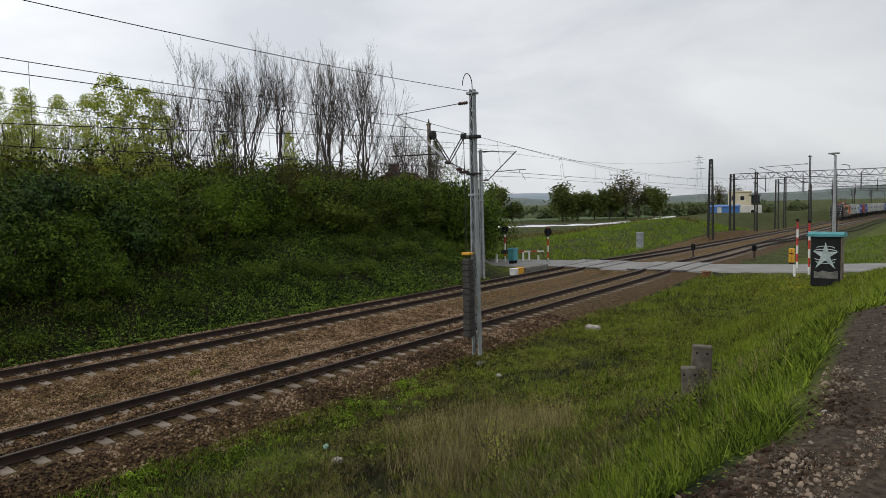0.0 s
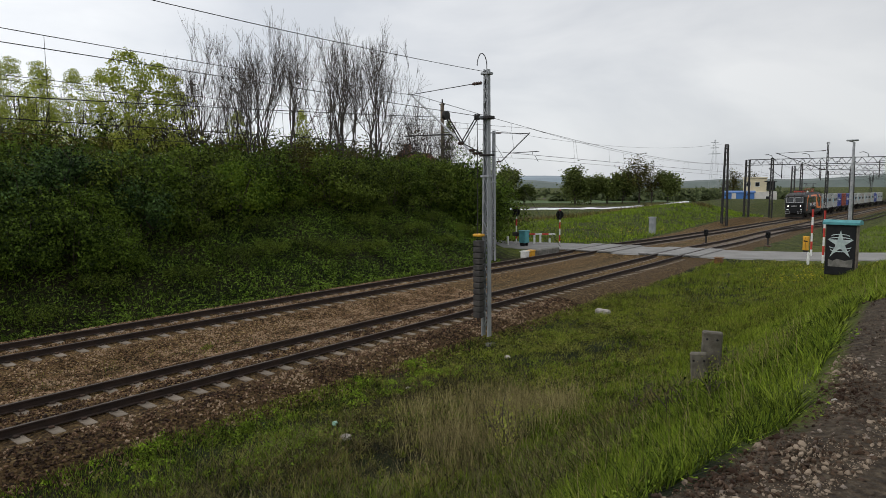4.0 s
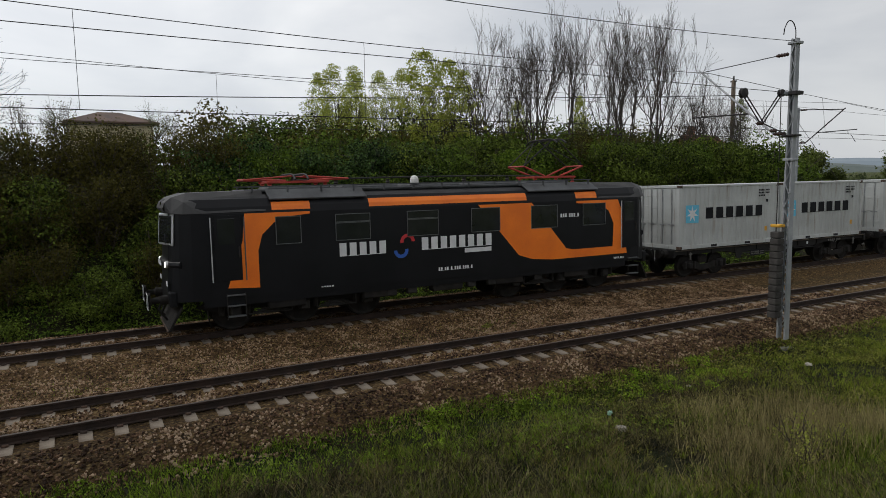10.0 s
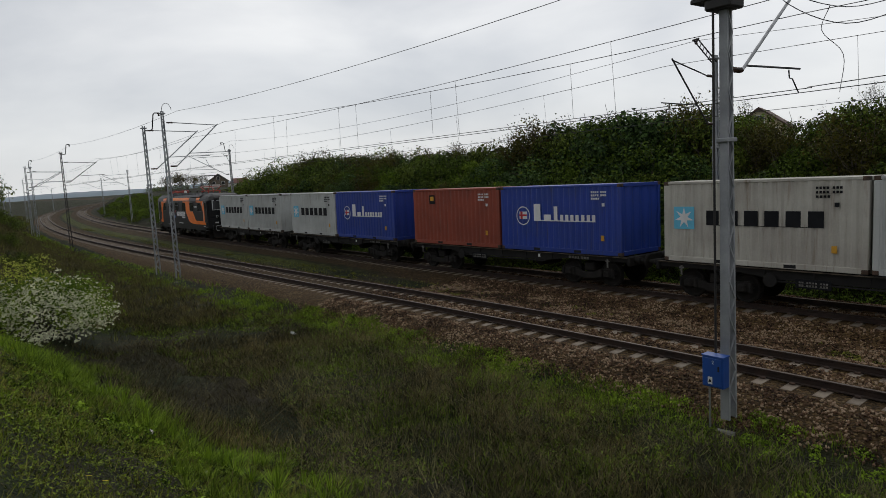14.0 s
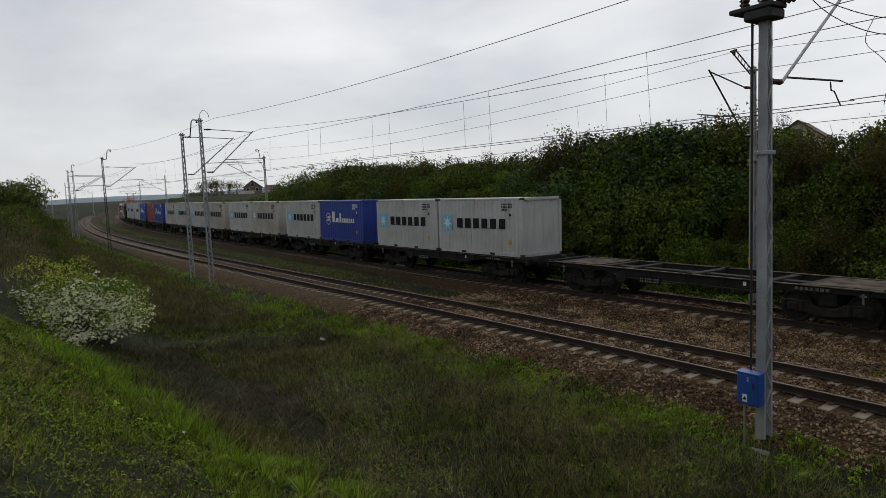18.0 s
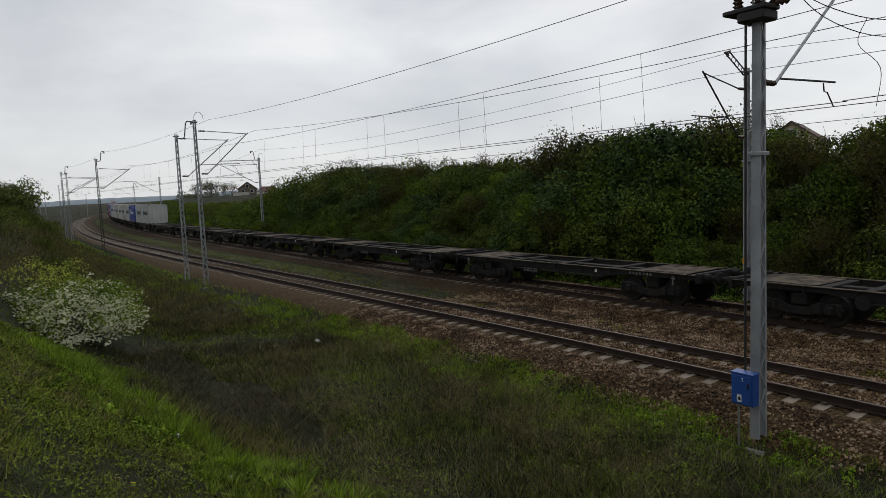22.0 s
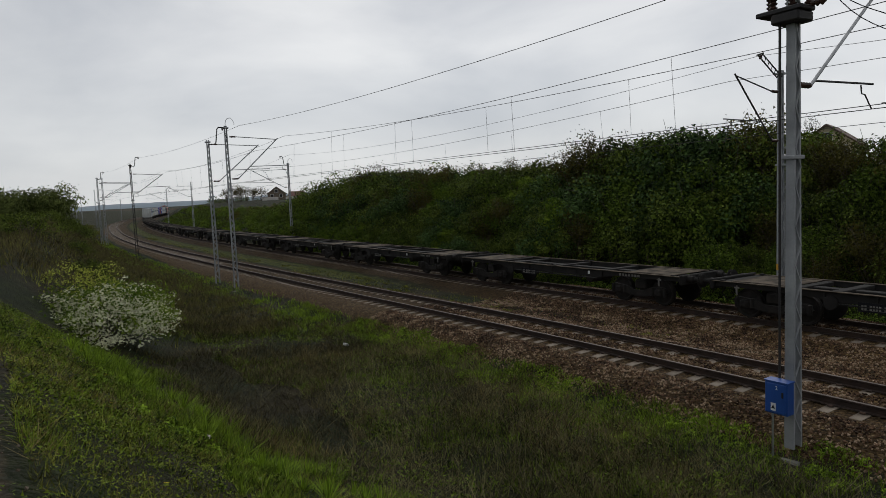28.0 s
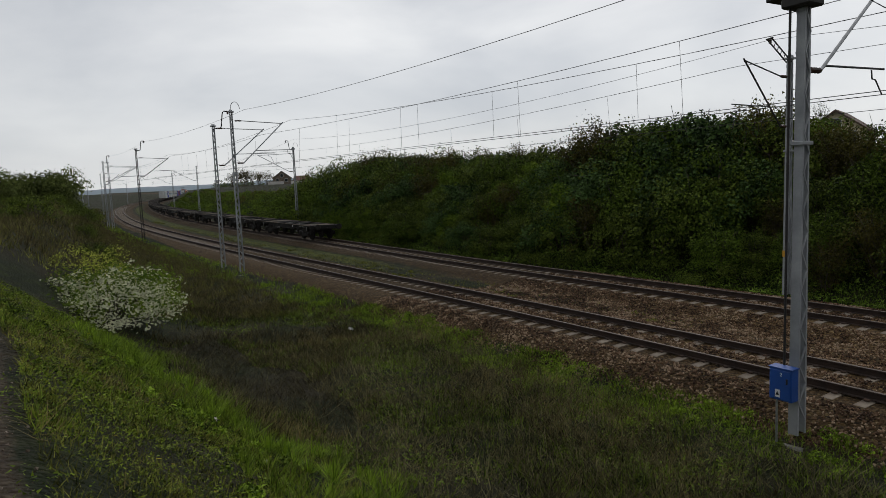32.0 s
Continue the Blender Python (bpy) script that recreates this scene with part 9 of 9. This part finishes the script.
for k, (x, y, s_) in enumerate(((-9.1, 2.48, 0.08), (9.0, 9.7, 0.13), (16.2, 10.6, 0.1), (12.2, 10.9, 0.08), (-3.9, 10.2, 0.1), (-11.0, 2.2, 0.1), (5.9, 1.0, 0.035), (-13.4, 8.3, 0.07))):
    rk = Shape()
    rr = random.Random(k)
    rk.turned((0, 0, 0), [(s_ * 0.7, 0), (s_, s_ * 0.35), (s_ * 0.85, s_ * 0.75), (s_ * 0.3, s_)], 7)
    rk.v = [(a * rr.uniform(0.75, 1.2), b * rr.uniform(0.75, 1.2), c * rr.uniform(0.85, 1.1)) for a, b, c in rk.v]
    ob = tagged(new("stone", rk.mesh("stone", "stone")), "pale loose stone lying in the grass", "stone", "loose stones")
    ob.matrix_basis = pose(x, y, place_on(x, y, 0.03), 0, 0, 40 * k)


M["pale_plastic"] = mat("dirty_white_plastic", (0.6, 0.62, 0.6), (0.42, 0.45, 0.44), 0.5, 0, 8, 40, 0.1, 0.1)
M["green_plastic"] = mat("pale_green_plastic", (0.3, 0.52, 0.4), (0.22, 0.4, 0.32), 0.45, 0, 8, 40, 0.1, 0.1)
for k, (x, y, w, tint, lb) in enumerate(((9.31, 10.36, 0.2, "green_plastic", "crushed pale green plastic bottle in the grass"), (-20.7, 8.7, 0.2, "pale_plastic", "crumpled white plastic litter in the dead grass"))):
    li = Shape()
    rr = random.Random(50 + k)
    li.turned((0, 0, 0.05), [(0.02, -w / 2), (0.045, -w / 2 + 0.01), (0.05, -w * 0.1), (0.042, w * 0.15), (0.05, w * 0.3), (0.02, w / 2)], 9, 0)
    li.v = [(a, b * rr.uniform(0.7, 1.2), c * rr.uniform(0.6, 1.1) + 0.03) for a, b, c in li.v]
    ob = tagged(new("litter", li.mesh("litter", tint)), lb, "litter")
    ob.matrix_basis = pose(x, y, place_on(x, y, -0.06), 0, 12, 35)


up_ = thing("utility_pole", "tall tapering concrete utility pole behind the trees", "pole", pose(53.4, 42.8, 2.5))
part("shaft", Shape().box((0, 0, 5.0), (0.3, 0.3, 10.2), 0.04), "concrete", up_)
part("pole_top", Shape().tube((0, 0, 9.9), (0, 0, 10.5), 0.1, 8, 0.06), "steel_dark", up_)
part("cross_arm", Shape().box((0, 0, 10.0), (0.12, 0.7, 0.12), 0.02), "steel_dark", up_)


def street_lamp(x, y, h):
    la = thing("street_lamp", "tall grey concrete lamp post with a flat head", "lamp", pose(x, y, place_on(x, y)))
    part("pole", Shape().tube((0, 0, 0), (0, 0, h), 0.15, 12, 0.085), "steel_galv", la)
    part("bracket", Shape().tube((0, 0, h), (0, 0.35, h + 0.12), 0.04, 8), "steel_grey", la)
    part("lamp_head", Shape().box((0, 0.1, h + 0.14), (0.35, 0.8, 0.12), 0.05), "steel_grey", la)


street_lamp(58.0, 7.35, 7.9)


def car(x, y, turn):
    c = thing("parked_car", "small white hatchback waiting on the road", "car", pose(x, y, float(height(x, y)) + 0.05, 0, 0, turn), group="cars at the crossing")
    s = Shape()
    prof = [(-2.0, 0.35), (-2.05, 0.75), (-1.75, 0.95), (-1.0, 1.02), (-0.35, 1.43), (0.9, 1.47), (1.6, 1.3), (1.98, 0.95), (2.02, 0.5), (1.95, 0.32)]
    n = len(prof)
    pts = []
    for y_, k in ((-0.82, 0.93), (-0.72, 1.0), (0.72, 1.0), (0.82, 0.93)):
        pts += [(px * (0.985 if k < 1 else 1), y_, 0.3 + (pz - 0.3) * (0.78 if k < 1 and pz > 1.1 else k)) for px, pz in prof]
    s.add(pts, [(i * n + j, i * n + (j + 1) % n, (i + 1) * n + (j + 1) % n, (i + 1) * n + j) for i in range(3) for j in range(n)] + [tuple(range(n)), tuple(range(3 * n, 4 * n))[::-1]])
    part("body", s, "car_white", c, smooth=False)
    part("windscreen", Shape().prism([(-1.02, 1.03), (-0.4, 1.4), (-0.37, 1.41), (-0.98, 1.04)], -0.66, 0.66, 1, Matrix.Translation((-0.02, 0, 0.015))), "glass", c)
    for sd in (-1, 1):
        part("side_glass", Shape().prism([(-0.85, 0.98), (-0.35, 1.26), (0.85, 1.28), (1.45, 1.0)], sd * 0.822 - 0.008, sd * 0.822 + 0.008, 1), "glass", c)
        part("headlight", Shape().box((-1.98, sd * 0.6, 0.74), (0.12, 0.32, 0.14), 0.03), "silver", c)
        part("mirror", Shape().box((-0.7, sd * 0.93, 1.02), (0.14, 0.2, 0.13), 0.04), "car_white", c)
        for wx in (-1.28, 1.25):
            w = part("wheel", Shape().turned((wx, sd * 0.74 - 0.09, 0.31), [(0.2, 0.0), (0.29, 0.0), (0.31, 0.03), (0.31, 0.15), (0.29, 0.18), (0.2, 0.18)], 18, 1), "rubber", c)
            part("rim", Shape().turned((wx, sd * 0.84 - 0.01, 0.31), [(0.19, 0), (0.19, 0.02), (0.06, 0.025)], 14, 1), "silver", w)
    part("grille", Shape().box((-2.03, 0, 0.55), (0.05, 0.9, 0.14), 0.02), "black_paint", c)


car(43.0, 31.2, 62)
car(49.3, 0.9, 70)


# ---- the station throat ----
def lattice(s, p, q, w0, w1, bays):
    """Four legs with zigzag bracing, from p up to q."""
    p, q = Vector(p), Vector(q)
    for i in (-1, 1):
        for j in (-1, 1):
            s.tube(p + Vector((i * w0, j * w0, 0)), q + Vector((i * w1, j * w1, 0)), 0.09, 4)
    for b in range(bays):
        for i in (-1, 1):
            k = i if b % 2 else -i
            for f, g in (((i, k), (i, -k)), ((k, i), (-k, i))):
                u, v = b / bays, (b + 1) / bays
                a = p.lerp(q, u) + Vector((f[0], f[1], 0)) * (w0 + (w1 - w0) * u)
                c = p.lerp(q, v) + Vector((g[0], g[1], 0)) * (w0 + (w1 - w0) * v)
                s.tube(a, c, 0.022, 4, None, False)
    return s


def portal(x, y0, y1, h, hangers):
    z0, z1 = place_on(x, y0), place_on(x, y1)
    p = thing("catenary_portal", "dark steel portal with a lattice beam over the tracks", "portal", pose(x, 0, 0), group="station portals")
    for y, z in ((y0, z0), (y1, z1)):
        part("leg", lattice(Shape(), (0, y, z), (0, y, h), 0.3, 0.22, 12), "steel_dark", p)
    b = Shape()
    n = int(abs(y1 - y0) / 0.55)
    for dx in (-0.25, 0.25):
        for z in (h - 0.75, h):
            b.tube((dx, y0, z), (dx, y1, z), 0.05, 4)
        for k in range(n):
            ya, yb = y0 + (y1 - y0) * k / n, y0 + (y1 - y0) * (k + 1) / n
            b.tube((dx, ya, h - 0.75 if k % 2 else h), (dx, yb, h if k % 2 else h - 0.75), 0.025, 4, None, False)
    part("lattice_beam", b, "steel_dark", p)
    for y in hangers:
        s = Shape()
        s.tube((0, y - 1.2, h - 0.4), (0, y - 1.2, h - 2.6), 0.06, 6)
        s.tube((0, y - 1.2, h - 2.4), (0, y + 0.4, h - 1.2), 0.03, 6)
        part("hanger", s, "steel_dark", p)
        s = Shape()
        s.path([(0, y, h), (0, y + 0.1, h + 0.45), (0, y + 0.55, h + 0.65), (0, y + 1.0, h + 0.6)], 0.04, 6)
        part("horn", s, "steel_dark", p)


for x, h in ((98.5, 7.6), (132.0, 7.4), (172.0, 7.0), (212.0, 6.6), (255.0, 6.2), (300.0, 5.8)):
    yf, yn = float(far_y(x)), float(near_y(x))
    portal(x, yf + 3.1, yn - 17, h, (yf, yn, yn - 6.5, yn - 12))
for x, y, h, w in ((84.0, 23.6, 9.0, 0.3), (112.0, 24.6, 8.2, 0.2), (116.0, 14.4, 8.2, 0.3), (140.0, 25.6, 8.0, 0.2)):
    m_ = thing("lattice_mast", "tall dark tapering lattice mast by the station tracks", "mast", pose(x, y, place_on(x, y)), group="station masts")
    part("lattice", lattice(Shape(), (0, 0, 0), (0, 0, h - place_on(x, y)), w, 0.14, 14), "steel_dark", m_)
    part("cap", Shape().box((0, 0, h - place_on(x, y)), (0.34, 0.34, 0.1), 0.02), "steel_dark", m_)
ma, z0 = build_mast(75.0, 11.6, 8.4, float(near_y(75.0)), dark=True)


# extra station tracks
def side_track(off, x0, x1):
    tr = thing("station_track", "rusty station side track beside the main line", "railway track", kind="structure")
    for q in (-0.7535, 0.7535):
        part("rail", rail_mesh(lambda x: near_y(x) + off * step(x0, x0 + 60, np.asarray(x, float)), q, x0 + 5, x1), None, tr)


side_track(-4.6, 70, 420)


def house(name, label, x, y, turn, size, wall, roof, z=None, chimney=True, windows=2, storeys=1, hip=False):
    """A gabled house: walls with set-in windows, roof with eaves, chimney."""
    w, d, h = size
    z = place_on(x, y) if z is None else z
    ho = thing(name, label, "house", pose(x, y, z, 0, 0, turn), group="houses")
    rise = w * (0.22 if hip else 0.36)
    part("wall", Shape().box((0, 0, h / 2), (w, d, h)) if hip else Shape().prism([(-w / 2, 0), (w / 2, 0), (w / 2, h), (0, h + rise), (-w / 2, h)], -d / 2, d / 2, 1), wall, ho)
    if hip:
        a, b, c = w / 2 + 0.5, d / 2 + 0.5, max(0.0, (d - w) / 2)
        cap = Shape().add([(-a, -b, h - 0.1), (a, -b, h - 0.1), (a, b, h - 0.1), (-a, b, h - 0.1), (-a, -b, h + 0.06), (a, -b, h + 0.06), (a, b, h + 0.06), (-a, b, h + 0.06), (0, -c, h + rise), (0, c, h + rise)],
                          [(3, 2, 1, 0), (0, 1, 5, 4), (1, 2, 6, 5), (2, 3, 7, 6), (3, 0, 4, 7), (4, 5, 8), (5, 6, 9, 8), (6, 7, 9), (7, 4, 8, 9)])
        part("roof", cap, roof, ho, "low hipped roof")
    for sd in (-1, 1) if not hip else ():
        s = Shape()
        s.prism([(0, h + rise + 0.22), (sd * (w / 2 + 0.45), h - 0.15), (sd * (w / 2 + 0.4), h - 0.3), (0, h + rise + 0.02)], -d / 2 - 0.4, d / 2 + 0.4, 1)
        part("roof", s, roof, ho)
    if chimney:
        part("chimney", Shape().box((w * 0.15, d * 0.1, h + rise + 0.3), (0.6, 0.6, 1.5), 0.03), "brick", ho)
    for sd in (-1, 1):
        for st_ in range(storeys + (0 if hip else 1)):
            for k in range(windows if st_ < storeys else 1):
                px = (k - (windows - 1) / 2) * w / windows if st_ < storeys else 0
                zc = 1.5 + 2.8 * st_ if st_ < storeys else h + rise * 0.35
                wn_ = part("window", Shape().box((px, sd * (d / 2 + 0.01), zc), (1.1, 0.1, 1.2), 0.02), "white_paint", ho)
                part("pane", Shape().box((px, sd * (d / 2 + 0.055), zc), (0.92, 0.03, 1.02), 0.01), "glass", wn_)
    return ho


house("house", "cream house with a brown gabled roof behind bushes", -38.5, 72.5, 20, (5.2, 8.0, 2.2), "plaster", "roof_brown", z=5.4, chimney=False)
house("house", "cream house with a low brown hipped roof", 2.1, 70.0, 94, (5.0, 6.8, 5.2), "plaster", "roof_brown", z=4.2, chimney=False, hip=True)
house("house", "small red brick house with a red tiled roof", 53.9, 46.9, 100, (4.5, 5.0, 2.4), "brick", "roof_red", z=3.6)
house("house", "grey rendered farmhouse on the distant slope", -231.0, 73.5, 70, (6.0, 8.0, 2.4), "concrete", "far_roof", z=4.6, chimney=False)
house("house", "white house with a red tiled roof on the distant slope", -231.0, 80.6, 150, (4.0, 4.6, 1.5), "plaster_white", "far_red_roof", z=4.4, chimney=False)
wl_ = thing("garden_wall", "long pale garden wall along the distant road", "wall", pose(-228, 76, 4.6, 0, 0, 14))
part("wall", Shape().box((0, 0, 0.6), (0.25, 20, 1.1), 0.03), "plaster_white", wl_)
part("coping", Shape().box((0, 0, 1.2), (0.35, 20, 0.1), 0.02), "concrete", wl_)

# the signal box
sg = thing("signal_box", "cream signal box with a glazed upper room and blue annex", "building", pose(178.0, 41.5, place_on(178.0, 41.5) - 1.7, 0, 0, 12))
part("ground_floor", Shape().box((0, 0, 1.8), (6.5, 7.5, 3.6), 0.05), "plaster_white", sg)
part("tower", Shape().box((0.3, 1.2, 5.2), (6.0, 5.2, 3.4), 0.05), "plaster", sg, "cream plastered tower")
part("lookout", Shape().box((-0.2, -2.3, 5.0), (4.6, 2.0, 1.9), 0.05), "glass", sg, "dark glazed lookout room")
part("lookout_roof", Shape().box((-0.2, -2.2, 6.1), (5.4, 2.8, 0.25), 0.05), "steel_dark", sg)
part("flat_roof", Shape().box((0.3, 1.2, 7.0), (6.4, 5.6, 0.25), 0.05), "plaster", sg)
for yy, zz in ((0.6, 5.4), (2.6, 5.4), (-1.8, 2.0), (1.8, 2.0)):
    wn_ = part("window", Shape().box((-3.28 if zz < 3 else -2.72, yy, zz), (0.12, 1.1, 1.2), 0.02), "white_paint", sg)
    part("pane", Shape().box((-3.35 if zz < 3 else -2.79, yy, zz), (0.03, 0.9, 1.0), 0.01), "glass", sg)
ax_ = thing("blue_annex", "low blue clad shed beside the signal box", "shed", pose(163.0, 42.5, place_on(163.0, 42.5), 0, 0, 12))
part("wall", Shape().box((0, 0, 0.7), (5.0, 6.4, 1.7), 0.04), "blue_wall", ax_)
part("roof", Shape().prism([(-2.7, 1.5), (-2.7, 1.6), (0, 1.95), (2.7, 1.6), (2.7, 1.5)], -3.4, 3.4, 1), "blue_wall", ax_)
part("door", Shape().box((-2.53, 1.0, 0.7), (0.06, 0.9, 1.5), 0.01), "plaster_white", ax_)

# ---- fields and distance ----
fl = thing("crop_fleece", "long white fleece laid over a field bed", "fleece", pose(0, 0, 0))
s = Shape()
pts, n = [], 60
for k in range(n + 1):
    u = k / n
    x, y = 112 + 26 * u, 84 - 38 * u
    w_ = 1.6 + 0.3 * math.sin(9 * u)
    z = float(height(x, y))
    pts += [(x - w_, y - 0.6 * w_, z + 0.02), (x - 0.5 * w_, y - 0.3 * w_, z + 0.2 + 0.05 * math.sin(40 * u)), (x + 0.5 * w_, y + 0.3 * w_, z + 0.22 + 0.05 * math.cos(33 * u)), (x + w_, y + 0.6 * w_, z + 0.02)]
s.add(pts, [(4 * k + j, 4 * k + j + 1, 4 * k + j + 5, 4 * k + j + 4) for k in range(n) for j in range(3)])
part("sheet", s, "fleece", fl)


def field_strip(name, label, x0, y0, x1, y1, w, material, lift=0.06):
    s, n = Shape(), 40
    d = Vector((x1 - x0, y1 - y0, 0)).normalized()
    q = Vector((-d.y, d.x, 0))
    pts = []
    for k in range(n + 1):
        c = Vector((x0, y0, 0)).lerp(Vector((x1, y1, 0)), k / n)
        for o in (-w / 2, 0, w / 2):
            p = c + q * o
            pts.append((p.x, p.y, float(height(p.x, p.y)) + lift))
    s.add(pts, [(3 * k + j, 3 * k + j + 1, 3 * k + j + 4, 3 * k + j + 3) for k in range(n) for j in range(2)])
    tagged(new(name, s.mesh(name, material)), label, "field", kind="structure")


field_strip("field_1", "strip of dark ploughed soil", 118, 96, 152, 42, 7, "soil")
field_strip("field_2", "strip of dry pale reeds and stubble", 68, 52, 98, 34, 8, "stubble")
field_strip("field_3", "strip of bright spring corn", 150, 130, 210, 60, 26, "corn")
field_strip("field_4", "strip of dark soil beyond the trees", 190, 150, 260, 70, 12, "soil")
blades("field_grass", "rough meadow grass beyond the level crossing", 34000, lambda r, n: tufts(r, n, 46, 110, 20, 48, 18, 0.5, lambda x, y: (y - far_y(x) > 3.2)), lambda x, y, r: 0.3 + 0.1 * patchy(x, y, 0.3), 0.03, "grass_lush", 98)
blades("roadside_grass", "rough grass beside the crossing road", 16000, lambda r, n: tufts(r, n, 48, 90, -8, 11, 18, 0.4, lambda x, y: (near_y(x) - y > 7.5) & (np.abs(x - cross_x(y)) > 3.4)), lambda x, y, r: 0.22 + 0 * x, 0.02, "grass_lush", 99)
blades("reeds", "pale dry reeds along the field ditch", 14000, lambda r, n: tufts(r, n, 64, 102, 30, 58, 30, 0.5, lambda x, y: np.abs((y - 52) + (x - 68) * 0.6) < 4), lambda x, y, r: 0.7 + 0 * x, 0.03, "grass_dry", 97, 0.2)


def ridge(name, label, a0, a1, dist, top, seed, material):
    """A low far ridge along an arc about the camera, with an uneven crest."""
    s, pts, n = Shape(), [], 160
    for k in range(n + 1):
        a = radians(a0 + (a1 - a0) * k / n)
        h = top * (0.55 + 0.3 * math.sin(3.1 * a * 3 + seed) + 0.15 * math.sin(23 * a + seed) + 0.05 * noise.noise((a * 160, seed, 0)))
        for r, z in ((dist, -6), (dist * 1.04, h * 0.7), (dist * 1.1, h), (dist * 1.4, h * 0.9)):
            pts.append((r * math.cos(a), r * math.sin(a), z))
    s.add(pts, [(4 * k + j, 4 * k + j + 1, 4 * k + j + 5, 4 * k + j + 4) for k in range(n) for j in range(3)])
    tagged(new(name, s.mesh(name, material)), label, "hill", kind="structure")


# the pale blue of the ridges is painted haze
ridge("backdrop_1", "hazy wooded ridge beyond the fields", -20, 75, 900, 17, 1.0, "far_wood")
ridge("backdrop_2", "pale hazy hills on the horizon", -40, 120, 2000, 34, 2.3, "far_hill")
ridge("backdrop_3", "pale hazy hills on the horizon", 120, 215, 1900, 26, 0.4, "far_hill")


def far_hedge(name, label, spots, size, seed, material):
    r = np.random.default_rng(seed)
    c = np.array([(x, y, float(height(min(max(x, -590), 680), y)) + 0.4 * s) for x, y, s in spots])
    sp = np.repeat(np.array([[s * 0.7, s * 0.7, s * 0.36] for _, _, s in spots]), 160, 0)
    p = np.repeat(c, 160, 0) + r.normal(size=(len(sp), 3)) * sp
    a = r.normal(size=p.shape)
    b = r.normal(size=p.shape)
    v = np.stack([p - a * size, p + b * size, p + a * size, p - b * size], 1).reshape(-1, 3)
    tagged(new(name, soup(name, v, np.arange(len(v)).reshape(-1, 4), material)), label, "hedge", kind="stuff")


hr = np.random.default_rng(33)
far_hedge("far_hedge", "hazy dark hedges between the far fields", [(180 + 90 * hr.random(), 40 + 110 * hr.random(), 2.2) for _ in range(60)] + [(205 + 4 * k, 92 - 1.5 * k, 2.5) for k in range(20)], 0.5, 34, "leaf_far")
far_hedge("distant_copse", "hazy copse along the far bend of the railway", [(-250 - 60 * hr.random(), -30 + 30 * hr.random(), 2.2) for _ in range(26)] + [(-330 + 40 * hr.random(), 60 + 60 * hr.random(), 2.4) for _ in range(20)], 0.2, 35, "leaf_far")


def pylon(x, y, h):
    p = thing("power_pylon", "distant steel power pylon against the sky", "pylon", pose(x, y, -2), group="pylons")
    s = lattice(Shape(), (0, 0, 0), (0, 0, h), 4.0, 0.6, 12)
    s.v = [tuple(q) for q in s.v]
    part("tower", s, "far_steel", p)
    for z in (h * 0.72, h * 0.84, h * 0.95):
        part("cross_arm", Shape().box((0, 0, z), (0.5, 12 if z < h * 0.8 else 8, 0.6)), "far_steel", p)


r_ = np.random.default_rng(66)
COPSE = build_tree("distant_tree", "distant leafless tree with reddish-brown twigs", 67, 4.6, 5, "leaf_brown", 700, 0.14, 0.25, bark="twig", stems=3, trunk=0.25, up=0.16, open_=0.5, kids=(1, 3))
strew([COPSE], [(-226 + 2 * (k % 3), 54.5 + 1.6 * k) for k in range(8)], r_, 1.35, 1.75)
pylon(700, 207, 50)
for x, y, h in ((-260, 12.0, 9.5), (-260, 13.7, 9.5), (-300, 30, 8.5)):
    m_ = thing("far_pole", "slim grey pole beside the far curve", "mast", pose(x, y, place_on(x, y)), group="far poles")
    part("pole", Shape().tube((0, 0, 0), (0, 0, h), 0.13, 8, 0.09), "steel_grey", m_)
    part("cross_arm", Shape().box((0, 0, h - 0.6), (0.1, 0.9, 0.1)), "steel_grey", m_)


motions()
